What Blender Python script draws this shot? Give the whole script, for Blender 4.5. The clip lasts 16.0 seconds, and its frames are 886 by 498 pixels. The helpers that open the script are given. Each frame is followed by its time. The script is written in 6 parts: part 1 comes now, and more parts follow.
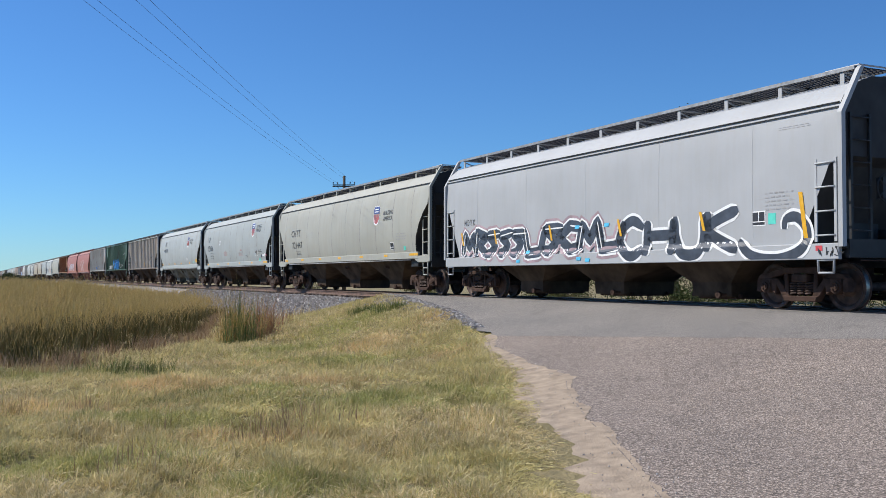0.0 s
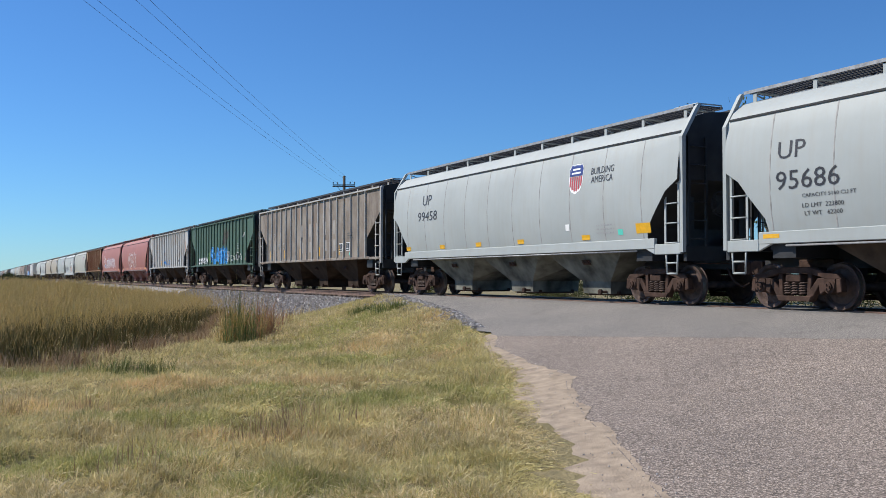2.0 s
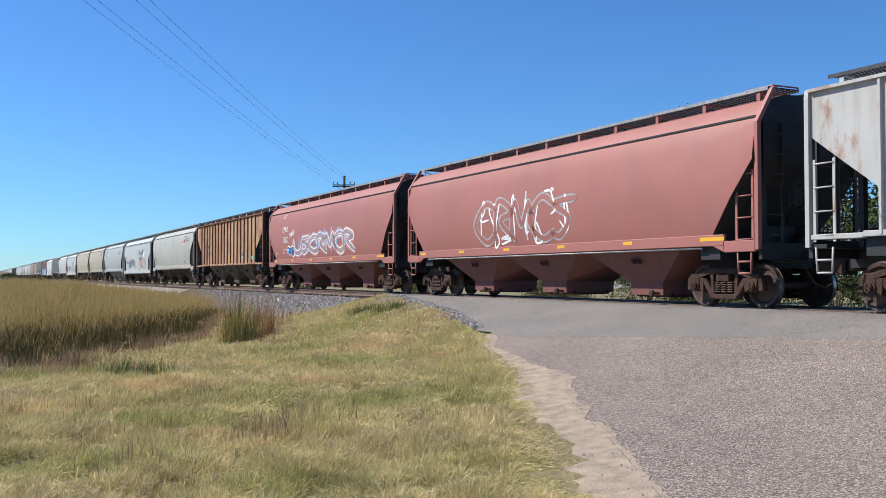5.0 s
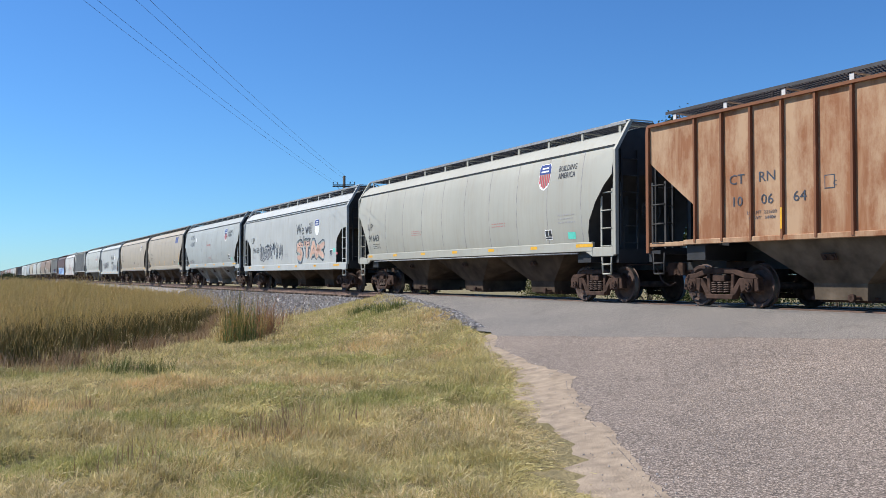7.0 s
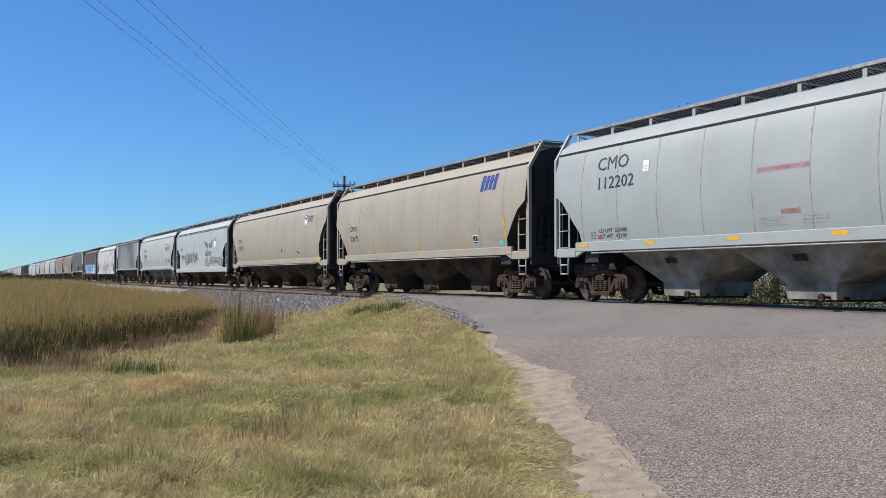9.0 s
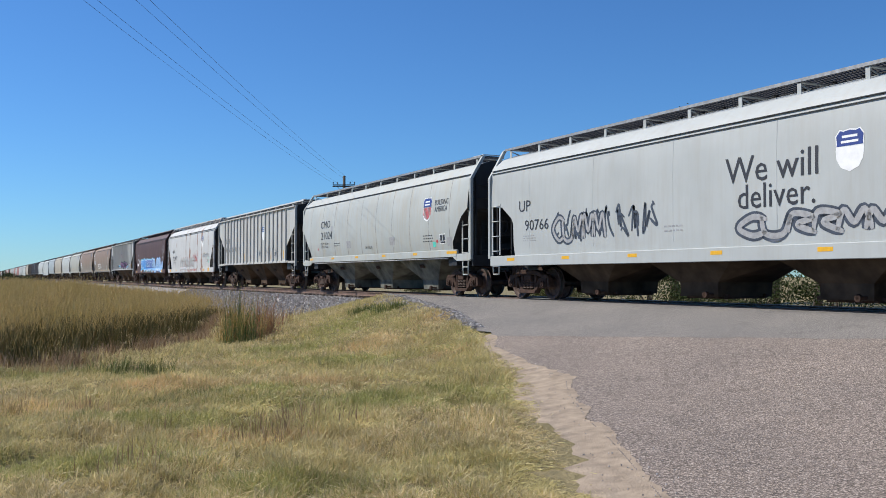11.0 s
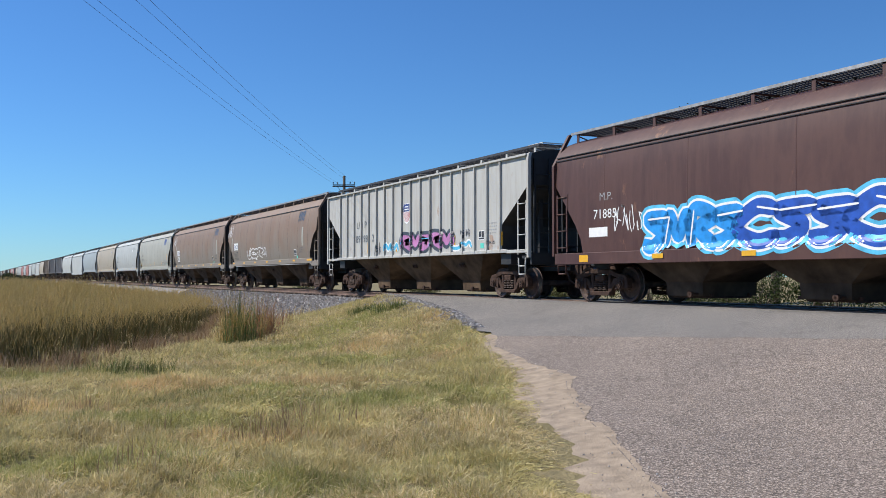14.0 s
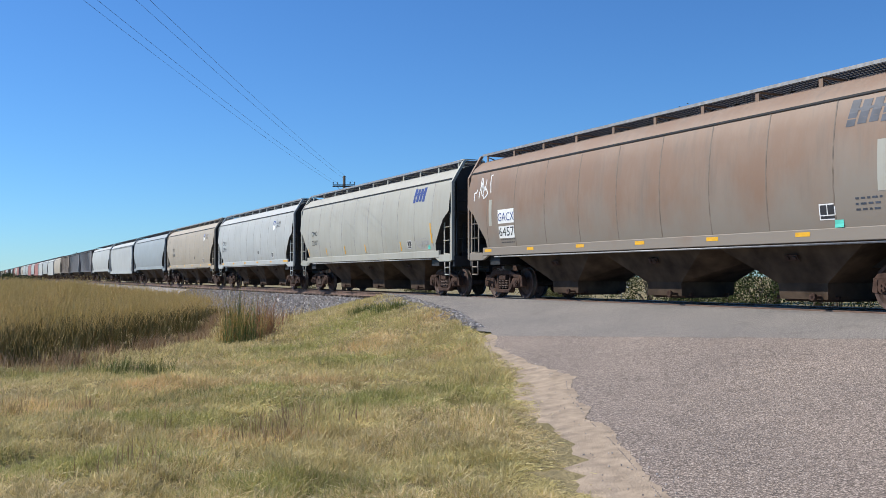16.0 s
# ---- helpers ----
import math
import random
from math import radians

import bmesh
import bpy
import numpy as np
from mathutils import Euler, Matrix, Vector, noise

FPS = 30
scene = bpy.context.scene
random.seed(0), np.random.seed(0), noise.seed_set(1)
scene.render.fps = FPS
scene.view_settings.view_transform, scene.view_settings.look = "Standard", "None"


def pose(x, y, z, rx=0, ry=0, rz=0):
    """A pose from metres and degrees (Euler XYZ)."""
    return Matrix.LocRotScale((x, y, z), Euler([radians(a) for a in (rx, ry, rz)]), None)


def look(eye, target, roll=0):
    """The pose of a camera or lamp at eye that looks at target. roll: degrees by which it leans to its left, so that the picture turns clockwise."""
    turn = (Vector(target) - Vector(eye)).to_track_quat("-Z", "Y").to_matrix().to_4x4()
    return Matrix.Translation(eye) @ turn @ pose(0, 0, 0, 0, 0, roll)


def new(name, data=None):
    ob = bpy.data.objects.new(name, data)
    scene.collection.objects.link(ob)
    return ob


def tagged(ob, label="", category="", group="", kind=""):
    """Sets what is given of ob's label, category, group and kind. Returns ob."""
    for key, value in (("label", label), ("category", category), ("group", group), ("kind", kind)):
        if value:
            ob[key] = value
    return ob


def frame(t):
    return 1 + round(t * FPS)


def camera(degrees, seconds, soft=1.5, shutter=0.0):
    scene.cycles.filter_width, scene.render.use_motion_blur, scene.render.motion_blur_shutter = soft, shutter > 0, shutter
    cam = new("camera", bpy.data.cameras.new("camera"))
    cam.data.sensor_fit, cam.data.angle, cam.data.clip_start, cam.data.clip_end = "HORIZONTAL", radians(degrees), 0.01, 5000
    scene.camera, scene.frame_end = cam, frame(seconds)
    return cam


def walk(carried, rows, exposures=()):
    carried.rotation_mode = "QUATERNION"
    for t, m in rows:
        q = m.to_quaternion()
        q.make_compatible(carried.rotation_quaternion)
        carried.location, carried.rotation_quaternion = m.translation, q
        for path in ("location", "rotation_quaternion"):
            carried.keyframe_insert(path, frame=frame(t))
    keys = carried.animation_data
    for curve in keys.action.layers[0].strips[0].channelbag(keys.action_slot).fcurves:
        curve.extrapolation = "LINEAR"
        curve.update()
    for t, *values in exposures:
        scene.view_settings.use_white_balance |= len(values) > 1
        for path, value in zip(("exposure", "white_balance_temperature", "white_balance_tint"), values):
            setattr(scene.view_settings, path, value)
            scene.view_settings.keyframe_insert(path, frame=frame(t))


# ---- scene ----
# The train runs along +x on a straight track; rail tops lie at z = 0.
# ---- camera ----
HORIZON = 1.66
cam = camera(49.8, 16.0, soft=0.65, shutter=0.0)
EYE = (0.0, -15.7, 0.65)
AIM = (-math.cos(radians(26.0)), math.sin(radians(26.0)), math.tan(radians(HORIZON)))
STAND = look(EYE, [e + a for e, a in zip(EYE, AIM)])
SPEED = 25.67

# ---- light ----
SUN_DIR = Vector((-0.45, -0.53, 0.67)).normalized()
world = bpy.data.worlds.new("sky")
scene.world = world
world.use_nodes = True
wn = world.node_tree
sky = wn.nodes.new("ShaderNodeTexSky")
sky.sky_type = "NISHITA"
sky.sun_disc = False
sky.sun_elevation = math.asin(SUN_DIR.z)
sky.sun_rotation = math.atan2(SUN_DIR.x, SUN_DIR.y)
sky.air_density, sky.dust_density, sky.ozone_density = 1.0, 0.0, 4.0
wn.nodes["Background"].inputs["Strength"].default_value = 0.09
tint = wn.nodes.new("ShaderNodeMix")
tint.data_type, tint.blend_type = "RGBA", "MULTIPLY"
tint.inputs[0].default_value = 1.0
tint.inputs[7].default_value = (0.53, 0.91, 1.33, 1)
wn.links.new(sky.outputs[0], tint.inputs[6])
wn.links.new(tint.outputs[2], wn.nodes["Background"].inputs["Color"])
sun_data = bpy.data.lights.new("sun", "SUN")
sun_data.energy, sun_data.angle, sun_data.color = 5.3, radians(0.53), (1.0, 0.95, 0.87)
sun = new("sun", sun_data)
sun.matrix_world = look((0, 0, 60), Vector((0, 0, 60)) - SUN_DIR)
scene.view_settings.exposure = 0.0

# ---- materials ----
def nodes_of(name):
    m = bpy.data.materials.new(name)
    m.use_nodes = True
    t = m.node_tree
    return m, t, t.nodes["Principled BSDF"]


def ramp(t, stops, fac):
    r = t.nodes.new("ShaderNodeValToRGB")
    el = r.color_ramp.elements
    while len(el) < len(stops):
        el.new(0.5)
    for e, (p, c) in zip(el, stops):
        e.position = p
        e.color = (*c, 1) if len(c) == 3 else c
    t.links.new(fac, r.inputs[0])
    return r.outputs[0]


def noise_fac(t, scale, detail=4, stretch=(1, 1, 1), rough=0.55, vary=False, coord="Object"):
    tc = t.nodes.new("ShaderNodeTexCoord")
    mp = t.nodes.new("ShaderNodeMapping")
    mp.inputs["Scale"].default_value = stretch
    t.links.new(tc.outputs[coord], mp.inputs[0])
    if vary:
        oi = t.nodes.new("ShaderNodeObjectInfo")
        mul = t.nodes.new("ShaderNodeMath")
        mul.operation = "MULTIPLY"
        mul.inputs[1].default_value = 57.0
        t.links.new(oi.outputs["Random"], mul.inputs[0])
        t.links.new(mul.outputs[0], mp.inputs["Location"])
    n = t.nodes.new("ShaderNodeTexNoise")
    n.inputs["Scale"].default_value, n.inputs["Detail"].default_value = scale, detail
    n.inputs["Roughness"].default_value = rough
    t.links.new(mp.outputs[0], n.inputs["Vector"])
    return n.outputs["Fac"]


def mix(t, fac, a, b, mode="MIX"):
    m = t.nodes.new("ShaderNodeMix")
    m.data_type, m.blend_type = "RGBA", mode
    for sock, v in ((m.inputs[0], fac), (m.inputs[6], a), (m.inputs[7], b)):
        if isinstance(v, (int, float)):
            sock.default_value = v
        elif isinstance(v, tuple):
            sock.default_value = (*v, 1)
        else:
            t.links.new(v, sock)
    return m.outputs[2]


def bump(t, bsdf, fac, strength, dist=0.01):
    b = t.nodes.new("ShaderNodeBump")
    b.inputs["Strength"].default_value, b.inputs["Distance"].default_value = strength, dist
    t.links.new(fac, b.inputs["Height"])
    t.links.new(b.outputs[0], bsdf.inputs["Normal"])


def paint(name, col, stain=(0.30, 0.24, 0.17), amount=0.35, rust=0.0, rough=0.6, runs=(), foot=None, blotch=None):
    """Weathered car paint: cloudy tone, vertical dirt streaks, patches and runs of rust; foot: faded tone of the lower sheets."""
    m, t, b = nodes_of(name)
    cloud = ramp(t, [(0.3, (0.90, 0.90, 0.90)), (0.7, (1.04, 1.04, 1.04))], noise_fac(t, 0.7, 5, (1, 1, 1), vary=True))
    c = mix(t, 1.0, col, cloud, "MULTIPLY")
    streak = ramp(t, [(0.46, (0, 0, 0)), (0.78, (amount, amount, amount))], noise_fac(t, 3.0, 6, (1.6, 1.0, 0.16), 0.65, vary=True))
    c = mix(t, streak, c, stain)
    if rust:
        spot = ramp(t, [(0.66 - rust * 0.2, (0, 0, 0)), (0.74 - rust * 0.16, (0.85, 0.85, 0.85))], noise_fac(t, 1.7, 9, (1.0, 1.0, 0.42), 0.68, vary=True))
        tone = ramp(t, [(0.3, (0.20, 0.085, 0.04)), (0.7, (0.40, 0.20, 0.10))], noise_fac(t, 9, 4))
        c = mix(t, spot, c, tone)
    if blotch:
        c = mix(t, ramp(t, [(0.42, (0, 0, 0)), (0.60, (0.9, 0.9, 0.9))], noise_fac(t, 0.9, 7, (1.2, 1.0, 0.6), 0.7, vary=True)), c, blotch)
    if foot or runs:
        tc = t.nodes.new("ShaderNodeTexCoord")
        xyz = t.nodes.new("ShaderNodeSeparateXYZ")
        t.links.new(tc.outputs["Object"], xyz.inputs[0])

    def calc(op, a, v):
        n = t.nodes.new("ShaderNodeMath")
        n.operation = op
        for sock, q in zip(n.inputs, (a, v)):
            if isinstance(q, (int, float)):
                sock.default_value = q
            else:
                t.links.new(q, sock)
        return n.outputs[0]

    if foot:
        level = calc("ADD", calc("MULTIPLY", xyz.outputs["Z"], -0.42), calc("ADD", calc("MULTIPLY", noise_fac(t, 0.9, 6, (0.8, 1, 0.4), 0.6, vary=True), 1.6), 0.65))
        c = mix(t, ramp(t, [(0.25, (0, 0, 0)), (0.75, (0.9, 0.9, 0.9))], level), c, foot)
    for x0, wide in runs:
        near = calc("ADD", calc("MULTIPLY", calc("ABSOLUTE", calc("ADD", xyz.outputs["X"], -x0), 0.0), -1.0 / wide), 1.0)
        spot = calc("ADD", calc("MULTIPLY", near, 0.40), calc("ADD", calc("MULTIPLY", noise_fac(t, 2.2, 9, (1.0, 1.0, 0.6), 0.75), 2.2), -0.92))
        tone = ramp(t, [(0.3, (0.13, 0.05, 0.025)), (0.7, (0.36, 0.17, 0.08))], noise_fac(t, 7, 5))
        c = mix(t, ramp(t, [(0.40, (0, 0, 0)), (0.56, (0.9, 0.9, 0.9))], spot), c, tone)
    t.links.new(c, b.inputs["Base Color"])
    b.inputs["Roughness"].default_value = rough
    bump(t, b, noise_fac(t, 1.2, 3, (1, 1, 0.6), vary=True), 0.25, 0.02)
    return m


def plain(name, col, rough=0.6, metal=0.0, scale=6.0, spread=0.25, bumpy=0.0, bscale=30.0, gloss=0.5):
    m, t, b = nodes_of(name)
    lo = tuple(c * (1 - spread) for c in col)
    hi = tuple(min(1, c * (1 + spread)) for c in col)
    c = ramp(t, [(0.3, lo), (0.7, hi)], noise_fac(t, scale, 6, vary=True))
    t.links.new(c, b.inputs["Base Color"])
    b.inputs["Roughness"].default_value, b.inputs["Metallic"].default_value = rough, metal
    b.inputs["Specular IOR Level"].default_value = gloss
    if bumpy:
        bump(t, b, noise_fac(t, bscale, 5), bumpy, 0.02)
    return m


M_BLACK = plain("black_end_steel", (0.018, 0.018, 0.019), 0.6, 0, 3, 0.4)
# Grime plus the shade of the car ends, both put into one near-black colour.
M_SHADEGRIME = plain("grimy_shaded_end_sheet", (0.030, 0.028, 0.027), 0.75, 0, 2, 0.4)
M_GHOST = plain("ghost_lettering", (0.33, 0.30, 0.262), 0.7, 0, 3, 0.15)
M_TRUCK = plain("dusty_cast_steel", (0.060, 0.035, 0.026), 0.85, 0, 5, 0.5, 0.3, gloss=0.2)
M_WHEEL = plain("rusty_wheel_steel", (0.075, 0.045, 0.035), 0.7, 0.2, 7, 0.5, 0.2)
M_TREAD = plain("worn_bright_steel", (0.35, 0.33, 0.31), 0.35, 0.9, 7, 0.2)
M_GALV = plain("galvanised_grating", (0.30, 0.305, 0.31), 0.55, 0.3, 8, 0.3)
M_GRATE = plain("dark_grating", (0.05, 0.05, 0.055), 0.6, 0.3, 8, 0.3)
M_LIGHT = plain("pale_rail_paint", (0.55, 0.56, 0.55), 0.5, 0, 8, 0.15)
M_RUSTY = plain("brown_rail_steel", (0.16, 0.10, 0.075), 0.75, 0.2, 6, 0.4)
# Brown dirt on the bays, darkened further for the shade under the body.
M_BAY = plain("dusty_shaded_hopper_steel", (0.070, 0.050, 0.036), 0.92, 0, 1.8, 0.5, 0.2, 8, gloss=0.12)
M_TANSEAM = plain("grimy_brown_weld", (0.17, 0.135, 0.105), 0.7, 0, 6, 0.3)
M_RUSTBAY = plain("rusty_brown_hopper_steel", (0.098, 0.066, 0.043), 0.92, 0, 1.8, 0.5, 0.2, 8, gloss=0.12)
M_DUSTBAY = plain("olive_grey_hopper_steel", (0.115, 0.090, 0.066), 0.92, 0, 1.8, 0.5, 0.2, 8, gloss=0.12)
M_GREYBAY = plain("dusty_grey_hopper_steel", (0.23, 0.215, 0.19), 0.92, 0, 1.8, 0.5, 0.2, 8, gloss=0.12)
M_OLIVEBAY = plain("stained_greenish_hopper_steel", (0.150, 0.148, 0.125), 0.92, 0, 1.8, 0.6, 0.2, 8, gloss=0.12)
M_DARKBAY = plain("dark_brown_hopper_steel", (0.045, 0.030, 0.021), 0.92, 0, 1.8, 0.5, 0.2, 8, gloss=0.12)
M_SEAM = plain("grimy_weld", (0.30, 0.295, 0.28), 0.7, 0, 6, 0.3)
M_YELLOW = plain("reflective_yellow_tape", (0.75, 0.40, 0.02), 0.4, 0, 9, 0.12)
M_WHITE = plain("white_lettering", (0.82, 0.82, 0.80), 0.5, 0, 9, 0.06)
M_INK = plain("black_lettering", (0.03, 0.03, 0.035), 0.5, 0, 9, 0.2)
M_FAINT = plain("faded_lettering", (0.34, 0.34, 0.34), 0.6, 0, 9, 0.2)
M_REDINK = plain("red_lettering", (0.50, 0.10, 0.08), 0.5, 0, 9, 0.2)
M_NAVY = plain("navy_emblem", (0.03, 0.055, 0.22), 0.45, 0, 9, 0.15)
M_RED = plain("red_emblem", (0.55, 0.06, 0.07), 0.45, 0, 9, 0.15)
M_BLUE = plain("blue_spray_paint", (0.02, 0.28, 0.72), 0.45, 0, 4, 0.25)
M_SKYBL = plain("light_blue_spray_paint", (0.10, 0.50, 0.75), 0.45, 0, 4, 0.25)
M_SLATE = plain("slate_spray_paint", (0.055, 0.065, 0.085), 0.45, 0, 4, 0.35)
M_PINK = plain("pink_spray_paint", (0.50, 0.20, 0.42), 0.45, 0, 4, 0.25)
M_AZURE = plain("azure_spray_paint", (0.035, 0.34, 0.78), 0.45, 0, 4, 0.25)
M_DEEP = plain("deep_blue_spray_paint", (0.018, 0.085, 0.42), 0.45, 0, 4, 0.3)
M_PALEBL = plain("pale_blue_spray_paint", (0.26, 0.46, 0.74), 0.5, 0, 3, 0.3)
M_TANEDGE = plain("cream_spray_outline", (0.60, 0.55, 0.42), 0.5, 0, 4, 0.15)
M_LIME = plain("lime_green_spray_paint", (0.22, 0.36, 0.13), 0.5, 0, 4, 0.3)
M_BLUSH = plain("faded_salmon_spray_paint", (0.56, 0.36, 0.28), 0.6, 0, 3, 0.25)
M_SAGE = plain("sage_grey_spray_paint", (0.30, 0.35, 0.32), 0.6, 0, 3, 0.25)
M_HAZE = plain("dusty_pink_spray_haze", (0.36, 0.26, 0.28), 0.6, 0, 2, 0.3)
M_SOOT = plain("faded_dark_brown_emblem", (0.055, 0.048, 0.036), 0.7, 0, 3, 0.4)
M_MINT = plain("mint_sticker", (0.12, 0.62, 0.50), 0.4, 0, 9, 0.1)
M_PINKST = plain("pink_sticker", (0.72, 0.25, 0.32), 0.4, 0, 9, 0.1)
M_COPPER = plain("rust_red_spray", (0.45, 0.22, 0.20), 0.6, 0, 4, 0.2)

# ---- mesh helpers ----
def box(bm, x0, x1, y0, y1, z0, z1):
    v = [bm.verts.new(p) for p in ((x0, y0, z0), (x1, y0, z0), (x1, y1, z0), (x0, y1, z0), (x0, y0, z1), (x1, y0, z1), (x1, y1, z1), (x0, y1, z1))]
    for f in ((3, 2, 1, 0), (4, 5, 6, 7), (0, 1, 5, 4), (1, 2, 6, 5), (2, 3, 7, 6), (3, 0, 4, 7)):
        bm.faces.new([v[i] for i in f])
    return bm


def rod(bm, a, b, r, n=6, r2=None):
    a, b = Vector(a), Vector(b)
    d = (b - a).normalized()
    s = d.orthogonal().normalized()
    q = d.cross(s)
    r2 = r if r2 is None else r2
    lo, hi = [], []
    for i in range(n):
        w = math.cos(2 * math.pi * i / n) * s + math.sin(2 * math.pi * i / n) * q
        lo.append(bm.verts.new(a + w * r))
        hi.append(bm.verts.new(b + w * r2))
    for i in range(n):
        f = bm.faces.new((lo[i], lo[(i + 1) % n], hi[(i + 1) % n], hi[i]))
        f.smooth = n > 5
    bm.faces.new(lo[::-1])
    bm.faces.new(hi)
    return bm


def prism(bm, pts, y0, y1):
    """A flat outline in x and z, extruded from y0 to y1."""
    lo = [bm.verts.new((x, y0, z)) for x, z in pts]
    hi = [bm.verts.new((x, y1, z)) for x, z in pts]
    n = len(pts)
    bm.faces.new(lo)
    bm.faces.new(hi[::-1])
    for i in range(n):
        bm.faces.new((lo[(i + 1) % n], lo[i], hi[i], hi[(i + 1) % n]))
    bmesh.ops.recalc_face_normals(bm, faces=bm.faces)
    return bm


def lathe(bm, prof, centre, n=32):
    """Rings of (y, r) turned round the y axis through centre."""
    cx, cy, cz = centre
    rings = []
    for y, r in prof:
        rings.append([bm.verts.new((cx + r * math.cos(2 * math.pi * i / n), cy + y, cz + r * math.sin(2 * math.pi * i / n))) for i in range(n)])
    for a, b in zip(rings, rings[1:]):
        for i in range(n):
            f = bm.faces.new((a[i], a[(i + 1) % n], b[(i + 1) % n], b[i]))
            f.smooth = True
    bm.faces.new(rings[0][::-1])
    bm.faces.new(rings[-1])
    bmesh.ops.recalc_face_normals(bm, faces=bm.faces)
    return bm


def mesh_of(name, bm, *mats, sharp=35):
    me = bpy.data.meshes.new(name)
    for e in bm.edges:
        if len(e.link_faces) == 2 and e.calc_face_angle(0) > radians(sharp):
            e.smooth = False
    bm.to_mesh(me)
    bm.free()
    for m in mats:
        me.materials.append(m)
    return me


def hang(name, me, parent, mat=None, label="", m=None):
    """One mesh object under a thing or part; mat overrides the shared mesh's material."""
    ob = new(name, me)
    ob.parent = parent
    if m is not None:
        ob.matrix_basis = m
    if mat is not None:
        ob.material_slots[0].link = "OBJECT"
        ob.material_slots[0].material = mat
    if label:
        tagged(ob, label)
    return ob


def part(name, bm, material, parent, label=""):
    return hang(name, mesh_of(name, bm, material), parent, None, label)


def surface(name, f, xs, ys, mat, label, kind="structure"):
    """A sheet z = f(x, y) over a grid."""
    nx, ny = len(xs), len(ys)
    X, Y = np.meshgrid(xs, ys, indexing="ij")
    Z = f(X, Y)
    v = np.stack([X, Y, Z], -1).reshape(-1, 3)
    i = (np.arange(nx - 1)[:, None] * ny + np.arange(ny - 1)[None, :]).reshape(-1)
    faces = np.stack([i, i + ny, i + ny + 1, i + 1], -1)
    me = bpy.data.meshes.new(name)
    me.from_pydata(v.tolist(), [], faces.tolist())
    me.polygons.foreach_set("use_smooth", [True] * len(me.polygons))
    me.materials.append(mat)
    me.update()
    return tagged(new(name, me), label, kind=kind)

# ---- ground ----
EDGE_X = (-60.0, -36.0, -23.4, -17.2, -16.2, -14.5, -12.7, -11.5, -10.9, -10.2, -8.6, -7.4, -5.44, -2.0, 3.0, 9.0)
EDGE_Y = (-0.6, -0.9, -4.0, -6.2, -6.75, -7.3, -7.79, -8.12, -8.5, -8.9, -9.76, -10.31, -11.3, -13.3, -17.0, -40.0)
VERGE_X = (-17.6, -15.0, -13.3, -11.3, -9.9, -8.5, -5.9, -2.0, 3.2)
VERGE_W = (0.05, 0.12, 0.34, 0.76, 0.84, 0.80, 0.78, 0.80, 1.0)


def edge_y(x):
    """The left border of the paving: y for x."""
    return np.interp(x, EDGE_X, EDGE_Y)


def seam_y(x):
    return np.minimum(-6.0 + (x + 17.0) * 0.315, -2.4)


def road_z(y):
    return np.interp(y, (-30, -12, -8.7, -7.4, -1.9, 1.9, 8, 30), (-1.0, -0.93, -0.85, -0.74, -0.03, -0.03, -0.5, -0.9))


def rough(x, y, s=1.0):
    return (np.sin(x * 0.9 * s + 1.3 * np.sin(y * 0.7 * s)) * np.cos(y * 1.1 * s + 0.8 * np.sin(x * 0.5 * s)) + 0.5 * np.sin(2.3 * x * s + 1.7 * y * s + 0.4)) * 0.6


def height(x, y):
    x, y = np.asarray(x, float), np.asarray(y, float)
    d = np.where(y < -0.9, edge_y(x) - y, -1.0) * 0.86
    d = np.where(x < -36, 3.0 + (-36 - x) * 0.3, d)
    field = np.interp(x, (-60, -30, -20, -12), (-1.25, -1.35, -1.1, -0.95)) + 0.05 * rough(x, y) + 0.022 * rough(x + 3, y, 2.6) + 0.10 * np.exp(-((x + 20) / 5.0) ** 2) * rough(x, y, 0.5)
    field = np.where(np.abs(x) + np.abs(y) > 150, -1.2, field)
    bed = np.interp(np.abs(y), (2.0, 3.9), (-0.45, -1.42))
    bed = np.where(np.abs(y) > 3.9, -9.0, bed)
    far_side = np.interp(y, (3.0, 9.0), (-0.6, -1.05)) + 0.04 * rough(x, y)
    bank = road_z(y) - 0.03 - 0.11 * np.maximum(d - 0.2, 0) + 0.03 * rough(x, y, 1.3) * np.clip(d - 0.8, 0, 1)
    bank = bank - 0.5 * np.clip((-33.0 - x) / 6.0, 0, 1)
    g = np.where(y > 2.0, np.maximum(far_side, bed), np.maximum(np.maximum(field, bed), np.where(y < -1.5, bank, -9)))
    g = g + np.where(y < -4.5, 0.045 * rough(x + 0.4 * y, y, 1.9) * np.clip((d - 0.8) / 1.2, 0, 1), 0)
    paved = (x > -36.5) & (y < 8)
    return np.where(paved & (d <= 0), road_z(y) - 0.05, g)


def spread(lo, hi, fine_lo, fine_hi, step, grow=1.25):
    xs = list(np.arange(fine_lo, fine_hi + 1e-6, step))
    s = step
    while xs[-1] < hi:
        s *= grow
        xs.append(min(hi, xs[-1] + s))
    s = step
    while xs[0] > lo:
        s *= grow
        xs.insert(0, max(lo, xs[0] - s))
    return np.array(xs)


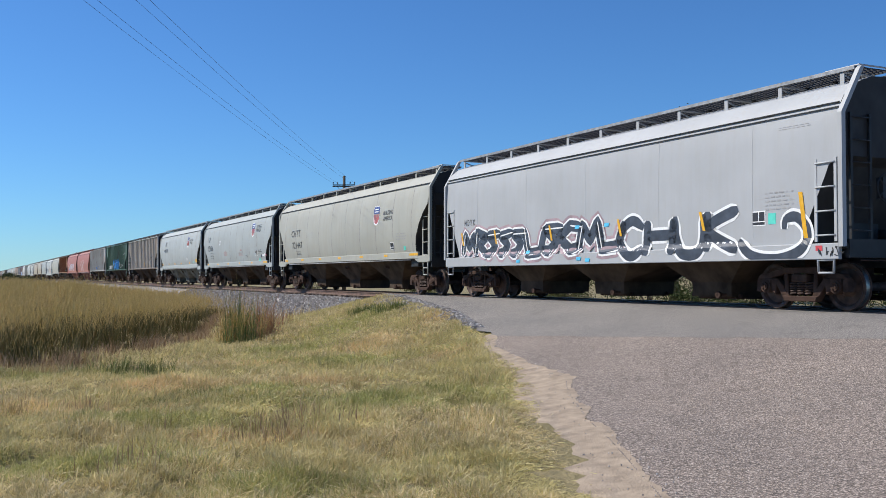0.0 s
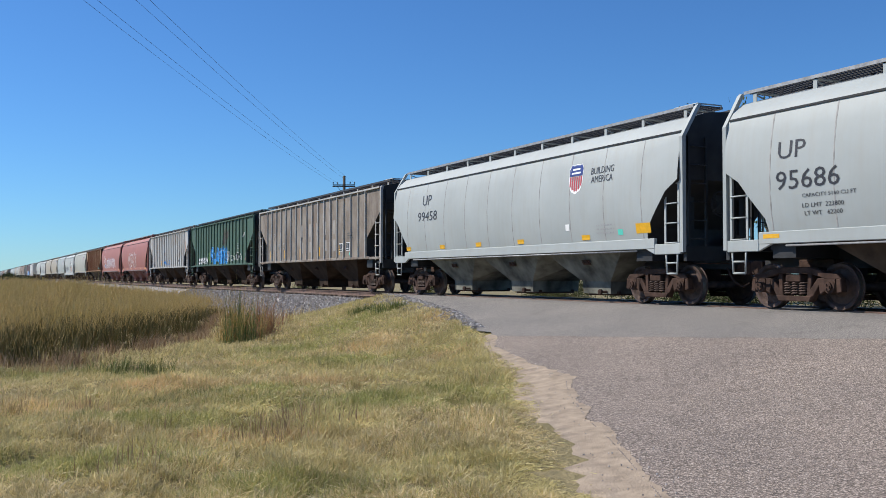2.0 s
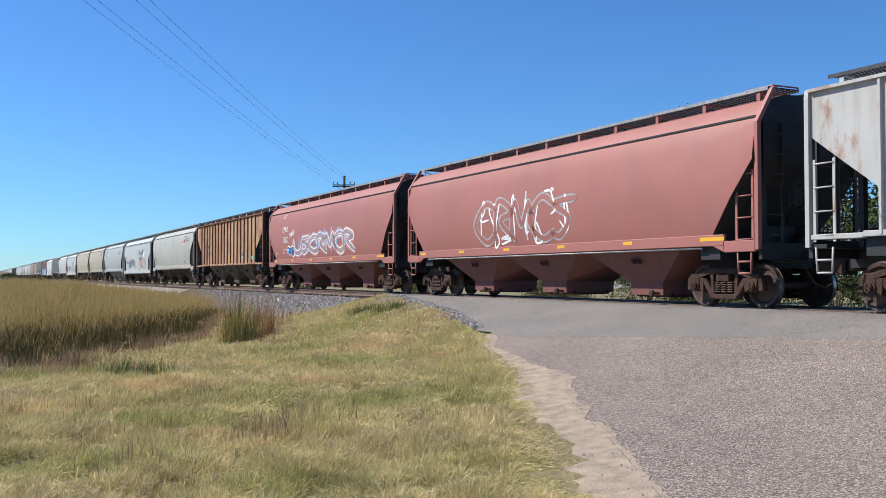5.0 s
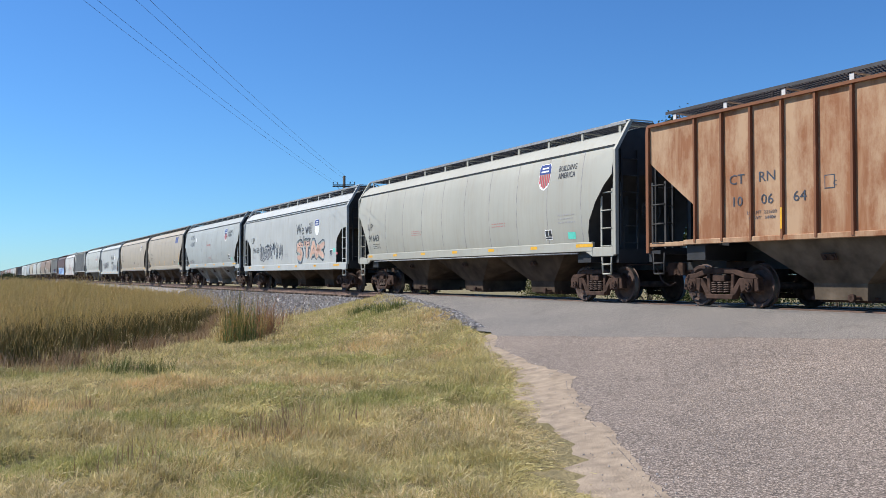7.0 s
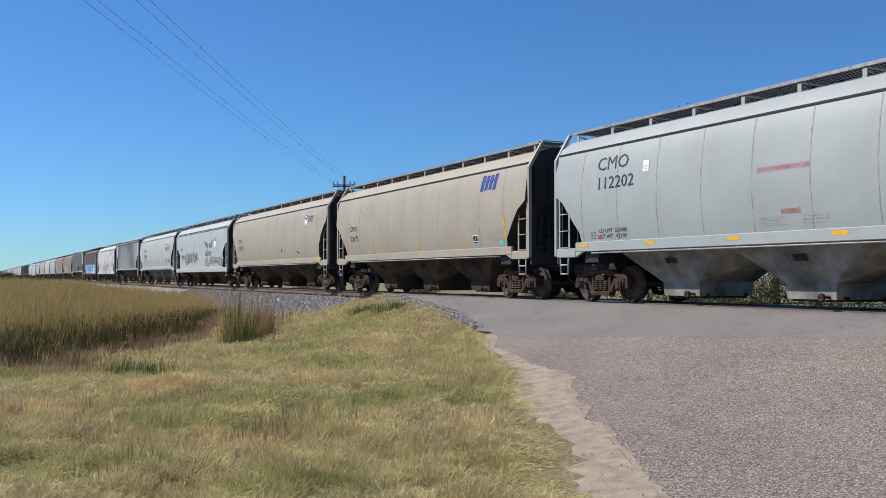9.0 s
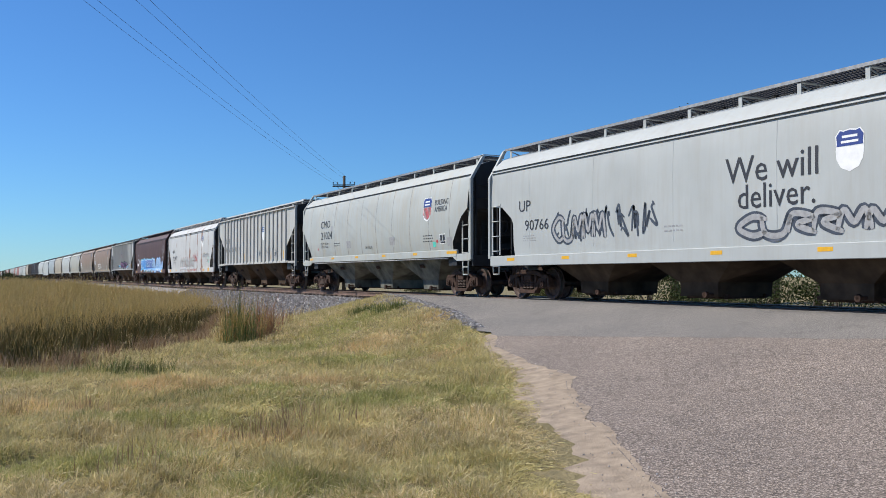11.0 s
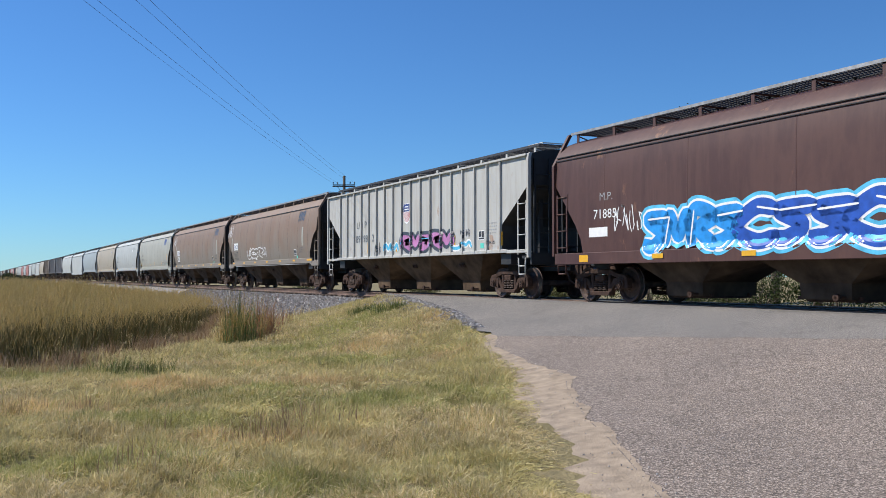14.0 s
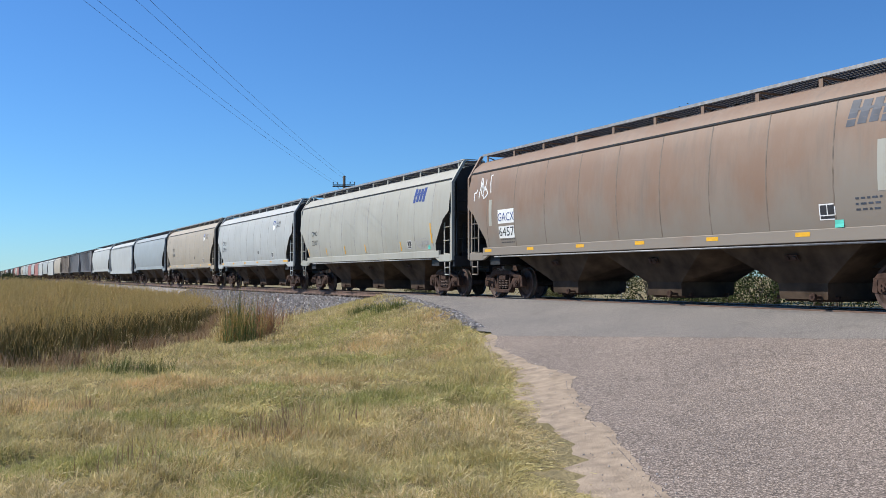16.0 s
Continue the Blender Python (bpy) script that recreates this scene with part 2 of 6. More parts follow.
def soil_material():
    m, t, b = nodes_of("dry_grass_soil")
    c = ramp(t, [(0.25, (0.15, 0.125, 0.055)), (0.5, (0.23, 0.19, 0.09)), (0.75, (0.31, 0.255, 0.14))], noise_fac(t, 0.55, 8, rough=0.65))
    d = ramp(t, [(0.3, (0.7, 0.7, 0.66)), (0.7, (1.25, 1.2, 1.15))], noise_fac(t, 9.0, 6))
    t.links.new(mix(t, 1.0, c, d, "MULTIPLY"), b.inputs["Base Color"])
    b.inputs["Roughness"].default_value = 0.95
    bump(t, b, noise_fac(t, 14, 6), 0.8, 0.06)
    return m


def asphalt_material(name, lo, hi, pale, size, relief):
    """Aggregate in binder: single chips, wheel-worn clouds and stains."""
    m, t, b = nodes_of(name)
    tc = t.nodes.new("ShaderNodeTexCoord")
    vo = t.nodes.new("ShaderNodeTexVoronoi")
    vo.inputs["Scale"].default_value = size
    t.links.new(tc.outputs["Object"], vo.inputs["Vector"])
    chip = ramp(t, [(0.0, lo), (0.55, hi), (1.0, pale)], vo.outputs["Color"])
    gap = ramp(t, [(0.35, (1, 1, 1)), (0.62, (0.45, 0.45, 0.45))], vo.outputs["Distance"])
    c = mix(t, 1.0, chip, gap, "MULTIPLY")
    cloud = ramp(t, [(0.3, (0.84, 0.84, 0.85)), (0.72, (1.12, 1.1, 1.08))], noise_fac(t, 0.45, 6, rough=0.6))
    c = mix(t, 1.0, c, cloud, "MULTIPLY")
    spots = ramp(t, [(0.62, (1, 1, 1)), (0.75, (0.72, 0.71, 0.70))], noise_fac(t, 2.3, 5))
    c = mix(t, 1.0, c, spots, "MULTIPLY")
    t.links.new(c, b.inputs["Base Color"])
    b.inputs["Roughness"].default_value = 0.9
    bump(t, b, vo.outputs["Distance"], relief, 0.008)
    return m


M_SOIL = soil_material()
M_CHIP = asphalt_material("chip_seal_asphalt", (0.10, 0.077, 0.060), (0.365, 0.296, 0.243), (0.66, 0.56, 0.475), 58, 0.9)
M_APRON = asphalt_material("grey_crossing_asphalt", (0.235, 0.213, 0.188), (0.305, 0.278, 0.247), (0.375, 0.348, 0.31), 70, 0.25)
M_DIRT = plain("pale_gravelly_dirt", (0.345, 0.27, 0.195), 0.95, 0, 5, 0.28, 0.7, 45)
M_BALLAST = plain("grey_ballast_stone", (0.27, 0.245, 0.225), 0.9, 0, 16, 0.55, 1.0, 22)
M_TIE = plain("dark_creosoted_wood", (0.09, 0.065, 0.05), 0.85, 0, 5, 0.35, 0.4)

surface("ground", lambda x, y: height(x, y), spread(-3000, 900, -48, 4, 0.4), spread(-1500, 2500, -22, 12, 0.4), M_SOIL,
        "flat dry grassland with a ditch beside the tracks")


def columns(name, x0, x1, n, lo, hi, rows, mat, label, lift):
    """Paving between the lines y = lo(x) and y = hi(x)."""
    u = np.linspace(x0, x1, n)
    v = np.linspace(0, 1, rows)
    X = np.repeat(u[:, None], rows, 1)
    Y = lo(u)[:, None] * (1 - v) + hi(u)[:, None] * v
    Z = road_z(Y) + lift
    vs = np.stack([X, Y, Z], -1).reshape(-1, 3)
    i = (np.arange(n - 1)[:, None] * rows + np.arange(rows - 1)[None, :]).reshape(-1)
    me = bpy.data.meshes.new(name)
    me.from_pydata(vs.tolist(), [], np.stack([i, i + rows, i + rows + 1, i + 1], -1).tolist())
    me.polygons.foreach_set("use_smooth", [True] * len(me.polygons))
    me.materials.append(mat)
    me.update()
    return tagged(new(name, me), label, kind="structure")


def wobble(x, a=0.10):
    return a * (np.sin(x * 3.1) + 0.7 * np.sin(x * 7.3 + 1) + 0.5 * np.sin(x * 15.7 + 2))


columns("road", -17.2, 30, 700, lambda x: edge_y(x) - 0.03, lambda x: seam_y(x) + 0.16, 60, M_CHIP, "pinkish grey chip-seal road surface", 0.0)
columns("pavement", -36.0, 30, 260, lambda x: np.maximum(edge_y(x) + wobble(x, 0.10), np.where(x > -17.2, seam_y(x), -99)) + np.where(x > -17.2, wobble(x, 0.03), 0),
        lambda x: 0 * x - 0.86, 36, M_APRON, "smooth grey asphalt apron of the level crossing", 0.003)
columns("crossing_panel", -36.0, 30, 40, lambda x: 0 * x - 0.70, lambda x: 0 * x + 0.70, 4, M_APRON, "asphalt between the rails of the crossing", 0.004)
columns("pavement_beyond", -34.0, 30, 40, lambda x: 0 * x + 0.86, lambda x: 0 * x + 7.5, 12, M_APRON, "asphalt road beyond the rails", 0.004)


def ragged(x, seed, steps=((0.6, 0.05), (0.17, 0.025), (0.06, 0.012))):
    r = np.random.default_rng(seed)
    total = 0 * x
    for step, size in steps:
        k = np.arange(x.min() - step, x.max() + 2 * step, step)
        total = total + np.interp(x, k, r.normal(0, size, len(k)))
    return total


def dirt_strip():
    xs = np.linspace(-17.6, 3.2, 640)
    w = np.interp(xs, VERGE_X, VERGE_W) + 0.22
    n = 9
    v = np.linspace(0, 1, n)
    lo = edge_y(xs) - w + ragged(xs, 5, ((0.6, 0.06),))
    hi = edge_y(xs) + 0.06 + ragged(xs, 4)
    Y = lo[:, None] * (1 - v) + hi[:, None] * v
    X = np.repeat(xs[:, None], n, 1)
    Z = road_z(Y) + 0.004 - 0.10 * np.maximum(edge_y(X) - Y, 0)
    Z[:, 0] -= 0.05
    i = (np.arange(639)[:, None] * n + np.arange(n - 1)[None, :]).reshape(-1)
    me = bpy.data.meshes.new("dirt_shoulder")
    me.from_pydata(np.stack([X, Y, Z], -1).reshape(-1, 3).tolist(), [], np.stack([i, i + n, i + n + 1, i + 1], -1).tolist())
    me.polygons.foreach_set("use_smooth", [True] * len(me.polygons))
    me.materials.append(M_DIRT)
    tagged(new("dirt_shoulder", me), "pale bare dirt shoulder along the road edge", kind="structure")


dirt_strip()


def rails():
    for side in (-1, 1):
        bm = bmesh.new()
        c = side * 0.754
        prof = [(-0.07, -0.18), (0.07, -0.18), (0.07, -0.165), (0.012, -0.14), (0.012, -0.045), (0.036, -0.035), (0.036, -0.004), (0.028, 0.0), (-0.028, 0.0), (-0.036, -0.004), (-0.036, -0.035), (-0.012, -0.045), (-0.012, -0.14), (-0.07, -0.165)]
        a = [bm.verts.new((-1500, c + y, z)) for y, z in prof]
        b = [bm.verts.new((60, c + y, z)) for y, z in prof]
        for i in range(len(prof)):
            bm.faces.new((a[i], a[(i + 1) % len(prof)], b[(i + 1) % len(prof)], b[i]))
        tagged(new("rail", mesh_of("rail", bm, M_RUSTY)), "brown steel running rail on wooden ties", "rail", "rails of the track")


rails()


def ballast_bed():
    bed = lambda x, y: np.interp(np.abs(y), (1.25, 2.0, 3.95), (-0.29, -0.31, -1.30)) + 0.02 * rough(x, y, 4)
    surface("ballast", bed, spread(-1500, -36.2, -60, -36.2, 0.25), np.array([-3.95, -3.4, -2.8, -2.2, -1.8, -1.3, 0, 1.3, 1.8, 2.2, 2.8, 3.95]), M_BALLAST, "grey crushed stone ballast bed")


ballast_bed()

# ---- hopper cars ----
# Outline of one side: (z, half width); the last point is the eave.
SIDES = {
    "curved": ((1.36, 1.47), (1.55, 1.52), (1.9, 1.575), (2.3, 1.61), (2.7, 1.615), (3.1, 1.59), (3.5, 1.54), (3.93, 1.45)),
    "flat": ((1.24, 1.54), (1.6, 1.555), (2.2, 1.56), (2.8, 1.56), (3.3, 1.55), (3.78, 1.52)),
    "ribbed": ((1.45, 1.50), (1.9, 1.50), (2.5, 1.50), (3.2, 1.50), (4.16, 1.50)),
}
ROOFS = {
    "curved": ((1.42, 3.98), (1.34, 4.10), (1.10, 4.30), (0.7, 4.42), (0.0, 4.47)),
    "flat": ((1.50, 3.86), (1.42, 4.0), (1.15, 4.24), (0.7, 4.40), (0.0, 4.46)),
    "ribbed": ((1.48, 4.20), (1.1, 4.29), (0.7, 4.36), (0.0, 4.40)),
}
# Cut of the side at the car's end: (distance from the end, lowest z).
CUTS = {
    "curved": ((0, 2.85), (0.42, 2.60), (0.75, 2.22), (1.12, 1.80), (1.18, 1.50), (1.25, 1.36)),
    "round": ((0, 3.20), (0.3, 2.95), (0.65, 2.55), (0.95, 2.10), (1.04, 1.80), (1.06, 1.36)),
    "flat": ((0, 2.88), (0.24, 2.72), (0.33, 2.52), (0.62, 1.95), (0.85, 1.50), (0.92, 1.24)),
    "slant": ((0, 3.05), (0.6, 2.32), (1.22, 1.58), (1.26, 1.36)),
    "wide": ((0, 3.10), (0.45, 2.60), (0.95, 2.00), (1.20, 1.60), (1.27, 1.24)),
    "eared": ((0, 2.77), (0.68, 2.72), (1.24, 2.36), (1.34, 2.20), (1.36, 1.55), (1.42, 1.24)),
    "ribbed": ((0, 3.30), (0.75, 2.76), (1.48, 2.25), (1.53, 2.19), (1.54, 1.45), (1.65, 1.45)),
}
CACHE = {}


def half_width(style, z):
    zs, ws = zip(*SIDES[style])
    return float(np.interp(z, zs, ws))


def cached(key, make):
    if key not in CACHE:
        CACHE[key] = make()
    return CACHE[key]


def body_mesh(style, cut, L):
    """Shell of a covered hopper: sides, roof, end sheets and sloped floor in one loft along x."""
    bm = bmesh.new()
    h = L / 2
    cx, cz = zip(*CUTS[cut])
    xs = sorted({round(s * (h - d), 4) for d in (*cx, 1.8, 3.0, 4.5, 6.2) for s in (-1, 1)} | {0.0})
    zs = [z for z, _ in SIDES[style]]
    rows = []
    for x in xs:
        low = float(np.interp(h - abs(x), cx, cz))
        ring = []
        n = len(zs)
        top = zs[-1]
        for i in range(n):
            z = low + (top - low) * (zs[i] - zs[0]) / (top - zs[0])
            ring.append((-half_width(style, z), z))
        ring += [(-y, z) for y, z in ROOFS[style]]
        ring += [(-y, z) for y, z in ring[-2::-1]]
        rows.append([bm.verts.new((x, y, z)) for y, z in ring])
    for a, b in zip(rows, rows[1:]):
        for i in range(len(a)):
            j = (i + 1) % len(a)
            f = bm.faces.new((a[i], b[i], b[j], a[j]))
            f.smooth = True
    bm.faces.new(rows[0])
    bm.faces.new(rows[-1][::-1])
    bmesh.ops.recalc_face_normals(bm, faces=bm.faces)
    me = mesh_of("body", bm, M_BLACK, M_SHADEGRIME, sharp=22)
    # End walls and end slopes take the colour with their shade painted in.
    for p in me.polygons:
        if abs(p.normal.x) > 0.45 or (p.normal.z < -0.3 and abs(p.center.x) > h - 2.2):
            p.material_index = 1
    return me


def on_side(style, x, z, out=0.012):
    return (x, -half_width(style, z) - out, z)


def strip_on_side(bm, style, pts, width, out=0.01, step=0.25):
    """A thin raised bead that follows the curve of the side."""
    prev = None
    for x, z in pts:
        y = half_width(style, z)
        ring = [bm.verts.new((x - width / 2, -y + 0.003, z)), bm.verts.new((x - width / 4, -y - out, z)), bm.verts.new((x + width / 4, -y - out, z)), bm.verts.new((x + width / 2, -y + 0.003, z))]
        if prev:
            for i in range(3):
                bm.faces.new((prev[i], prev[i + 1], ring[i + 1], ring[i]))
        prev = ring


def seam_mesh(style):
    bm = bmesh.new()
    zs = np.linspace(SIDES[style][0][0] + 0.2, SIDES[style][-1][0] - 0.03, 12)
    strip_on_side(bm, style, [(0, z) for z in zs], 0.05, 0.004)
    return mesh_of("weld_seam", bm, M_SEAM)


RIB_GAPS = 17


def rib_row(L):
    """First rib and pitch of the ribs on a ribbed car."""
    return -L / 2 + 1.58, (L - 3.16) / RIB_GAPS


def rib_mesh():
    bm = bmesh.new()
    z0, z1 = 1.40, 4.15
    w = 1.50
    pts = ((-0.036, 0.0), (-0.027, -0.065), (0.027, -0.065), (0.036, 0.0))
    a = [bm.verts.new((x, -w + y, z0)) for x, y in pts]
    b = [bm.verts.new((x, -w + y, z1)) for x, y in pts]
    for i in range(3):
        bm.faces.new((a[i], a[i + 1], b[i + 1], b[i]))
    bm.faces.new(a[::-1])
    bm.faces.new(b)
    return mesh_of("rib", bm, M_BLACK)


def sill_mesh(style, L):
    bm = bmesh.new()
    h = L / 2
    if style == "ribbed":
        box(bm, -h + 1.2, h - 1.2, -1.55, -1.47, 1.36, 1.47)
        for s in (-1, 1):
            box(bm, min(s * (h - 1.2), s * h), max(s * (h - 1.2), s * h), -1.54, -1.44, 1.34, 1.44)
    elif style == "flat":
        w = half_width(style, 1.45)
        box(bm, -h, h, -w - 0.045, -w + 0.04, 0.97, 1.27)
    else:
        w = half_width(style, 1.45)
        box(bm, -h + 0.9, h - 0.9, -w - 0.045, -w + 0.04, 1.30, 1.545)
        for s in (-1, 1):
            box(bm, min(s * (h - 0.9), s * h), max(s * (h - 0.9), s * h), -w - 0.04, -w + 0.04, 1.16, 1.40)
            prism(bm, [(s * (h - 0.9), 1.16), (s * (h - 1.25), 1.30), (s * (h - 0.9), 1.42)], -w - 0.035, -w + 0.035)
    bmesh.ops.bevel(bm, geom=bm.edges[:], offset=0.012, segments=1, affect="EDGES")
    return mesh_of("side_sill", bm, M_BLACK)


def eave_mesh(style, L):
    bm = bmesh.new()
    h = L / 2
    # On curved and flat cars these thin rails draw the roof edge's shadow line.
    if style == "curved":
        box(bm, -h + 0.02, h - 0.02, -1.475, -1.40, 3.915, 3.955)
    elif style == "flat":
        box(bm, -h + 0.02, h - 0.02, -1.545, -1.49, 3.765, 3.785)
        box(bm, -h + 0.02, h - 0.02, -1.535, -1.46, 3.855, 3.875)
    else:
        box(bm, -h, h, -1.585, -1.46, 4.14, 4.20)
    return mesh_of("eave_rail", bm, M_BLACK)


def bay_mesh(w, span, first, last, z0=1.42):
    """One hopper pocket: side sheets narrow to a gate neck, slope sheets rise to a low saddle between pockets; the outer pockets end in one long slope."""
    bm = bmesh.new()
    v = lambda x, y, z: bm.verts.new((x, y, z))
    l, r = -span / 2, span / 2
    top = {(a, b): v(l if a < 0 else r, b * w, z0) for a in (-1, 1) for b in (-1, 1)}
    neck = {(a, b): v(a * 0.64, b * 0.82, 0.52) for a in (-1, 1) for b in (-1, 1)}
    foot = {(a, b): v(a * 0.62, b * 0.80, 0.20) for a in (-1, 1) for b in (-1, 1)}
    for b in (-1, 1):
        bm.faces.new((top[-1, b], top[1, b], neck[1, b], neck[-1, b]))
    for a, closed in ((-1, first), (1, last)):
        if closed:
            bm.faces.new((top[a, -1], top[a, 1], neck[a, 1], neck[a, -1]))
        else:
            sad = {b: v(l if a < 0 else r, b * 0.30, 0.96) for b in (-1, 1)}
            for b in (-1, 1):
                bm.faces.new((top[a, b], sad[b], neck[a, b]))
            bm.faces.new((sad[-1], sad[1], neck[a, 1], neck[a, -1]))
    ring = ((-1, -1), (1, -1), (1, 1), (-1, 1))
    for p, q in zip(ring, ring[1:] + ring[:1]):
        bm.faces.new((neck[p], neck[q], foot[q], foot[p]))
    bm.faces.new([foot[p] for p in ring])
    bmesh.ops.recalc_face_normals(bm, faces=bm.faces)
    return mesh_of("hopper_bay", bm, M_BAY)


def gate_mesh():
    bm = bmesh.new()
    box(bm, -0.60, 0.60, -0.66, 0.66, 0.15, 0.22)
    rod(bm, (0.45, -1.05, 0.25), (0.45, 0.9, 0.25), 0.035, 8)
    rod(bm, (0.45, -1.05, 0.25), (0.45, -0.98, 0.25), 0.075, 8)
    box(bm, -0.9, 0.7, -0.60, -0.54, 0.19, 0.26)
    box(bm, -0.9, 0.7, 0.54, 0.60, 0.19, 0.26)
    return mesh_of("outlet_gate", bm, M_TRUCK)


def port_mesh():
    """Small bolted inspection plate with two knobs on a hopper face."""
    bm = bmesh.new()
    box(bm, -0.17, 0.17, -0.018, 0.0, -0.07, 0.07)
    for x in (-0.09, 0.09):
        rod(bm, (x, -0.01, 0), (x, -0.05, 0), 0.045, 8)
    return mesh_of("hopper_port", bm, M_TRUCK)


def side_frame_mesh():
    bm = bmesh.new()
    y0, y1 = -1.10, -0.94
    prism(bm, [(-1.14, 0.60), (-1.05, 0.70), (-0.78, 0.73), (-0.42, 0.84), (0.42, 0.84), (0.78, 0.73), (1.05, 0.70), (1.14, 0.60), (0.80, 0.60), (0.40, 0.71), (-0.40, 0.71), (-0.80, 0.60)], y0, y1)
    for s in (-1, 1):
        prism(bm, [(s * 1.14, 0.62), (s * 1.17, 0.36), (s * 1.04, 0.33), (s * 1.03, 0.60)], y0, y1)
        prism(bm, [(s * 0.76, 0.62), (s * 0.76, 0.36), (s * 0.64, 0.30), (s * 0.60, 0.62)], y0, y1)
        prism(bm, [(s * 0.72, 0.62), (s * 0.58, 0.62), (s * 0.28, 0.26), (s * 0.42, 0.18)], y0 + 0.01, y1 - 0.01)
        prism(bm, [(s * 0.44, 0.74), (s * 0.33, 0.74), (s * 0.30, 0.28), (s * 0.40, 0.24)], y0 + 0.02, y1 - 0.02)
    prism(bm, [(-0.46, 0.27), (0.46, 0.27), (0.40, 0.16), (-0.40, 0.16)], y0 - 0.02, y1 + 0.02)
    bmesh.ops.bevel(bm, geom=[e for e in bm.edges if abs(e.verts[0].co.y - e.verts[1].co.y) < 0.001], offset=0.014, segments=1, affect="EDGES")
    return mesh_of("side_frame", bm, M_TRUCK)


def spring_mesh():
    bm = bmesh.new()
    for cx in (-0.19, 0.0, 0.19):
        n, turns = 9, 5
        prev = None
        for k in range(n * turns + 1):
            a = 2 * math.pi * k / n
            z = 0.28 + 0.25 * k / (n * turns)
            p = Vector((cx + 0.085 * math.cos(a), -1.03 + 0.085 * math.sin(a), z))
            o = Vector((math.cos(a), math.sin(a), 0))
            ring = [bm.verts.new(p + o * 0.019), bm.verts.new(p + Vector((0, 0, 0.019))), bm.verts.new(p - o * 0.019), bm.verts.new(p - Vector((0, 0, 0.019)))]
            if prev:
                for i in range(4):
                    bm.faces.new((prev[i], prev[(i + 1) % 4], ring[(i + 1) % 4], ring[i]))
            prev = ring
    bmesh.ops.recalc_face_normals(bm, faces=bm.faces)
    return mesh_of("spring", bm, M_WHEEL)


def bolster_mesh():
    bm = bmesh.new()
    box(bm, -0.20, 0.20, -1.13, 1.13, 0.54, 0.70)
    box(bm, -0.26, 0.26, -0.7, 0.7, 0.50, 0.84)
    box(bm, -0.45, 0.45, -0.5, 0.5, 0.80, 1.0)
    bmesh.ops.bevel(bm, geom=bm.edges[:], offset=0.02, segments=1, affect="EDGES")
    return mesh_of("bolster", bm, M_TRUCK)


def cap_mesh():
    """Roller bearing and its adapter at an axle's end."""
    bm = bmesh.new()
    rod(bm, (0, -0.93, 0.457), (0, -1.13, 0.457), 0.13, 14)
    rod(bm, (0, -1.13, 0.457), (0, -1.17, 0.457), 0.085, 12)
    for i in range(3):
        a = 2 * math.pi * i / 3
        rod(bm, (0.045 * math.cos(a), -1.165, 0.457 + 0.045 * math.sin(a)), (0.045 * math.cos(a), -1.19, 0.457 + 0.045 * math.sin(a)), 0.02, 6)
    box(bm, -0.13, 0.13, -1.11, -0.93, 0.52, 0.61)
    return mesh_of("bearing_cap", bm, M_TRUCK)


def wheelset_mesh():
    bm = bmesh.new()
    rod(bm, (0, -1.0, 0.457), (0, 1.0, 0.457), 0.085, 12)
    for s in (-1, 1):
        prof = [(-0.075, 0.10), (-0.08, 0.15), (-0.02, 0.20), (-0.01, 0.34), (-0.06, 0.385), (-0.07, 0.448), (-0.06, 0.457), (0.045, 0.457), (0.055, 0.483), (0.075, 0.478), (0.08, 0.385), (0.03, 0.34), (0.03, 0.2), (0.05, 0.1)]
        lathe(bm, [(y * (1 if s < 0 else -1), r) for y, r in prof], (0, s * 0.765, 0.457), 36)
    me = mesh_of("wheelset", bm, M_WHEEL, M_TREAD)
    for p in me.polygons:
        c = p.center
        if abs(math.hypot(c.x, c.z - 0.457) - 0.457) < 0.006:
            p.material_index = 1
    return me


def ladder_mesh(z0, z1, rungs, wide=0.46):
    bm = bmesh.new()
    for x in (0.0, wide):
        box(bm, x - 0.03, x + 0.03, -0.012, 0.012, z0, z1)
    for i in range(rungs):
        z = z0 + 0.12 + (z1 - z0 - 0.2) * i / (rungs - 1)
        rod(bm, (0.0, -0.02, z), (wide, -0.02, z), 0.016, 6)
    return mesh_of("ladder", bm, M_BLACK)


def stirrup_mesh():
    bm = bmesh.new()
    for a, b in (((0.02, 0, 1.2), (0.05, 0, 0.72)), ((0.42, 0, 1.2), (0.40, 0, 0.72)), ((0.05, 0, 0.72), (0.40, 0, 0.72)), ((0.04, 0, 0.96), (0.41, 0, 0.96))):
        rod(bm, a, b, 0.022, 6)
    return mesh_of("sill_step", bm, M_BLACK)


def post_mesh(z1, top_in, top):
    """Corner post from the end sill past the eave, bent inward to the walkway's edge."""
    bm = bmesh.new()
    a = [(-0.05, -0.05), (0.05, -0.05), (0.05, 0.05), (-0.05, 0.05)]
    rings = [[bm.verts.new((x, y + dy, z)) for x, y in a] for z, dy in ((1.2, 0.0), (z1 - 0.12, 0.0), (top - 0.04, top_in), (top, top_in + 0.05))]
    for lo, hi in zip(rings, rings[1:]):
        for i in range(4):
            bm.faces.new((lo[i], lo[(i + 1) % 4], hi[(i + 1) % 4], hi[i]))
    bm.faces.new(rings[0][::-1])
    bm.faces.new(rings[-1])
    return mesh_of("corner_post", bm, M_BLACK)


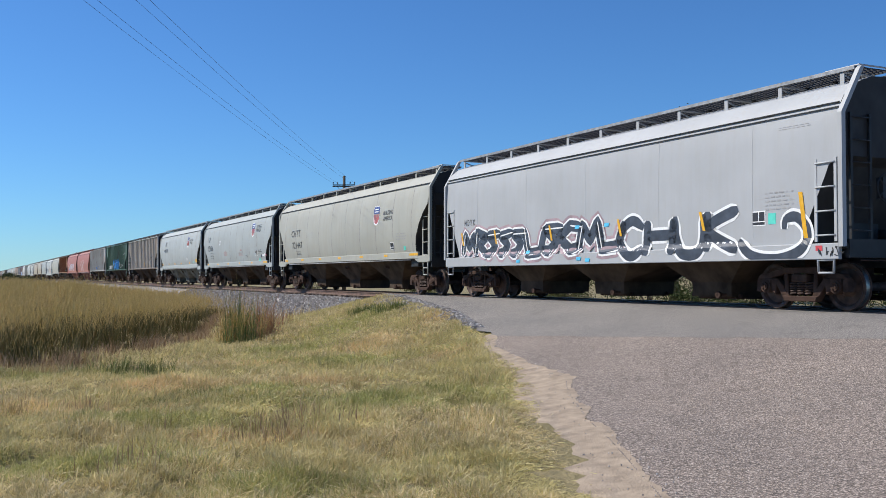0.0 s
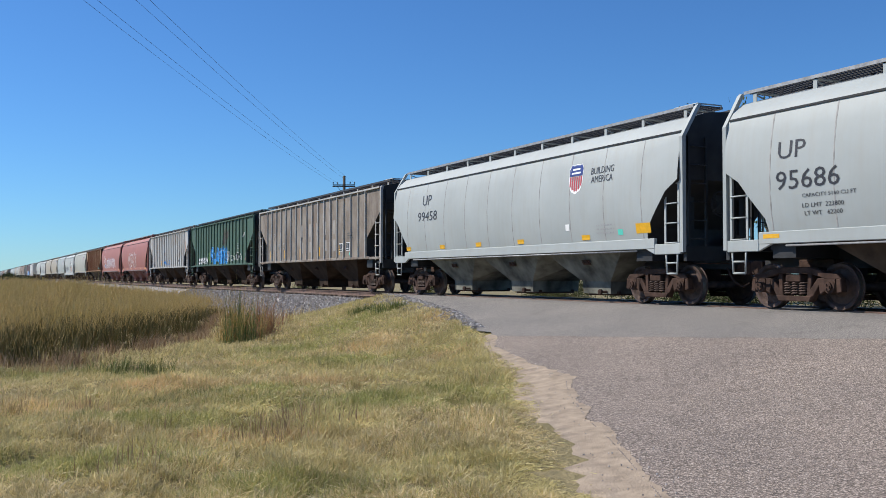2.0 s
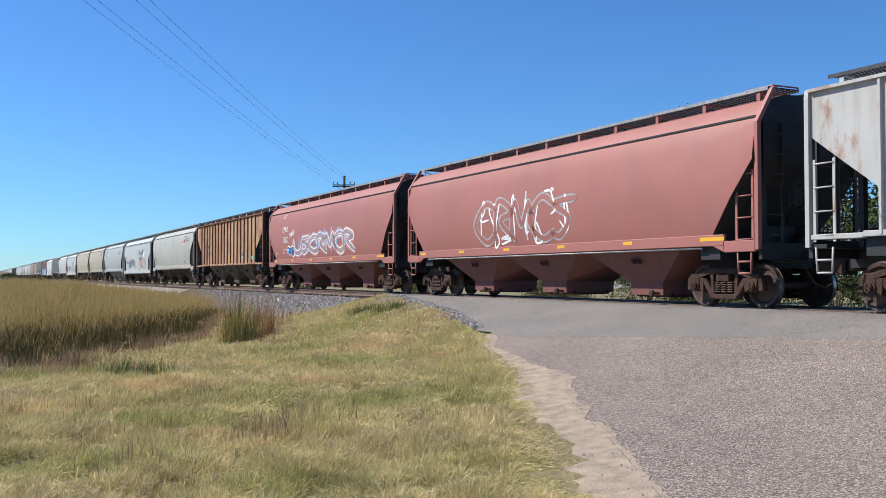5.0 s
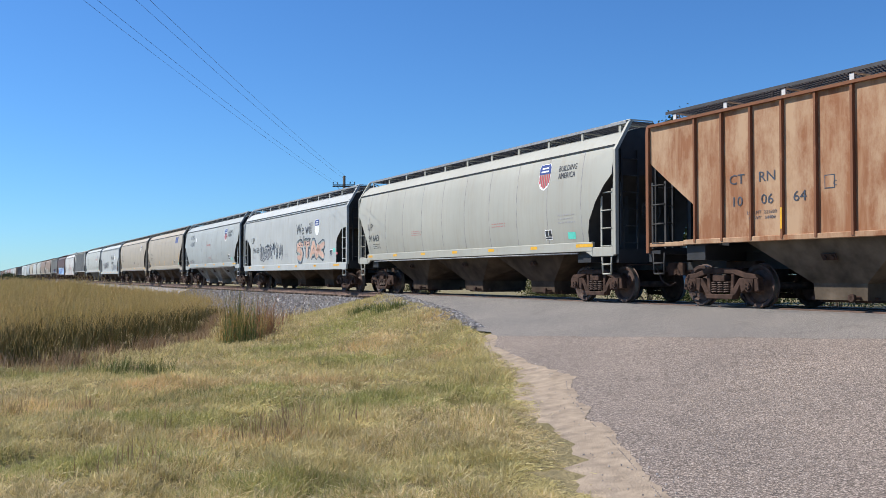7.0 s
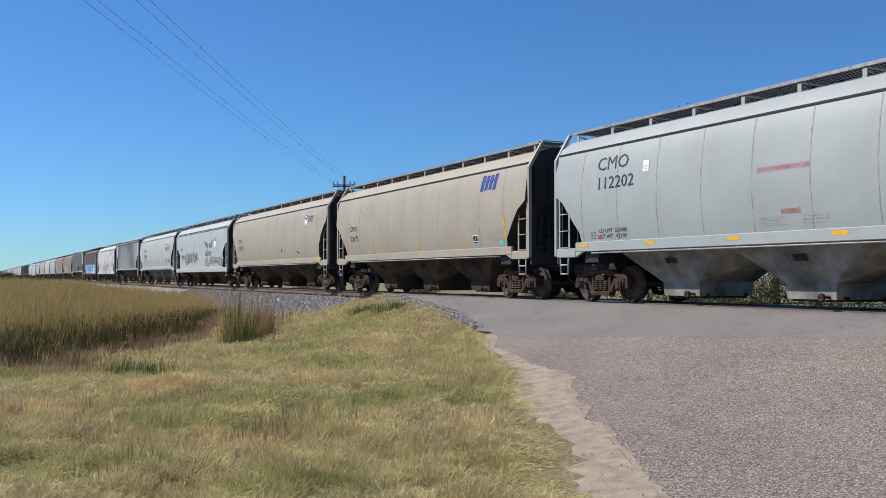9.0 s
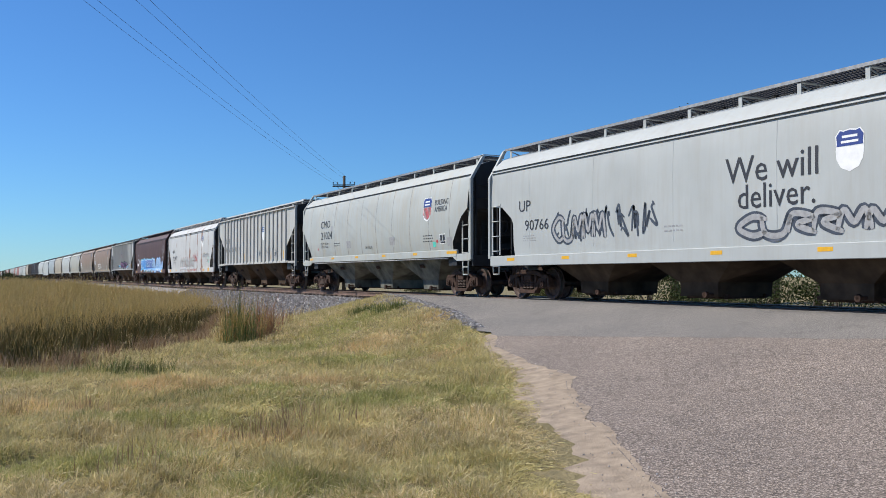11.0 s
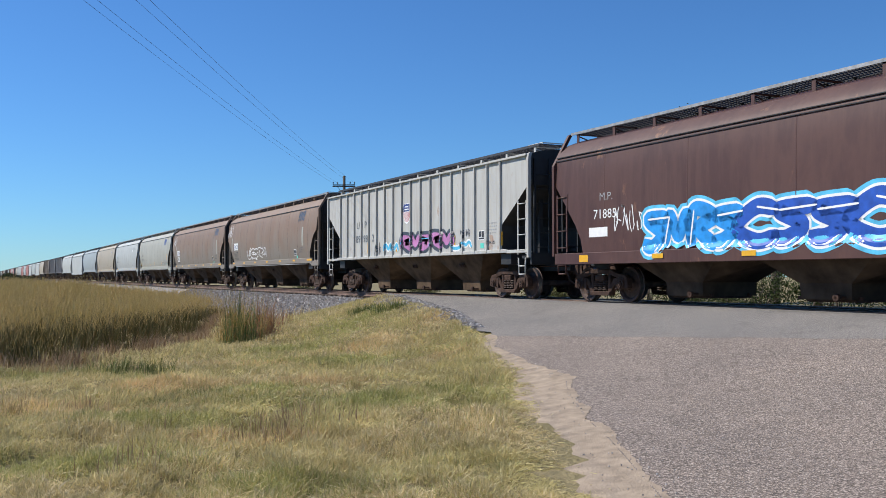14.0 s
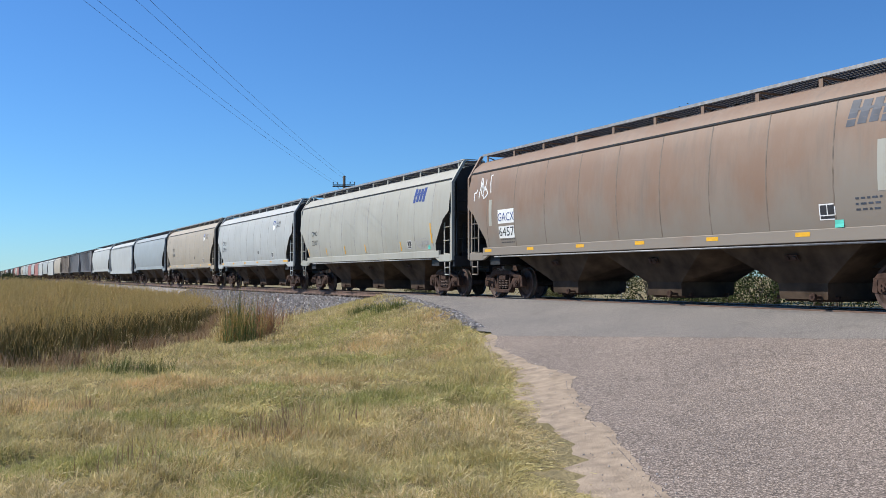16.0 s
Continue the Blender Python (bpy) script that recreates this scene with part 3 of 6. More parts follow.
def end_mesh():
    """End platform, centre sill and bolster beam at one end (towards +x from the origin at the car's end)."""
    bm = bmesh.new()
    box(bm, -0.35, 0.10, -1.5, 1.5, 1.18, 1.26)
    box(bm, 0.02, 0.12, -1.45, 1.45, 1.0, 1.34)
    box(bm, -3.4, 0.25, -0.22, 0.22, 0.82, 1.2)
    box(bm, -1.75, -1.15, -1.40, 1.40, 1.02, 1.34)
    for y in (-0.75, 0.75):
        box(bm, -0.6, -0.5, y - 0.06, y + 0.06, 1.2, 3.2)
    box(bm, -1.35, -0.75, -0.55, 0.35, 1.32, 1.75)
    rod(bm, (-1.0, 0.5, 1.45), (-0.3, 0.5, 1.45), 0.14, 12)
    return mesh_of("end_frame", bm, M_BLACK)


def end_sheet_mesh(w, z1):
    """Grab irons and stiffeners on the end wall."""
    bm = bmesh.new()
    for y in (-0.25, 0.25):
        box(bm, 0.01, 0.06, y - 0.03, y + 0.03, 1.3, z1)
    for k in range(6):
        z = 1.5 + k * 0.42
        rod(bm, (0.05, -0.25, z), (0.05, 0.25, z), 0.015, 6)
    return mesh_of("end_ladder", bm, M_BLACK)


def coupler_mesh():
    bm = bmesh.new()
    box(bm, 0.1, 0.42, -0.09, 0.09, 0.76, 0.92)
    prism(bm, [(0.40, 0.70), (0.62, 0.68), (0.74, 0.74), (0.74, 0.96), (0.62, 1.0), (0.40, 0.98)], -0.16, 0.16)
    pts = [(0.15, -0.30, 0.85), (0.40, -0.34, 0.55), (0.62, -0.28, 0.42), (0.75, -0.2, 0.5)]
    for a, b in zip(pts, pts[1:]):
        rod(bm, a, b, 0.025, 6)
    rod(bm, (0.14, -1.2, 0.95), (0.14, -0.1, 0.95), 0.015, 6)
    return mesh_of("coupler", bm, M_TRUCK)


def brake_wheel_mesh():
    bm = bmesh.new()
    n = 20
    for i in range(n):
        a, b = 2 * math.pi * i / n, 2 * math.pi * (i + 1) / n
        rod(bm, (0.16, 0.28 * math.cos(a), 0.28 * math.sin(a)), (0.16, 0.28 * math.cos(b), 0.28 * math.sin(b)), 0.016, 5)
    for i in range(5):
        a = 2 * math.pi * i / 5
        rod(bm, (0.14, 0, 0), (0.16, 0.28 * math.cos(a), 0.28 * math.sin(a)), 0.012, 5)
    box(bm, 0.0, 0.15, -0.12, 0.12, -0.2, 0.2)
    return mesh_of("brake_wheel", bm, M_BLACK)


def walk_mesh(L, y0, y1):
    """A roof walkway of open grating, at one side of the hatches."""
    bm = bmesh.new()
    h = L / 2 - 0.05
    for y in (y0, y1):
        box(bm, -h, h, y - 0.008, y + 0.008, 4.66, 4.72)
    n = int(2 * h / 0.085)
    for i in range(n + 1):
        x = -h + 2 * h * i / n
        v = [bm.verts.new(p) for p in ((x - 0.012, y0, 4.69), (x + 0.012, y0, 4.69), (x + 0.012, y1, 4.69), (x - 0.012, y1, 4.69), (x, y0, 4.715), (x, y1, 4.715))]
        bm.faces.new((v[3], v[2], v[1], v[0]))
        bm.faces.new((v[0], v[4], v[5], v[3]))
        bm.faces.new((v[1], v[2], v[5], v[4]))
    for k in (1, 2, 3, 4):
        y = y0 + (y1 - y0) * k / 5
        box(bm, -h, h, y - 0.004, y + 0.004, 4.68, 4.715)
    return mesh_of("roof_walk", bm, M_GRATE)


def stand_mesh(zr):
    """Bracket that carries the walkway over the roof."""
    bm = bmesh.new()
    box(bm, -0.05, 0.05, -1.06, -1.04, zr - 0.05, 4.68)
    box(bm, -0.05, 0.05, -1.06, -0.22, 4.64, 4.66)
    rod(bm, (0.02, -1.04, 4.60), (0.02, -0.55, zr + 0.05), 0.018, 5)
    return mesh_of("walk_bracket", bm, M_LIGHT)


def hatch_mesh(L):
    """Long trough hatch cover along the roof's middle."""
    bm = bmesh.new()
    prism(bm, [(-L / 2, 4.40), (L / 2, 4.40), (L / 2, 4.60), (-L / 2, 4.60)], -0.33, 0.33)
    for i in range(5):
        x = -L / 2 + 0.2 + (L - 0.4) * i / 4
        box(bm, x - 0.04, x + 0.04, -0.37, 0.37, 4.42, 4.63)
    bmesh.ops.bevel(bm, geom=bm.edges[:], offset=0.015, segments=1, affect="EDGES")
    return mesh_of("roof_hatch", bm, M_BLACK)


def grab_rail_mesh():
    """Raised hand rail at the walkway's end."""
    bm = bmesh.new()
    for a, b in (((0, -1.0, 4.7), (0, -1.0, 4.74)), ((0, -0.3, 4.7), (0, -0.3, 4.74)), ((0, -1.0, 4.74), (0, -0.3, 4.74)), ((-0.8, -1.0, 4.74), (0, -1.0, 4.74)), ((-0.8, -1.0, 4.7), (-0.8, -1.0, 4.74))):
        rod(bm, a, b, 0.018, 5)
    return mesh_of("grab_rail", bm, M_BLACK)


FLIP = Matrix.Rotation(math.pi, 4, "Z")


def hopper(style, L, mat, label, cut=None, trim=None, near=True, sill=None, seams=10, bays=3, walkway=None, bracket=None, bay=None, sink=None, ends=None, seam=None, edge=None, steps=None):
    """A covered hopper car. Its local x runs along the track, rail top at z = 0."""
    cut = cut or style
    trim = trim or mat
    car = tagged(new("hopper_car"), label, "hopper car", "cars of the freight train")
    h = L / 2
    key = (style, cut, L)
    sink = (-0.21 if style == "ribbed" else -0.14) if sink is None else sink
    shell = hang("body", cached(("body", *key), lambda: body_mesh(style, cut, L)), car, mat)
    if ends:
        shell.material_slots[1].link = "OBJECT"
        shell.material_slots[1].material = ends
    w = half_width(style, 1.4)
    z_eave = SIDES[style][-1][0]
    for m in (None, FLIP):
        hang("side_sill", cached(("sill", style, L), lambda: sill_mesh(style, L)), car, sill or mat, m=m)
        # Black here paints the shadow under the roof edge; ribbed cars keep their trim.
        hang("eave_rail", cached(("eave", style, L), lambda: eave_mesh(style, L)), car, trim if style == "ribbed" else M_BLACK, m=m)
        hang("roof_walk", cached(("walk", L), lambda: walk_mesh(L, -1.06, -0.22)), car, walkway, m=Matrix.Translation((0, 0, sink)) @ (m or Matrix()))
        if near:
            hang("walk_edge", cached(("edge", L), lambda: mesh_of("walk_edge", box(bmesh.new(), -h + 0.05, h - 0.05, -1.085, -1.069, 4.655, 4.725), M_LIGHT)), car, edge or (M_GRATE if style == "ribbed" else M_GALV), m=Matrix.Translation((0, 0, sink)) @ (m or Matrix()))
    inset = 2.9 if style == "ribbed" else 2.3
    span = (L - 2 * inset) / bays
    for i in range(bays):
        x = -h + inset + span * (i + 0.5)
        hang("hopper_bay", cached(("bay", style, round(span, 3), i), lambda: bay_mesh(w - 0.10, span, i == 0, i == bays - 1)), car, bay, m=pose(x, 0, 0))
        hang("outlet_gate", cached("gate", gate_mesh), car, m=pose(x, 0, 0))
        if near:
            hang("hopper_port", cached("port", port_mesh), car, m=pose(x + 0.1, -1.20, 1.03, 30))
    if style == "ribbed":
        first, pitch = rib_row(L)
        for i in range(0, RIB_GAPS + 1, 1 if near else 2):
            hang("rib", cached("rib", rib_mesh), car, trim, m=pose(first + pitch * i, 0, 0))
    elif seams and near:
        n = seams if style == "curved" else 5
        for i in range(n):
            hang("weld_seam", cached(("seam", style), lambda: seam_mesh(style)), car, seam or (mat if style == "flat" else None), m=pose(-h + 1.3 + (L - 2.6) * (i + 0.3 * (n == 5)) / (n - 1 + 0.6 * (n == 5)), 0, 0))
    if near and style == "curved":
        hang("air_pipe", cached(("pipe", L), lambda: mesh_of("air_pipe", rod(bmesh.new(), (-h + 1.6, -w - 0.02, 1.26), (h - 1.6, -w - 0.02, 1.26), 0.022, 6), M_GALV)), car)
    for s in (-1, 1):
        place = Matrix.Translation((s * h, 0, 0)) @ (FLIP if s < 0 else Matrix())
        hang("end_frame", cached("end", end_mesh), car, m=place)
        hang("coupler", cached("coupler", coupler_mesh), car, m=place)
        tx = s * (h - (1.85 if style == "ribbed" else 1.4))
        hang("bolster", cached("bolster", bolster_mesh), car, m=pose(tx, 0, 0))
        for m in (pose(tx, 0, 0), pose(tx, 0, 0, 0, 0, 180)):
            frame_ob = hang("side_frame", cached("frame", side_frame_mesh), car, m=m)
            if near:
                hang("spring", cached("spring", spring_mesh), frame_ob)
                for a in (-0.89, 0.89):
                    hang("bearing_cap", cached("cap", cap_mesh), frame_ob, m=pose(a, 0, 0))
        for a in (-0.89, 0.89):
            hang("wheelset", cached("wheels", wheelset_mesh), car, m=pose(tx + a, 0, 0))
        for sy in (-1, 1):
            py = sy * (w + 0.01)
            mirror = Matrix.Translation((s * (h + 0.055), py, 0)) @ (FLIP if sy > 0 else Matrix())
            hang("corner_post", cached(("post", style, sink), lambda: post_mesh(z_eave, w - 1.05, 4.70 + sink) if style != "ribbed" else post_mesh(z_eave, 0.02, z_eave + 0.06)), car, trim, m=mirror)
            if near:
                lx = s * (h - 0.05) - (0.50 if (s > 0) else -0.04) if sy < 0 else s * (h - 0.05) + (0.50 if s < 0 else -0.04)
                lm = Matrix.Translation((lx, py, 0)) @ (FLIP if sy > 0 else Matrix())
                hang("ladder", cached("ladder", lambda: ladder_mesh(1.30, 2.85, 4)), car, steps or trim, m=lm)
                hang("sill_step", cached("step", stirrup_mesh), car, steps or trim, m=lm)
        if near:
            for y in (-1.05, 1.05):
                hang("end_ladder", cached(("endl", style), lambda: end_sheet_mesh(1.42, z_eave - 0.1)), car, m=place @ Matrix.Translation((0, y, 0)))
            hang("grab_rail", cached("grab", grab_rail_mesh), car, steps or trim, m=Matrix.Translation((s * h, 0, sink)) @ (FLIP if s < 0 else Matrix()))
    if near:
        hang("brake_wheel", cached("brake", brake_wheel_mesh), car, m=pose(h + 0.02, -0.5, 2.3))
        zr = 4.40
        n = 11
        for i in range(n):
            x = -h + 0.35 + (L - 0.7) * i / (n - 1)
            for m in (pose(x, 0, sink), pose(x, 0, sink, 0, 0, 180)):
                hang("walk_bracket", cached("stand", lambda: stand_mesh(zr)), car, bracket or trim, m=m)
        for i in range(4):
            hl = (L - 1.6) / 4
            hang("roof_hatch", cached(("hatch", L), lambda: hatch_mesh(hl - 0.3)), car, m=pose(-h + 0.8 + hl * (i + 0.5), 0, sink * 0.5))
    return car

# ---- lettering, emblems and graffiti on the cars ----
def skin(style, L, x, z, out):
    """A place on the near side of a car, a little proud of the sheet, the ribs or the sill."""
    w = half_width(style, max(z, 1.3))
    if style == "ribbed":
        first, pitch = rib_row(L)
        k = round((x - first) / pitch)
        if 0 <= k <= RIB_GAPS and abs(x - first - k * pitch) < 0.034:
            w += 0.065
    else:
        top = 1.56 if style == "curved" else 1.275
        w = max(w, w + (half_width(style, 1.45) + 0.045 - w) * min(1.0, max(0.0, (top + 0.09 - z) / 0.09)))
    return (x, -w - out, z)


def lay(name, car, style, L, bm, mat, out=0.012, label=""):
    """Moves a flat drawing in x and z on to the car's side as one part."""
    for v in bm.verts:
        v.co = skin(style, L, v.co.x, v.co.z, out * 0.45)
    bmesh.ops.recalc_face_normals(bm, faces=bm.faces)
    up = sum((f.normal.y for f in bm.faces), 0.0)
    if up > 0:
        bmesh.ops.reverse_faces(bm, faces=bm.faces)
    return part(name, bm, mat, car, label)


def patch(bm, x, z, w, h, lean=0.0, nx=2, nz=2):
    g = [[bm.verts.new((x - w / 2 + w * i / nx + lean * (j / nz - 0.5), 0, z - h / 2 + h * j / nz)) for j in range(nz + 1)] for i in range(nx + 1)]
    for i in range(nx):
        for j in range(nz):
            bm.faces.new((g[i][j], g[i + 1][j], g[i + 1][j + 1], g[i][j + 1]))
    return bm


def word(text, h, wide=0.88):
    """Lettering as a flat mesh in x and z, its middle at the origin."""
    cu = bpy.data.curves.new("lettering", "FONT")
    cu.body, cu.size, cu.align_x, cu.align_y = text, h / 0.72, "CENTER", "CENTER"
    cu.resolution_u = 2
    ob = bpy.data.objects.new("lettering", cu)
    scene.collection.objects.link(ob)
    dg = bpy.context.evaluated_depsgraph_get()
    me = bpy.data.meshes.new_from_object(ob.evaluated_get(dg))
    bpy.data.objects.remove(ob)
    bm = bmesh.new()
    bm.from_mesh(me)
    bpy.data.meshes.remove(me)
    for v in bm.verts:
        v.co = (v.co.x * wide, 0, v.co.y)
    return bm


# Letter skeletons: pairs of digits are points on a grid of ten by ten, ";" lifts the brush.
GLYPHS = {"F": "99090500;0575", "L": "0905004090", "A": "002549597590;2464", "K": "090500;990590", "E": "9909050090;0575", "S": "9859181655836011", "C": "97591704215092",
          "H": "090500;999590;0595", "U": "090420709499", "T": "0999;595550", "R": "00050959875505;4590", "N": "000509;0990;909599", "D": "000959955000"}


class Sign:
    """Draws on one car."""

    def __init__(self, car, style, L, shift):
        self.car, self.style, self.L, self.shift = car, style, L, shift

    def lay(self, name, bm, mat, out=0.012, label=""):
        bmesh.ops.translate(bm, verts=bm.verts, vec=(self.shift, 0, 0))
        ob = lay(name, self.car, self.style, self.L, bm, mat, out, label)
        return tagged(ob, kind="stuff") if name.startswith(("small_print", "graffiti")) else ob

    def snap(self, x):
        """The middle of the nearest panel between two ribs."""
        if self.style != "ribbed":
            return x
        first, pitch = rib_row(self.L)
        return (math.floor((x + self.shift - first) / pitch) + 0.5) * pitch + first - self.shift

    def text(self, s, x, z, h, mat=None, wide=1.2, name="lettering", label=""):
        x = self.snap(x) if len(s) < 3 else x
        bm = word(s, h, wide)
        bmesh.ops.translate(bm, verts=bm.verts, vec=(x, 0, z))
        self.lay(name, bm, mat or M_INK, 0.019, label)

    def box(self, x, z, w, h, mat, lean=0.0, name="sticker", out=0.010):
        self.lay(name, patch(bmesh.new(), x, z, w, h, lean, max(2, int(w / 0.12)), max(2, int(h / 0.2))), mat, out)

    def bars(self, x, z, w, h, n, mat=None, seed=0):
        r = random.Random(seed + int(100 * x))
        bm = bmesh.new()
        for i in range(n):
            zz = z + h / 2 - h * (i + 0.5) / n
            x0 = x - w / 2
            while x0 < x + w / 2 - 0.05:
                ww = r.uniform(0.05, 0.13)
                patch(bm, x0 + ww / 2, zz, min(ww, x + w / 2 - x0), h / n * 0.36, 0, 1, 1)
                x0 += ww + 0.045
        self.lay("small_print", bm, mat or M_FAINT, 0.011)

    def panel(self, x, z, s):
        """Black data panel with a white border."""
        x = self.snap(x)
        self.box(x, z, s * 1.25, s, M_WHITE, name="data_panel", out=0.008)
        for dx in (-0.29, 0.29):
            self.box(x + dx * s, z + 0.12 * s, s * 0.5, s * 0.6, M_INK, name="data_field", out=0.013)
        self.box(x, z - 0.34 * s, s * 1.1, s * 0.18, M_INK, name="data_field", out=0.013)

    def shield(self, x, z, h, stripes=True):
        """Shield emblem: dark head with two pale bars, striped or white foot."""
        w = h * 0.42
        x = self.snap(x)

        def outline(k):
            half = [(0.0, 0.50), (0.45, 0.47), (0.72, 0.50), (1.0, 0.36), (0.92, 0.22), (0.98, 0.0), (0.92, -0.22), (0.62, -0.42), (0.0, -0.52)]
            return [(x + a * w * k, z + b * h * k) for a, b in half] + [(x - a * w * k, z + b * h * k) for a, b in half[-2:0:-1]]

        def fill(pts, zlo, zhi, name, mat, out):
            n = len(pts)
            bm = bmesh.new()
            vs = [bm.verts.new((a, 0, min(max(b, zlo), zhi))) for a, b in pts]
            bm.faces.new(vs)
            bmesh.ops.triangulate(bm, faces=bm.faces)
            self.lay(name, bm, mat, out)

        fill(outline(1.03), -9, 9, "emblem", M_WHITE, 0.010)
        fill(outline(0.97), z + 0.10 * h, 9, "emblem_head", M_NAVY, 0.016)
        for dz, ww in ((0.33, 0.55), (0.20, 0.62)):
            self.box(x, z + dz * h, w * 2 * ww, h * 0.06, M_WHITE, name="emblem_bar", out=0.021)
        if stripes:
            for i in range(6):
                a = -0.78 + 1.56 * i / 5
                low = -0.44 + 0.30 * a * a
                self.box(x + a * w, z + (low + 0.08) * h / 2, w * 0.16, (0.08 - low) * h, M_RED, name="emblem_stripe", out=0.016)

    def maker(self, x, z, h, mat):
        """Slanted maker's mark as four plain slabs."""
        for i in range(4):
            self.box(x + (i - 1.5) * h * 0.52, z, h * 0.40, h * (1.0, 0.9, 0.9, 1.0)[i], mat, h * 0.22, "maker_mark")
        self.box(x, z + h * 0.12, h * 1.9, h * 0.10, mat, 0.0, "maker_mark", 0.012)

    def stroke(self, bm, pts, width, step=0.05, straight=False):
        """A brush stroke along a smooth or a straight-edged path."""
        out = []
        p = [pts[0], *pts, pts[-1]]
        if straight:
            p = p[:2]
            for b, c in zip(pts, pts[1:]):
                n = max(2, int(math.dist(b, c) / step))
                out += [(b[0] + (c[0] - b[0]) * i / n, b[1] + (c[1] - b[1]) * i / n) for i in range(n)]
        for a, b, c, d in zip(p, p[1:], p[2:], p[3:]):
            n = max(2, int(math.dist(b, c) / step))
            for i in range(n):
                t = i / n
                out.append(tuple(0.5 * (2 * b[k] + (c[k] - a[k]) * t + (2 * a[k] - 5 * b[k] + 4 * c[k] - d[k]) * t * t + (3 * b[k] - a[k] - 3 * c[k] + d[k]) * t ** 3) for k in (0, 1)))
        out.append(pts[-1])
        prev = None
        m = len(out)
        for i, (x, z) in enumerate(out):
            q, r = out[max(0, i - 1)], out[min(m - 1, i + 1)]
            dx, dz = r[0] - q[0], r[1] - q[1]
            l = math.hypot(dx, dz) or 1
            taper = min(1.0, 0.55 + 0.9 * min(i, m - 1 - i) / max(m * 0.2, 1))
            nx, nz = -dz / l * width / 2 * taper, dx / l * width / 2 * taper
            row = [bm.verts.new((x + nx * s, 0, max(z + nz * s, 1.0 if self.style == "flat" else 1.40))) for s in (-1, -0.6, -0.2, 0.2, 0.6, 1)]
            if prev:
                for j in range(5):
                    bm.faces.new((prev[j], prev[j + 1], row[j + 1], row[j]))
            prev = row

    def piece(self, x0, x1, z0, z1, n, fill, edge, seed, fat=0.30, shade=None, straight=False):
        """Bubble graffiti: abstract fat strokes with a pale outline."""
        r = random.Random(seed)
        n = int(n * 1.4)
        cw = (x1 - x0) / n
        paths = []
        w = fat * (z1 - z0)
        z0, z1 = z0 + w * 0.8, z1 - w * 0.5
        hgt = z1 - z0
        for i in range(n):
            cx = x0 + cw * (i + 0.5)
            kind = r.randrange(5)
            a = cw * 0.62
            j = lambda: r.uniform(-0.08, 0.08)
            zz = lambda k: z0 + hgt * (k + j() * 0.6)
            if kind == 0:
                pts = [(cx + a, zz(0.8)), (cx, zz(0.92)), (cx - a, zz(0.5)), (cx, zz(0.1)), (cx + a, zz(0.25))]
            elif kind == 1:
                pts = [(cx - a, zz(0.1)), (cx - a * 0.6, zz(0.9)), (cx, zz(0.4)), (cx + a * 0.6, zz(0.9)), (cx + a, zz(0.1))]
            elif kind == 2:
                pts = [(cx + a, zz(0.85)), (cx - a * 0.6, zz(0.8)), (cx + a * 0.4, zz(0.45)), (cx - a * 0.3, zz(0.12)), (cx - a, zz(0.2))]
            elif kind == 3:
                pts = [(cx - a, zz(0.9)), (cx - a * 0.7, zz(0.1)), (cx + a * 0.5, zz(0.15)), (cx + a, zz(0.9))]
            else:
                pts = [(cx - a * 0.8, zz(0.1)), (cx - a * 0.5, zz(0.95)), (cx + a * 0.8, zz(0.75)), (cx - a * 0.2, zz(0.5)), (cx + a, zz(0.05))]
            paths.append(pts)
        layers = [("graffiti_outline", w + (0.11 if edge is not M_COPPER else 0.05), edge, 0.012), ("graffiti_fill", w, fill, 0.018)]
        if shade:
            layers.insert(0, ("graffiti_haze", w + 0.26, shade, 0.007))
            layers.append(("graffiti_light", w * 0.13, M_WHITE if edge is not M_SLATE else M_SKYBL, 0.024))
        for k, (name, width, mat, out) in enumerate(layers):
            bm = bmesh.new()
            for pts in paths:
                self.stroke(bm, [(x + (0.02 if k else 0), z) for x, z in (pts if name != "graffiti_light" else pts[:2])], width, straight=straight)
            self.lay(name, bm, mat, out)

    def tag(self, letters, x0, x1, z0, z1, fill, edge, fat=0.30, shade=None, light=None, seed=1, straight=True):
        """Fat sprayed letters with an outline, each a little tilted."""
        r = random.Random(seed)
        cw, hgt = (x1 - x0) / len(letters), z1 - z0
        w = fat * cw
        paths = []
        for i, ch in enumerate(letters):
            lean, lift, grow = r.uniform(-0.04, 0.16), r.uniform(-0.04, 0.06) * hgt, r.uniform(0.92, 1.06)
            for line in GLYPHS[ch].split(";"):
                pts = []
                for k in range(0, len(line), 2):
                    u, v = int(line[k]) / 9, int(line[k + 1]) / 9
                    pts.append((x0 + cw * i + w * 0.4 + (cw * 1.08 - w * 0.8) * u + lean * hgt * (v - 0.5), z0 + w * 0.5 + (hgt - w) * v * grow + lift))
                paths.append(pts)
        layers = [("graffiti_outline", w + 0.13, edge, 0.012, 0.0), ("graffiti_fill", w, fill, 0.018, 0.0)]
        if shade:
            layers.insert(0, ("graffiti_haze", w + 0.30, shade, 0.007, 0.03))
        if light:
            layers.append(("graffiti_light", w * 0.14, light, 0.024, -0.2 * w))
        for name, width, mat, out, dx in layers:
            bm = bmesh.new()
            for pts in paths:
                self.stroke(bm, [(x + dx, z - 0.3 * dx) for x, z in (pts if name != "graffiti_light" else pts[:2])], width, straight=straight)
            self.lay(name, bm, mat, out)

    def scrawl(self, x0, x1, z0, z1, n, mat, seed, width=0.035):
        """Thin looping spray lines."""
        r = random.Random(seed)
        bm = bmesh.new()
        cw = (x1 - x0) / n
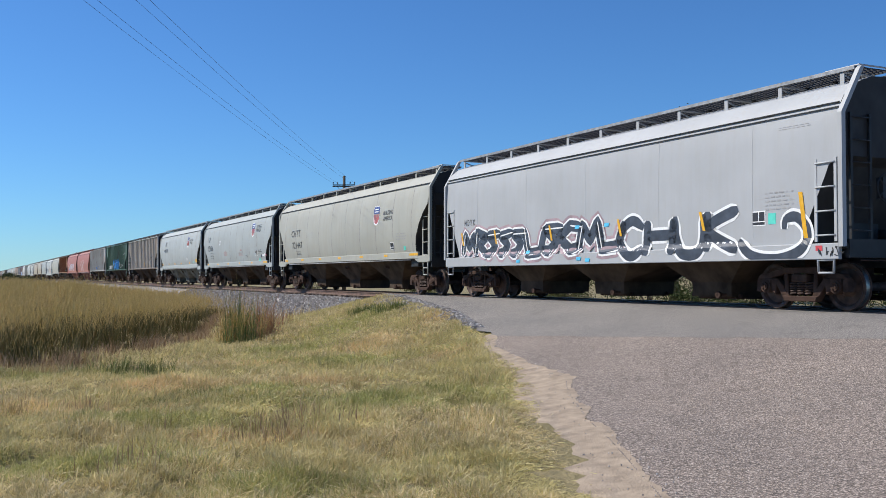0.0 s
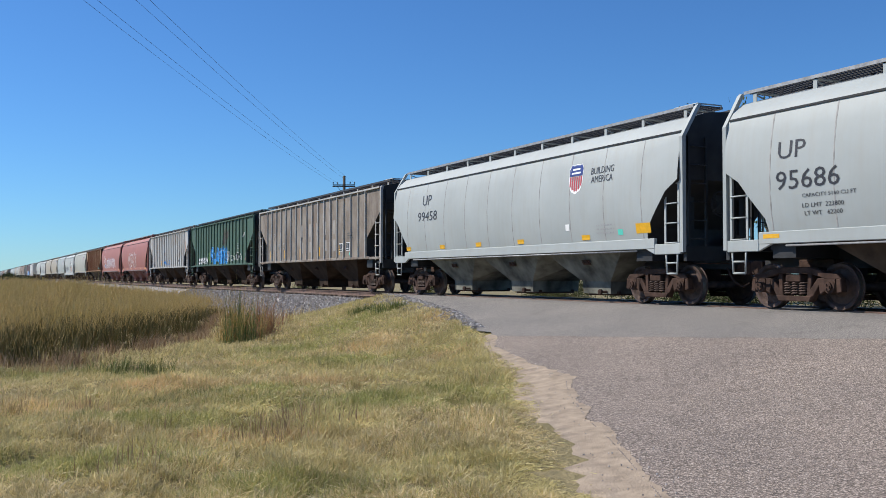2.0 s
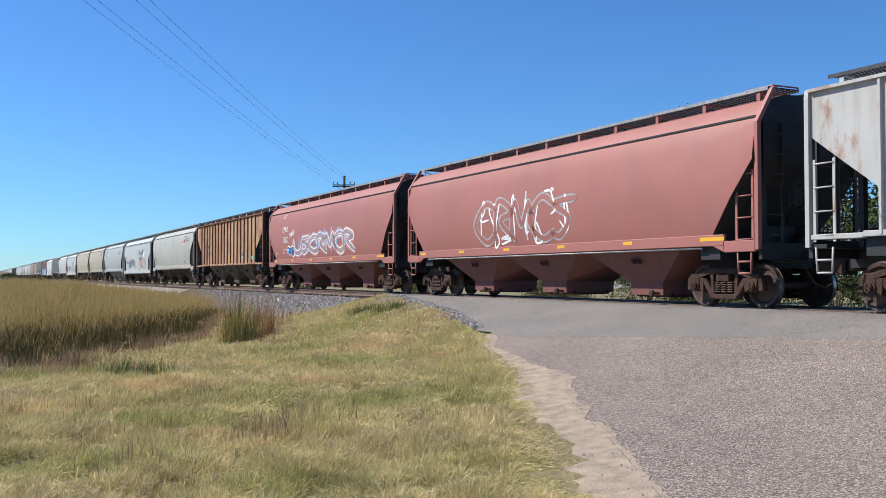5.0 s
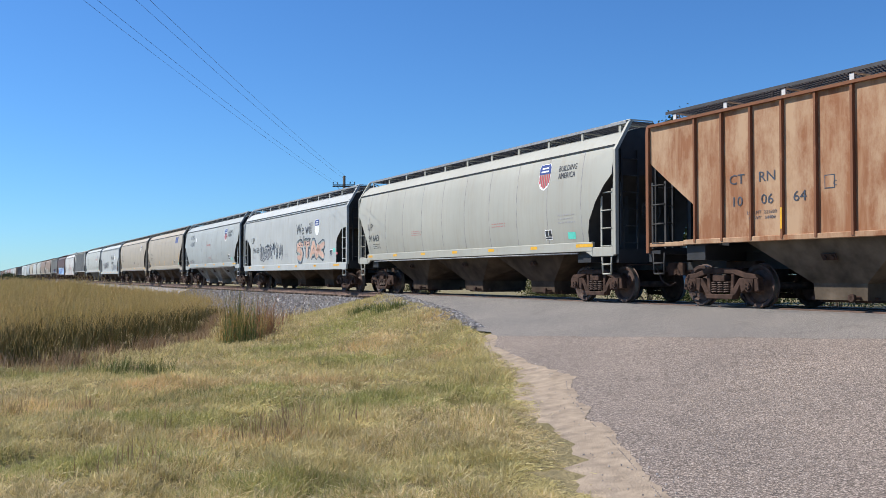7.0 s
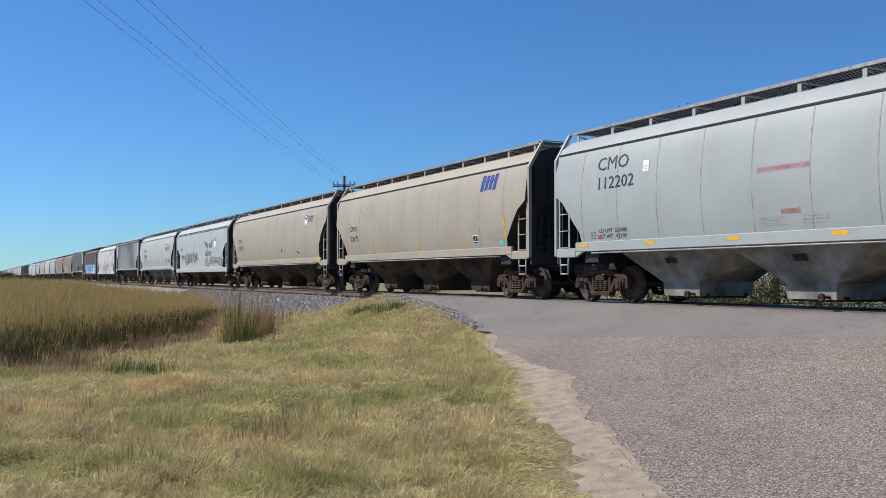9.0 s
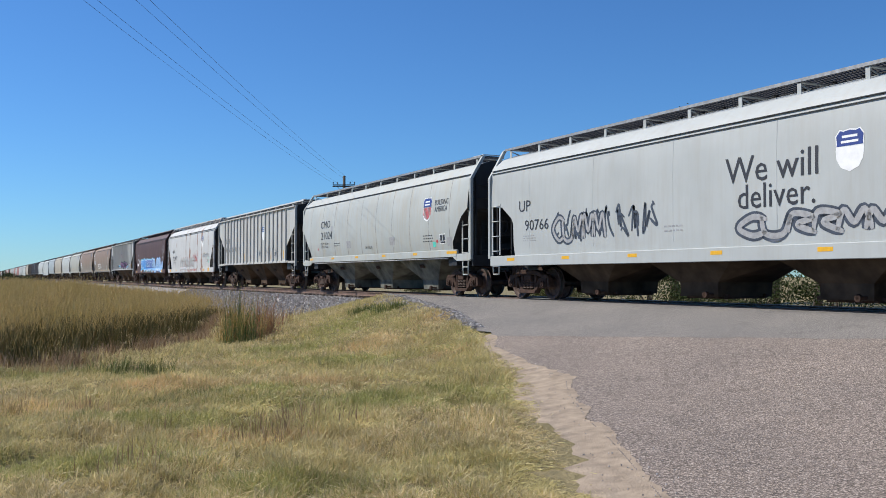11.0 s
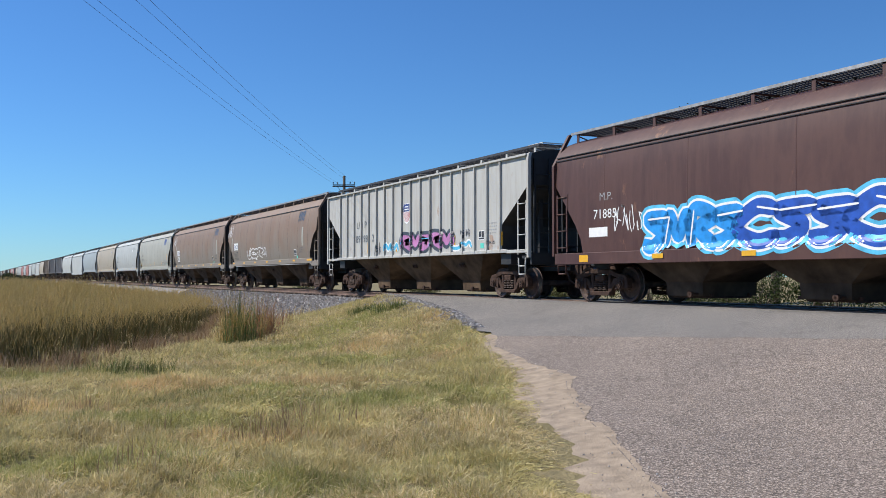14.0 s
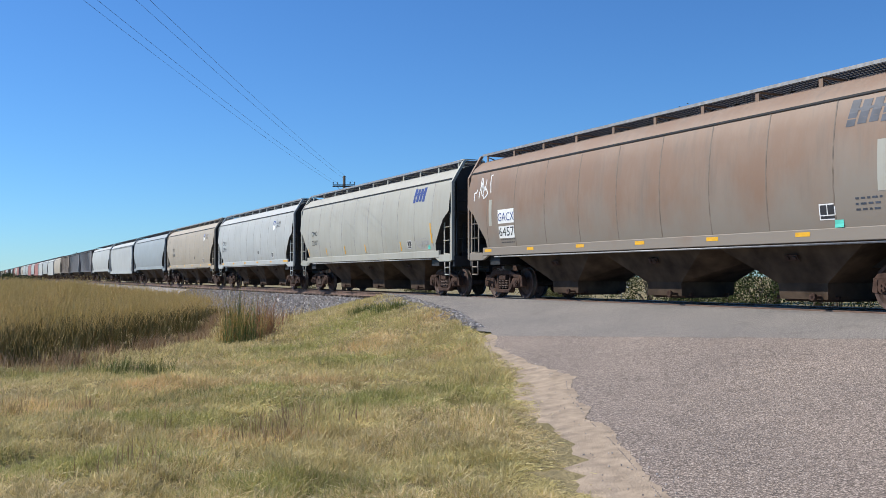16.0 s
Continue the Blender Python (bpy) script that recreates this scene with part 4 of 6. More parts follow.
        for i in range(n):
            cx = x0 + cw * (i + 0.5)
            pts = [(cx + r.uniform(-.55, .55) * cw, z0 + (z1 - z0) * r.random()) for _ in range(5)]
            self.stroke(bm, pts, width, 0.04)
        self.lay("graffiti_scrawl", bm, mat, 0.013)

    def sill_tape(self, n=6):
        w = 0.36
        for i in range(n):
            x = -self.L / 2 + 1.25 + (self.L - 2.5) * i / (n - 1) - self.shift
            self.box(x, 1.455 if self.style == "curved" else 1.16, w * (2.1 if i == n - 1 else 1.2 if i == 0 else 1), 0.085, M_YELLOW, name="reflector", out=0.006)

    def rib_tape(self, xs, h=0.42, lean=0.0, z=1.80):
        for x in xs:
            self.box(x, z, 0.085, h, M_YELLOW, lean, "reflector", 0.030 if self.style == "flat" else 0.010)


# Set-off of the lettering from each car's middle.
SHIFTS = {1: 0.05, 2: -0.34, 3: -0.29, 4: -0.55, 6: -0.26, 7: -0.69, 8: -0.99, 9: -1.53, 10: -0.31, 11: -0.45, 12: -0.31, 13: -0.18, 14: -0.50, 15: -0.80, 16: -0.05, 17: -0.64, 18: -0.40, 19: -0.38, 20: -0.22, 21: -0.26, 22: -0.69, 23: -0.33, 24: -0.58, 25: -0.86}


def mark(i, car, style, L):
    """Everything painted or stuck on car number i."""
    s = Sign(car, style, L, SHIFTS.get(i, 0.0))
    h = L / 2
    if i == 1:
        s.text("N D Y X", -6.5, 2.36, 0.20, wide=0.7)
        s.piece(-6.9, -3.1, 1.0, 2.2, 4, M_SLATE, M_WHITE, 4, 0.24, M_HAZE, True)
        s.piece(-3.0, 1.5, 1.0, 2.25, 4, M_SLATE, M_WHITE, 9, 0.24, M_HAZE, True)
        s.tag("CHUK", 1.35, 5.5, 1.0, 2.12, M_SLATE, M_WHITE, 0.24, None, None, 3, False)
        for x, z in ((-3.4, 1.1), (-2.9, 1.35), (-0.4, 1.95), (0.9, 1.95), (-0.3, 1.12), (0.1, 1.08)):
            s.box(x, z, 0.2, 0.09, M_SKYBL, 0.03, "graffiti_fleck", 0.028)
        bm = bmesh.new()
        hook = [(5.5, 1.4), (5.9, 1.08), (6.6, 1.0), (7.2, 1.18), (7.3, 1.55), (7.05, 1.80), (6.78, 1.76), (6.74, 1.58)]
        s.stroke(bm, hook, 0.32)
        s.lay("graffiti_outline", bm, M_WHITE, 0.012)
        bm = bmesh.new()
        s.stroke(bm, hook, 0.20)
        s.lay("graffiti_fill", bm, M_SLATE, 0.018)
        s.rib_tape((-6.98, -4.8, -1.7, 1.43, 4.4), 0.42, -0.12, 1.85)
        s.box(7.22, 1.82, 0.10, 0.90, M_YELLOW, -0.12, "reflector", 0.026)
        s.panel(6.06, 1.82, 0.30)
        s.box(6.42, 1.80, 0.2, 0.22, M_MINT)
        s.box(7.62, 1.18, 0.16, 0.10, M_RED)
        s.bars(6.6, 2.15, 0.7, 0.4, 5)
        s.bars(7.0, 3.55, 0.8, 0.08, 2)
        s.scrawl(7.6, 8.2, 1.02, 1.22, 5, M_INK, 3, 0.02)
    elif i == 2:
        s.text("CHTT", -5.75, 2.74, 0.33)
        s.text("721447", -5.55, 2.17, 0.32)
        s.shield(4.78, 3.05, 0.74)
        s.text("BUILDING", 5.95, 3.10, 0.17, wide=0.88)
        s.text("AMERICA", 5.95, 2.88, 0.17, wide=0.88)
        s.panel(6.28, 1.82, 0.28)
        s.box(7.45, 1.70, 0.2, 0.16, M_MINT)
        s.bars(7.2, 2.15, 0.9, 0.3, 3)
        s.bars(-5.4, 1.8, 0.7, 0.2, 3, M_INK)
        s.bars(-3.2, 2.6, 0.3, 0.3, 3)
        s.sill_tape(7)
    elif i == 3:
        s.text("UP", -6.25, 3.10, 0.36)
        s.text("95686", -5.85, 2.50, 0.38)
        s.text("CAPACITY 5160 CU FT", -5.35, 2.19, 0.075)
        s.text("LD LMT  223800", -5.50, 2.00, 0.085)
        s.text("LT WT   62200", -5.50, 1.85, 0.085)
        s.shield(4.99, 3.32, 0.76)
        s.text("BUILDING", 6.15, 3.45, 0.19, wide=0.88)
        s.text("AMERICA", 6.12, 3.24, 0.19, wide=0.88)
        s.panel(5.75, 1.99, 0.33)
        s.bars(6.55, 2.05, 0.75, 0.25, 3, M_INK)
        s.box(6.75, 1.80, 0.22, 0.16, M_SLATE)
        s.box(7.1, 1.83, 0.36, 0.10, M_WHITE)
        s.box(6.38, 1.60, 0.26, 0.15, M_MINT)
        s.box(7.66, 1.84, 0.13, 0.11, M_PINKST)
        s.box(7.42, 1.84, 0.17, 0.16, M_WHITE)
        s.text("WARNING", 2.25, 2.22, 0.10, M_REDINK, wide=0.70)
        s.bars(2.25, 2.02, 0.9, 0.26, 4, M_COPPER)
        s.text("WARNING", -1.66, 2.25, 0.09, M_COPPER, wide=0.70)
        s.bars(-1.66, 2.08, 0.9, 0.26, 4, M_COPPER)
        s.bars(3.6, 1.85, 0.5, 0.14, 3, M_INK)
        s.bars(0.0, 1.95, 0.5, 0.1, 2)
        s.box(-3.15, 2.82, 0.24, 0.30, M_FAINT)
        s.box(-3.15, 2.82, 0.21, 0.27, M_WHITE, out=0.014)
        s.text("C", -3.15, 2.77, 0.10, M_INK, wide=0.95)
        s.sill_tape(6)
    elif i == 4:
        s.text("UP", -4.66, 3.30, 0.37)
        s.text("99458", -4.55, 2.74, 0.34, wide=1.35)
        s.shield(4.61, 3.22, 0.76)
        s.text("BUILDING", 5.78, 3.34, 0.18, wide=0.88)
        s.text("AMERICA", 5.78, 3.12, 0.18, wide=0.88)
        s.box(7.4, 1.80, 0.55, 0.24, M_YELLOW, name="reflector")
        for x in (-6.3, -3.5, -0.9, 1.7, 5.0):
            s.box(x, 1.66, 0.36, 0.13, M_YELLOW, name="reflector")
        s.box(6.5, 1.74, 0.2, 0.14, M_MINT)
        s.box(4.2, 1.95, 0.18, 0.18, M_WHITE)
        s.bars(5.9, 1.85, 0.8, 0.3, 3)
    elif i == 5:
        for ch, x, z in (("U", -6.6, 2.75), ("P", -5.75, 2.75), ("7", -6.75, 2.2), ("6", -6.1, 2.2), ("6", -5.5, 2.2), ("0", -4.9, 2.2), ("5", -4.2, 2.2)):
            s.text(ch, x, z, 0.34, M_FAINT)
        for k, x in enumerate((-1.3, 0.0, 1.1, 2.2, 3.4)):
            s.box(x, 2.85, 0.34, 0.6, M_GHOST)
            s.box(x + 0.05, 2.05, 0.30, 0.5, M_GHOST)
        s.panel(4.54, 1.92, 0.36)
        s.panel(5.45, 1.94, 0.36)
        s.box(5.45, 1.62, 0.3, 0.14, M_MINT)
        s.rib_tape((-6.75, -4.22, -1.55, 1.4, 4.08))
        s.bars(5.45, 2.4, 0.7, 0.3, 3, M_INK)
    elif i == 6:
        bm = bmesh.new()
        n = 28
        c = bm.verts.new((2.14, 0, 3.18))
        ring = [bm.verts.new((2.14 + 0.50 * math.cos(6.2832 * k / n), 0, 3.18 + 0.58 * math.sin(6.2832 * k / n))) for k in range(n)]
        for k in range(n):
            bm.faces.new((c, ring[k], ring[(k + 1) % n]))
        s.lay("emblem", bm, M_SOOT, 0.010, "faded brown round emblem with a slanted band")
        bm = bmesh.new()
        s.stroke(bm, [(1.24, 2.80), (2.14, 3.12), (3.05, 3.44)], 0.40)
        s.lay("emblem_band", bm, M_SOOT, 0.016)
        s.scrawl(-2.95, -2.2, 1.6, 2.3, 5, M_LIME, 15, 0.06)
        s.tag("FLAKES", -2.05, 2.55, 1.46, 2.46, M_AZURE, M_NAVY, 0.36, M_AZURE, M_WHITE, 6)
        s.piece(-5.9, -2.9, 1.48, 1.98, 4, M_WHITE, M_FAINT, 16, 0.16)
        s.scrawl(2.65, 3.4, 1.52, 2.25, 9, M_WHITE, 17, 0.055)
        s.scrawl(3.7, 4.3, 1.6, 2.0, 5, M_WHITE, 8, 0.045)
        s.scrawl(4.4, 6.3, 1.55, 2.1, 8, M_WHITE, 18, 0.04)
        s.panel(4.9, 1.88, 0.42)
        s.panel(5.6, 1.93, 0.42)
        s.box(7.24, 1.72, 0.34, 0.22, M_COPPER)
        s.box(7.24, 1.98, 0.34, 0.22, M_FAINT)
        s.box(-7.1, 1.6, 0.34, 0.14, M_COPPER)
        s.bars(5.5, 2.5, 0.5, 0.4, 4, M_WHITE)
        s.scrawl(6.6, 7.0, 3.0, 3.3, 2, M_WHITE, 2, 0.03)
    elif i == 7:
        s.scrawl(-0.6, 2.1, 1.55, 2.05, 7, M_BLUE, 5, 0.09)
        s.scrawl(-6.5, -4.6, 1.5, 1.9, 6, M_FAINT, 6, 0.05)
        s.panel(5.6, 1.85, 0.36)
        s.rib_tape((-5.5, -2.1, 4.4))
    elif i == 8:
        s.piece(-2.2, 3.2, 1.5, 3.0, 4, P_RED, M_FAINT, 31, 0.10)
        s.scrawl(-2.0, 3.0, 1.6, 3.1, 8, M_WHITE, 32, 0.07)
        s.sill_tape(6)
    elif i == 9:
        s.text("CMO", -3.91, 3.03, 0.29, M_WHITE, 0.98)
        s.text("13622", -3.74, 2.50, 0.29, M_WHITE, 0.98)
        s.text("LD LMT  224100", -3.80, 2.00, 0.095, M_WHITE)
        s.text("LT WT     61900", -3.80, 1.85, 0.095, M_WHITE)
        s.bars(-4.11, 3.72, 0.52, 0.24, 5, M_WHITE)
        s.scrawl(-3.15, -2.68, 2.6, 2.9, 5, M_WHITE, 43, 0.035)
        s.scrawl(-2.68, -2.3, 2.68, 3.0, 5, M_WHITE, 44, 0.035)
        s.tag("RND", -3.40, -2.52, 1.75, 2.08, M_BLUE, M_INK, 0.26, M_WHITE, None, 2)
        s.bars(-5.4, 1.85, 0.35, 0.1, 2, M_WHITE)
        s.piece(-2.3, 5.9, 1.58, 2.7, 5, M_HAZE, M_WHITE, 41, 0.18, M_COPPER)
        s.scrawl(-1.7, 5.0, 1.7, 2.9, 10, M_PALEBL, 45, 0.06)
        s.sill_tape(6)
    elif i == 10:
        for ch, x, z in (("CT", -5.67, 2.66), ("RN", -4.85, 2.66), ("10", -5.6, 2.2), ("06", -4.81, 2.2), ("64", -4.0, 2.2)):
            s.text(ch, x, z, 0.21, M_SLATE)
        s.text("LD LMT  221600", -4.9, 1.95, 0.07, M_SLATE)
        s.text("LT WT   64400", -4.9, 1.84, 0.07, M_SLATE)
        s.box(-3.19, 2.42, 0.24, 0.26, M_SLATE)
        s.box(-3.19, 2.42, 0.20, 0.22, P_ORANGE, out=0.014)
        s.text("C", -3.19, 2.38, 0.10, M_SLATE, wide=0.95)
        s.panel(4.6, 1.95, 0.38)
        s.bars(5.7, 2.0, 0.6, 0.45, 4, M_RUSTY)
        s.box(6.75, 1.75, 0.24, 0.2, M_MINT)
        s.bars(6.7, 2.05, 0.4, 0.3, 3, M_RUSTY)
        s.rib_tape((-6.9, -4.35, -1.6, 1.0, 3.95))
        s.box(7.15, 2.2, 0.09, 0.7, M_YELLOW, 0, "reflector")
        s.scrawl(-4.5, -1.5, 1.0, 1.3, 1, M_FAINT, 3, 0.03)
    elif i == 11:
        s.shield(6.06, 3.42, 0.72)
        s.text("BUILDING", 7.2, 3.56, 0.16, wide=0.88)
        s.text("AMERICA", 7.17, 3.36, 0.16, wide=0.88)
        s.text("UP", -6.9, 2.60, 0.26)
        s.text("91643", -6.55, 2.15, 0.26)
        s.bars(-6.3, 1.85, 0.7, 0.22, 3, M_INK)
        s.panel(6.27, 1.80, 0.28)
        s.box(7.4, 1.74, 0.36, 0.18, M_MINT)
        s.bars(7.2, 2.2, 0.8, 0.3, 3)
        s.bars(3.5, 2.2, 0.8, 0.16, 2, M_COPPER)
        s.bars(-2.5, 2.2, 0.8, 0.2, 3, M_COPPER)
        s.sill_tape(7)
    elif i in (12, 16):
        dz = 0.0 if i == 12 else -0.1
        s.text("UP", -6.45, 2.66, 0.33)
        s.text("90656" if i == 12 else "90766", -5.8, 2.10, 0.31)
        s.text("We will", 3.02, 2.92 + dz, 0.56, wide=1.02)
        s.text("deliver.", 3.14, 2.36 + dz, 0.52, wide=0.98)
        s.shield(4.95, 2.95, 0.74, False)
        s.piece(-4.9, -2.6, 1.5, 2.35, 4, M_FAINT, M_SLATE, 51 + i, 0.10)
        s.scrawl(-4.9, -0.5, 1.55, 2.45, 16, M_SLATE, 52 + i, 0.07)
        if i == 12:
            s.tag("STAK", 1.75, 6.0, 1.38, 2.30, M_BLUSH, M_SAGE, 0.24, M_SLATE, None, 5)
        else:
            s.piece(2.2, 7.2, 1.35, 1.95, 6, M_FAINT, M_SLATE, 57, 0.2)
        s.panel(6.93, 1.72, 0.30)
        s.box(7.31, 1.82, 0.22, 0.18, M_MINT)
        s.box(7.68, 1.68, 0.14, 0.10, M_RED)
        s.bars(-6.2, 1.75, 0.7, 0.2, 3)
        s.bars(0.1, 1.75, 0.7, 0.2, 2)
        s.sill_tape(6)
    elif i == 13:
        s.text("CMO", -5.35, 3.47, 0.34)
        s.text("112202", -5.22, 2.98, 0.31)
        s.box(-4.02, 3.27, 0.25, 0.30, M_FAINT)
        s.box(-4.02, 3.27, 0.22, 0.27, M_WHITE, out=0.014)
        s.text("C", -4.02, 3.22, 0.11, wide=0.95)
        s.text("LD LMT  223900", -5.35, 1.80, 0.10)
        s.text("LT WT   62100", -5.35, 1.66, 0.10)
        s.text("DO NOT HAMMER ON CAR", 0.25, 2.78, 0.11, M_REDINK, wide=0.70)
        s.text("WARNING", 0.42, 1.92, 0.11, M_REDINK, wide=0.70)
        s.bars(-0.1, 1.75, 0.6, 0.2, 4)
        s.bars(1.0, 1.75, 0.6, 0.2, 3)
        s.bars(-6.2, 1.70, 0.2, 0.2, 3, M_INK)
        s.box(-5.95, 1.66, 0.12, 0.08, M_RED)
        s.shield(5.0, 3.3, 0.76)
        s.text("BUILDING", 6.15, 3.43, 0.19, wide=0.88)
        s.text("AMERICA", 6.12, 3.22, 0.19, wide=0.88)
        s.panel(5.9, 1.9, 0.32)
        s.box(6.6, 1.75, 0.24, 0.18, M_MINT)
        s.sill_tape(6)
    elif i in (14, 24):
        s.maker(6.25, 3.55, 0.50, M_NAVY)
        s.text("CMO", -5.35, 2.62, 0.22)
        s.text("22175" if i == 14 else "22171", -5.25, 2.20, 0.22)
        s.panel(5.4, 1.82, 0.28)
        s.bars(6.6, 1.9, 0.7, 0.3, 3)
        s.box(7.05, 1.68, 0.2, 0.14, M_MINT)
        s.rib_tape((-6.3, -3.8, -1.4, 1.0, 4.6), 0.34, -0.06, 1.78)
        s.box(7.3, 2.15, 0.09, 0.7, M_YELLOW, -0.08, "reflector")
        s.bars(-5.2, 1.8, 0.6, 0.2, 2)
        if i == 24:
            s.scrawl(6.0, 7.2, 1.65, 2.0, 3, M_FAINT, 9, 0.04)
    elif i in (15, 25, 26):
        s.shield(6.6 if i == 15 else 5.7, 3.38, 0.5, False)
        s.text("BUILDING", 7.3 if i == 15 else 6.5, 3.47, 0.14, wide=0.88)
        s.text("AMERICA", 7.3 if i == 15 else 6.5, 3.30, 0.14, wide=0.88)
        s.text("CMO", -5.9 if i == 15 else -5.4, 2.72, 0.26)
        s.text({15: "20253", 25: "22710", 26: "22684"}[i], -5.7 if i == 15 else -5.4, 2.32, 0.26)
        s.panel(5.4, 1.8, 0.26)
        s.box(2.6, 2.0, 0.2, 0.18, M_INK)
        s.bars(-5.3, 1.85, 0.6, 0.2, 2)
        s.sill_tape(6)
    elif i == 17:
        s.text("CMO", -4.60, 2.97, 0.34)
        s.text("21024", -4.42, 2.47, 0.34, wide=1.3)
        s.text("LD LMT  224700", -4.75, 2.12, 0.09)
        s.text("LT WT   61300", -4.75, 1.98, 0.09)
        s.box(-3.75, 2.75, 0.22, 0.26, M_FAINT)
        s.bars(-3.1, 2.05, 0.7, 0.2, 2, M_INK)
        s.box(-5.7, 1.9, 0.10, 0.10, M_RED)
        s.box(-1.66, 2.0, 0.5, 0.3, M_FAINT, name="warning_panel")
        s.box(3.05, 2.0, 0.5, 0.3, M_FAINT, name="warning_panel")
        s.text("CH-110-LO5", 0.61, 1.82, 0.11, wide=0.95)
        s.shield(6.23, 3.0, 0.80)
        s.text("BUILDING", 7.35, 3.18, 0.19, wide=0.88)
        s.text("AMERICA", 7.32, 2.95, 0.19, wide=0.88)
        s.panel(7.41, 1.93, 0.34)
        s.bars(6.25, 1.98, 0.8, 0.3, 3, M_INK)
        s.box(6.72, 1.76, 0.24, 0.18, M_MINT)
        s.box(6.98, 1.86, 0.14, 0.10, M_RED)
        s.box(7.9, 1.82, 0.34, 0.30, M_FAINT)
        s.sill_tape(6)
    elif i == 18:
        for ch, x, z in (("U", -5.9, 2.84), ("P", -5.15, 2.84), ("8", -5.86, 2.3), ("6", -5.15, 2.3), ("0", -4.25, 2.3), ("8", -3.45, 2.3), ("3", -2.62, 2.3)):
            s.text(ch, x, z, 0.30)
        s.shield(2.86, 3.06, 0.76, False)
        s.rib_tape((-6.35, -3.95, -1.35, 1.5, 4.25, 6.6))
        bm = bmesh.new()
        vs = [bm.verts.new((2.0 + a, 0, 1.95 + b)) for a, b in ((-0.17, 0), (0, -0.2), (0.17, 0), (0, 0.2))]
        bm.faces.new(vs)
        s.lay("placard", bm, M_SLATE, 0.012)
        s.scrawl(3.2, 5.6, 1.7, 2.3, 6, M_FAINT, 11, 0.035)
        s.panel(5.3, 1.85, 0.3)
    elif i == 19:
        s.text("MP", -5.70, 2.58, 0.32, wide=1.30)
        s.text("723977", -5.10, 2.07, 0.33, wide=1.36)
        s.text("LD LMT  199900", -5.2, 1.78, 0.08)
        s.text("LT WT   63100", -5.2, 1.66, 0.08)
        s.shield(5.1, 3.12, 0.78, False)
        s.piece(-2.8, 2.2, 1.02, 2.15, 5, P_WHITE, M_COPPER, 61, 0.22)
        s.scrawl(-2.8, 2.2, 1.3, 2.15, 10, M_FAINT, 62, 0.03)
        s.scrawl(2.0, 3.5, 1.65, 2.45, 9, M_REDINK, 63, 0.035)
        s.scrawl(-0.2, 3.2, 1.03, 1.22, 12, M_REDINK, 64, 0.03)
        s.scrawl(5.2, 7.4, 1.95, 2.3, 12, M_SLATE, 65, 0.025)
        s.panel(6.66, 1.75, 0.24)
        s.box(6.97, 1.96, 0.18, 0.14, M_MINT)
        s.box(7.09, 1.68, 0.18, 0.14, M_MINT)
        s.box(5.6, 1.13, 0.45, 0.13, M_YELLOW, name="reflector")
        s.box(7.2, 1.13, 0.45, 0.24, M_YELLOW, name="reflector")
        s.box(-7.0, 1.13, 0.45, 0.2, M_YELLOW, name="reflector")
        s.box(-4.4, 1.13, 0.4, 0.1, M_YELLOW, name="reflector")
    elif i == 20:
        s.text("M.P.", -5.95, 2.66, 0.20, M_FAINT)
        s.text("71885", -6.0, 2.22, 0.24, M_WHITE)
        s.piece(-4.4, -1.3, 1.0, 2.30, 3, M_BLUE, M_WHITE, 71, 0.26, M_SKYBL)
        s.piece(-1.3, 2.5, 1.0, 2.28, 3, M_DEEP, M_WHITE, 72, 0.26, M_SKYBL)
        s.piece(2.4, 7.1, 1.0, 2.28, 4, M_PALEBL, M_WHITE, 73, 0.30, M_BLUE)
        s.scrawl(-5.6, -4.5, 1.7, 2.4, 8, M_WHITE, 74, 0.03)
        s.scrawl(6.9, 7.9, 1.9, 3.4, 8, M_FAINT, 75, 0.025)
        s.box(-6.3, 1.78, 0.8, 0.24, M_WHITE)
        s.box(-6.9, 1.12, 0.4, 0.18, M_YELLOW, name="reflector")
        for x in (-3.9, -1.0, 2.6):
            s.box(x, 1.13, 0.4, 0.11, M_YELLOW, name="reflector", out=0.03)
        s.box(7.2, 1.13, 0.5, 0.2, M_YELLOW, name="reflector", out=0.03)
    elif i == 21:
        s.text("U", -5.0, 2.74, 0.30, M_SLATE)
        s.text("P", -4.0, 2.74, 0.30, M_SLATE)
        for ch, x in (("89", -5.0), ("98", -4.0), ("2", -3.0)):
            s.text(ch, x, 2.18, 0.30, M_SLATE)
        s.shield(0.45, 2.98, 0.74)
        s.piece(-0.25, 4.0, 1.46, 2.20, 4, M_PINK, M_SLATE, 81, 0.34, M_SLATE)
        s.piece(-1.8, -0.6, 1.5, 1.95, 2, M_SKYBL, M_WHITE, 82, 0.3)
        s.piece(4.0, 5.3, 1.5, 1.85, 2, M_SKYBL, M_WHITE, 83, 0.3)
        s.scrawl(-2.9, -2.2, 1.5, 2.0, 5, M_SLATE, 84, 0.03)
        s.scrawl(4.6, 5.3, 1.9, 2.2, 4, M_SLATE, 85, 0.03)
        s.panel(5.95, 1.95, 0.30)
        s.box(6.1, 1.62, 0.22, 0.16, M_MINT)
        s.bars(6.75, 2.15, 0.6, 0.4, 4, M_FAINT)
        s.text("CH-100", 6.7, 1.70, 0.11, wide=0.95)
        s.rib_tape((-6.9, -3.5, -0.7, 4.2, 7.35))
    elif i in (22, 23):
        s.maker(6.9, 3.6, 0.48, M_SLATE)
        s.box(-5.95, 2.45, 0.95, 0.42, M_WHITE, name="number_panel")
        s.text("GACX", -5.95, 2.42, 0.26, M_NAVY, wide=0.95)
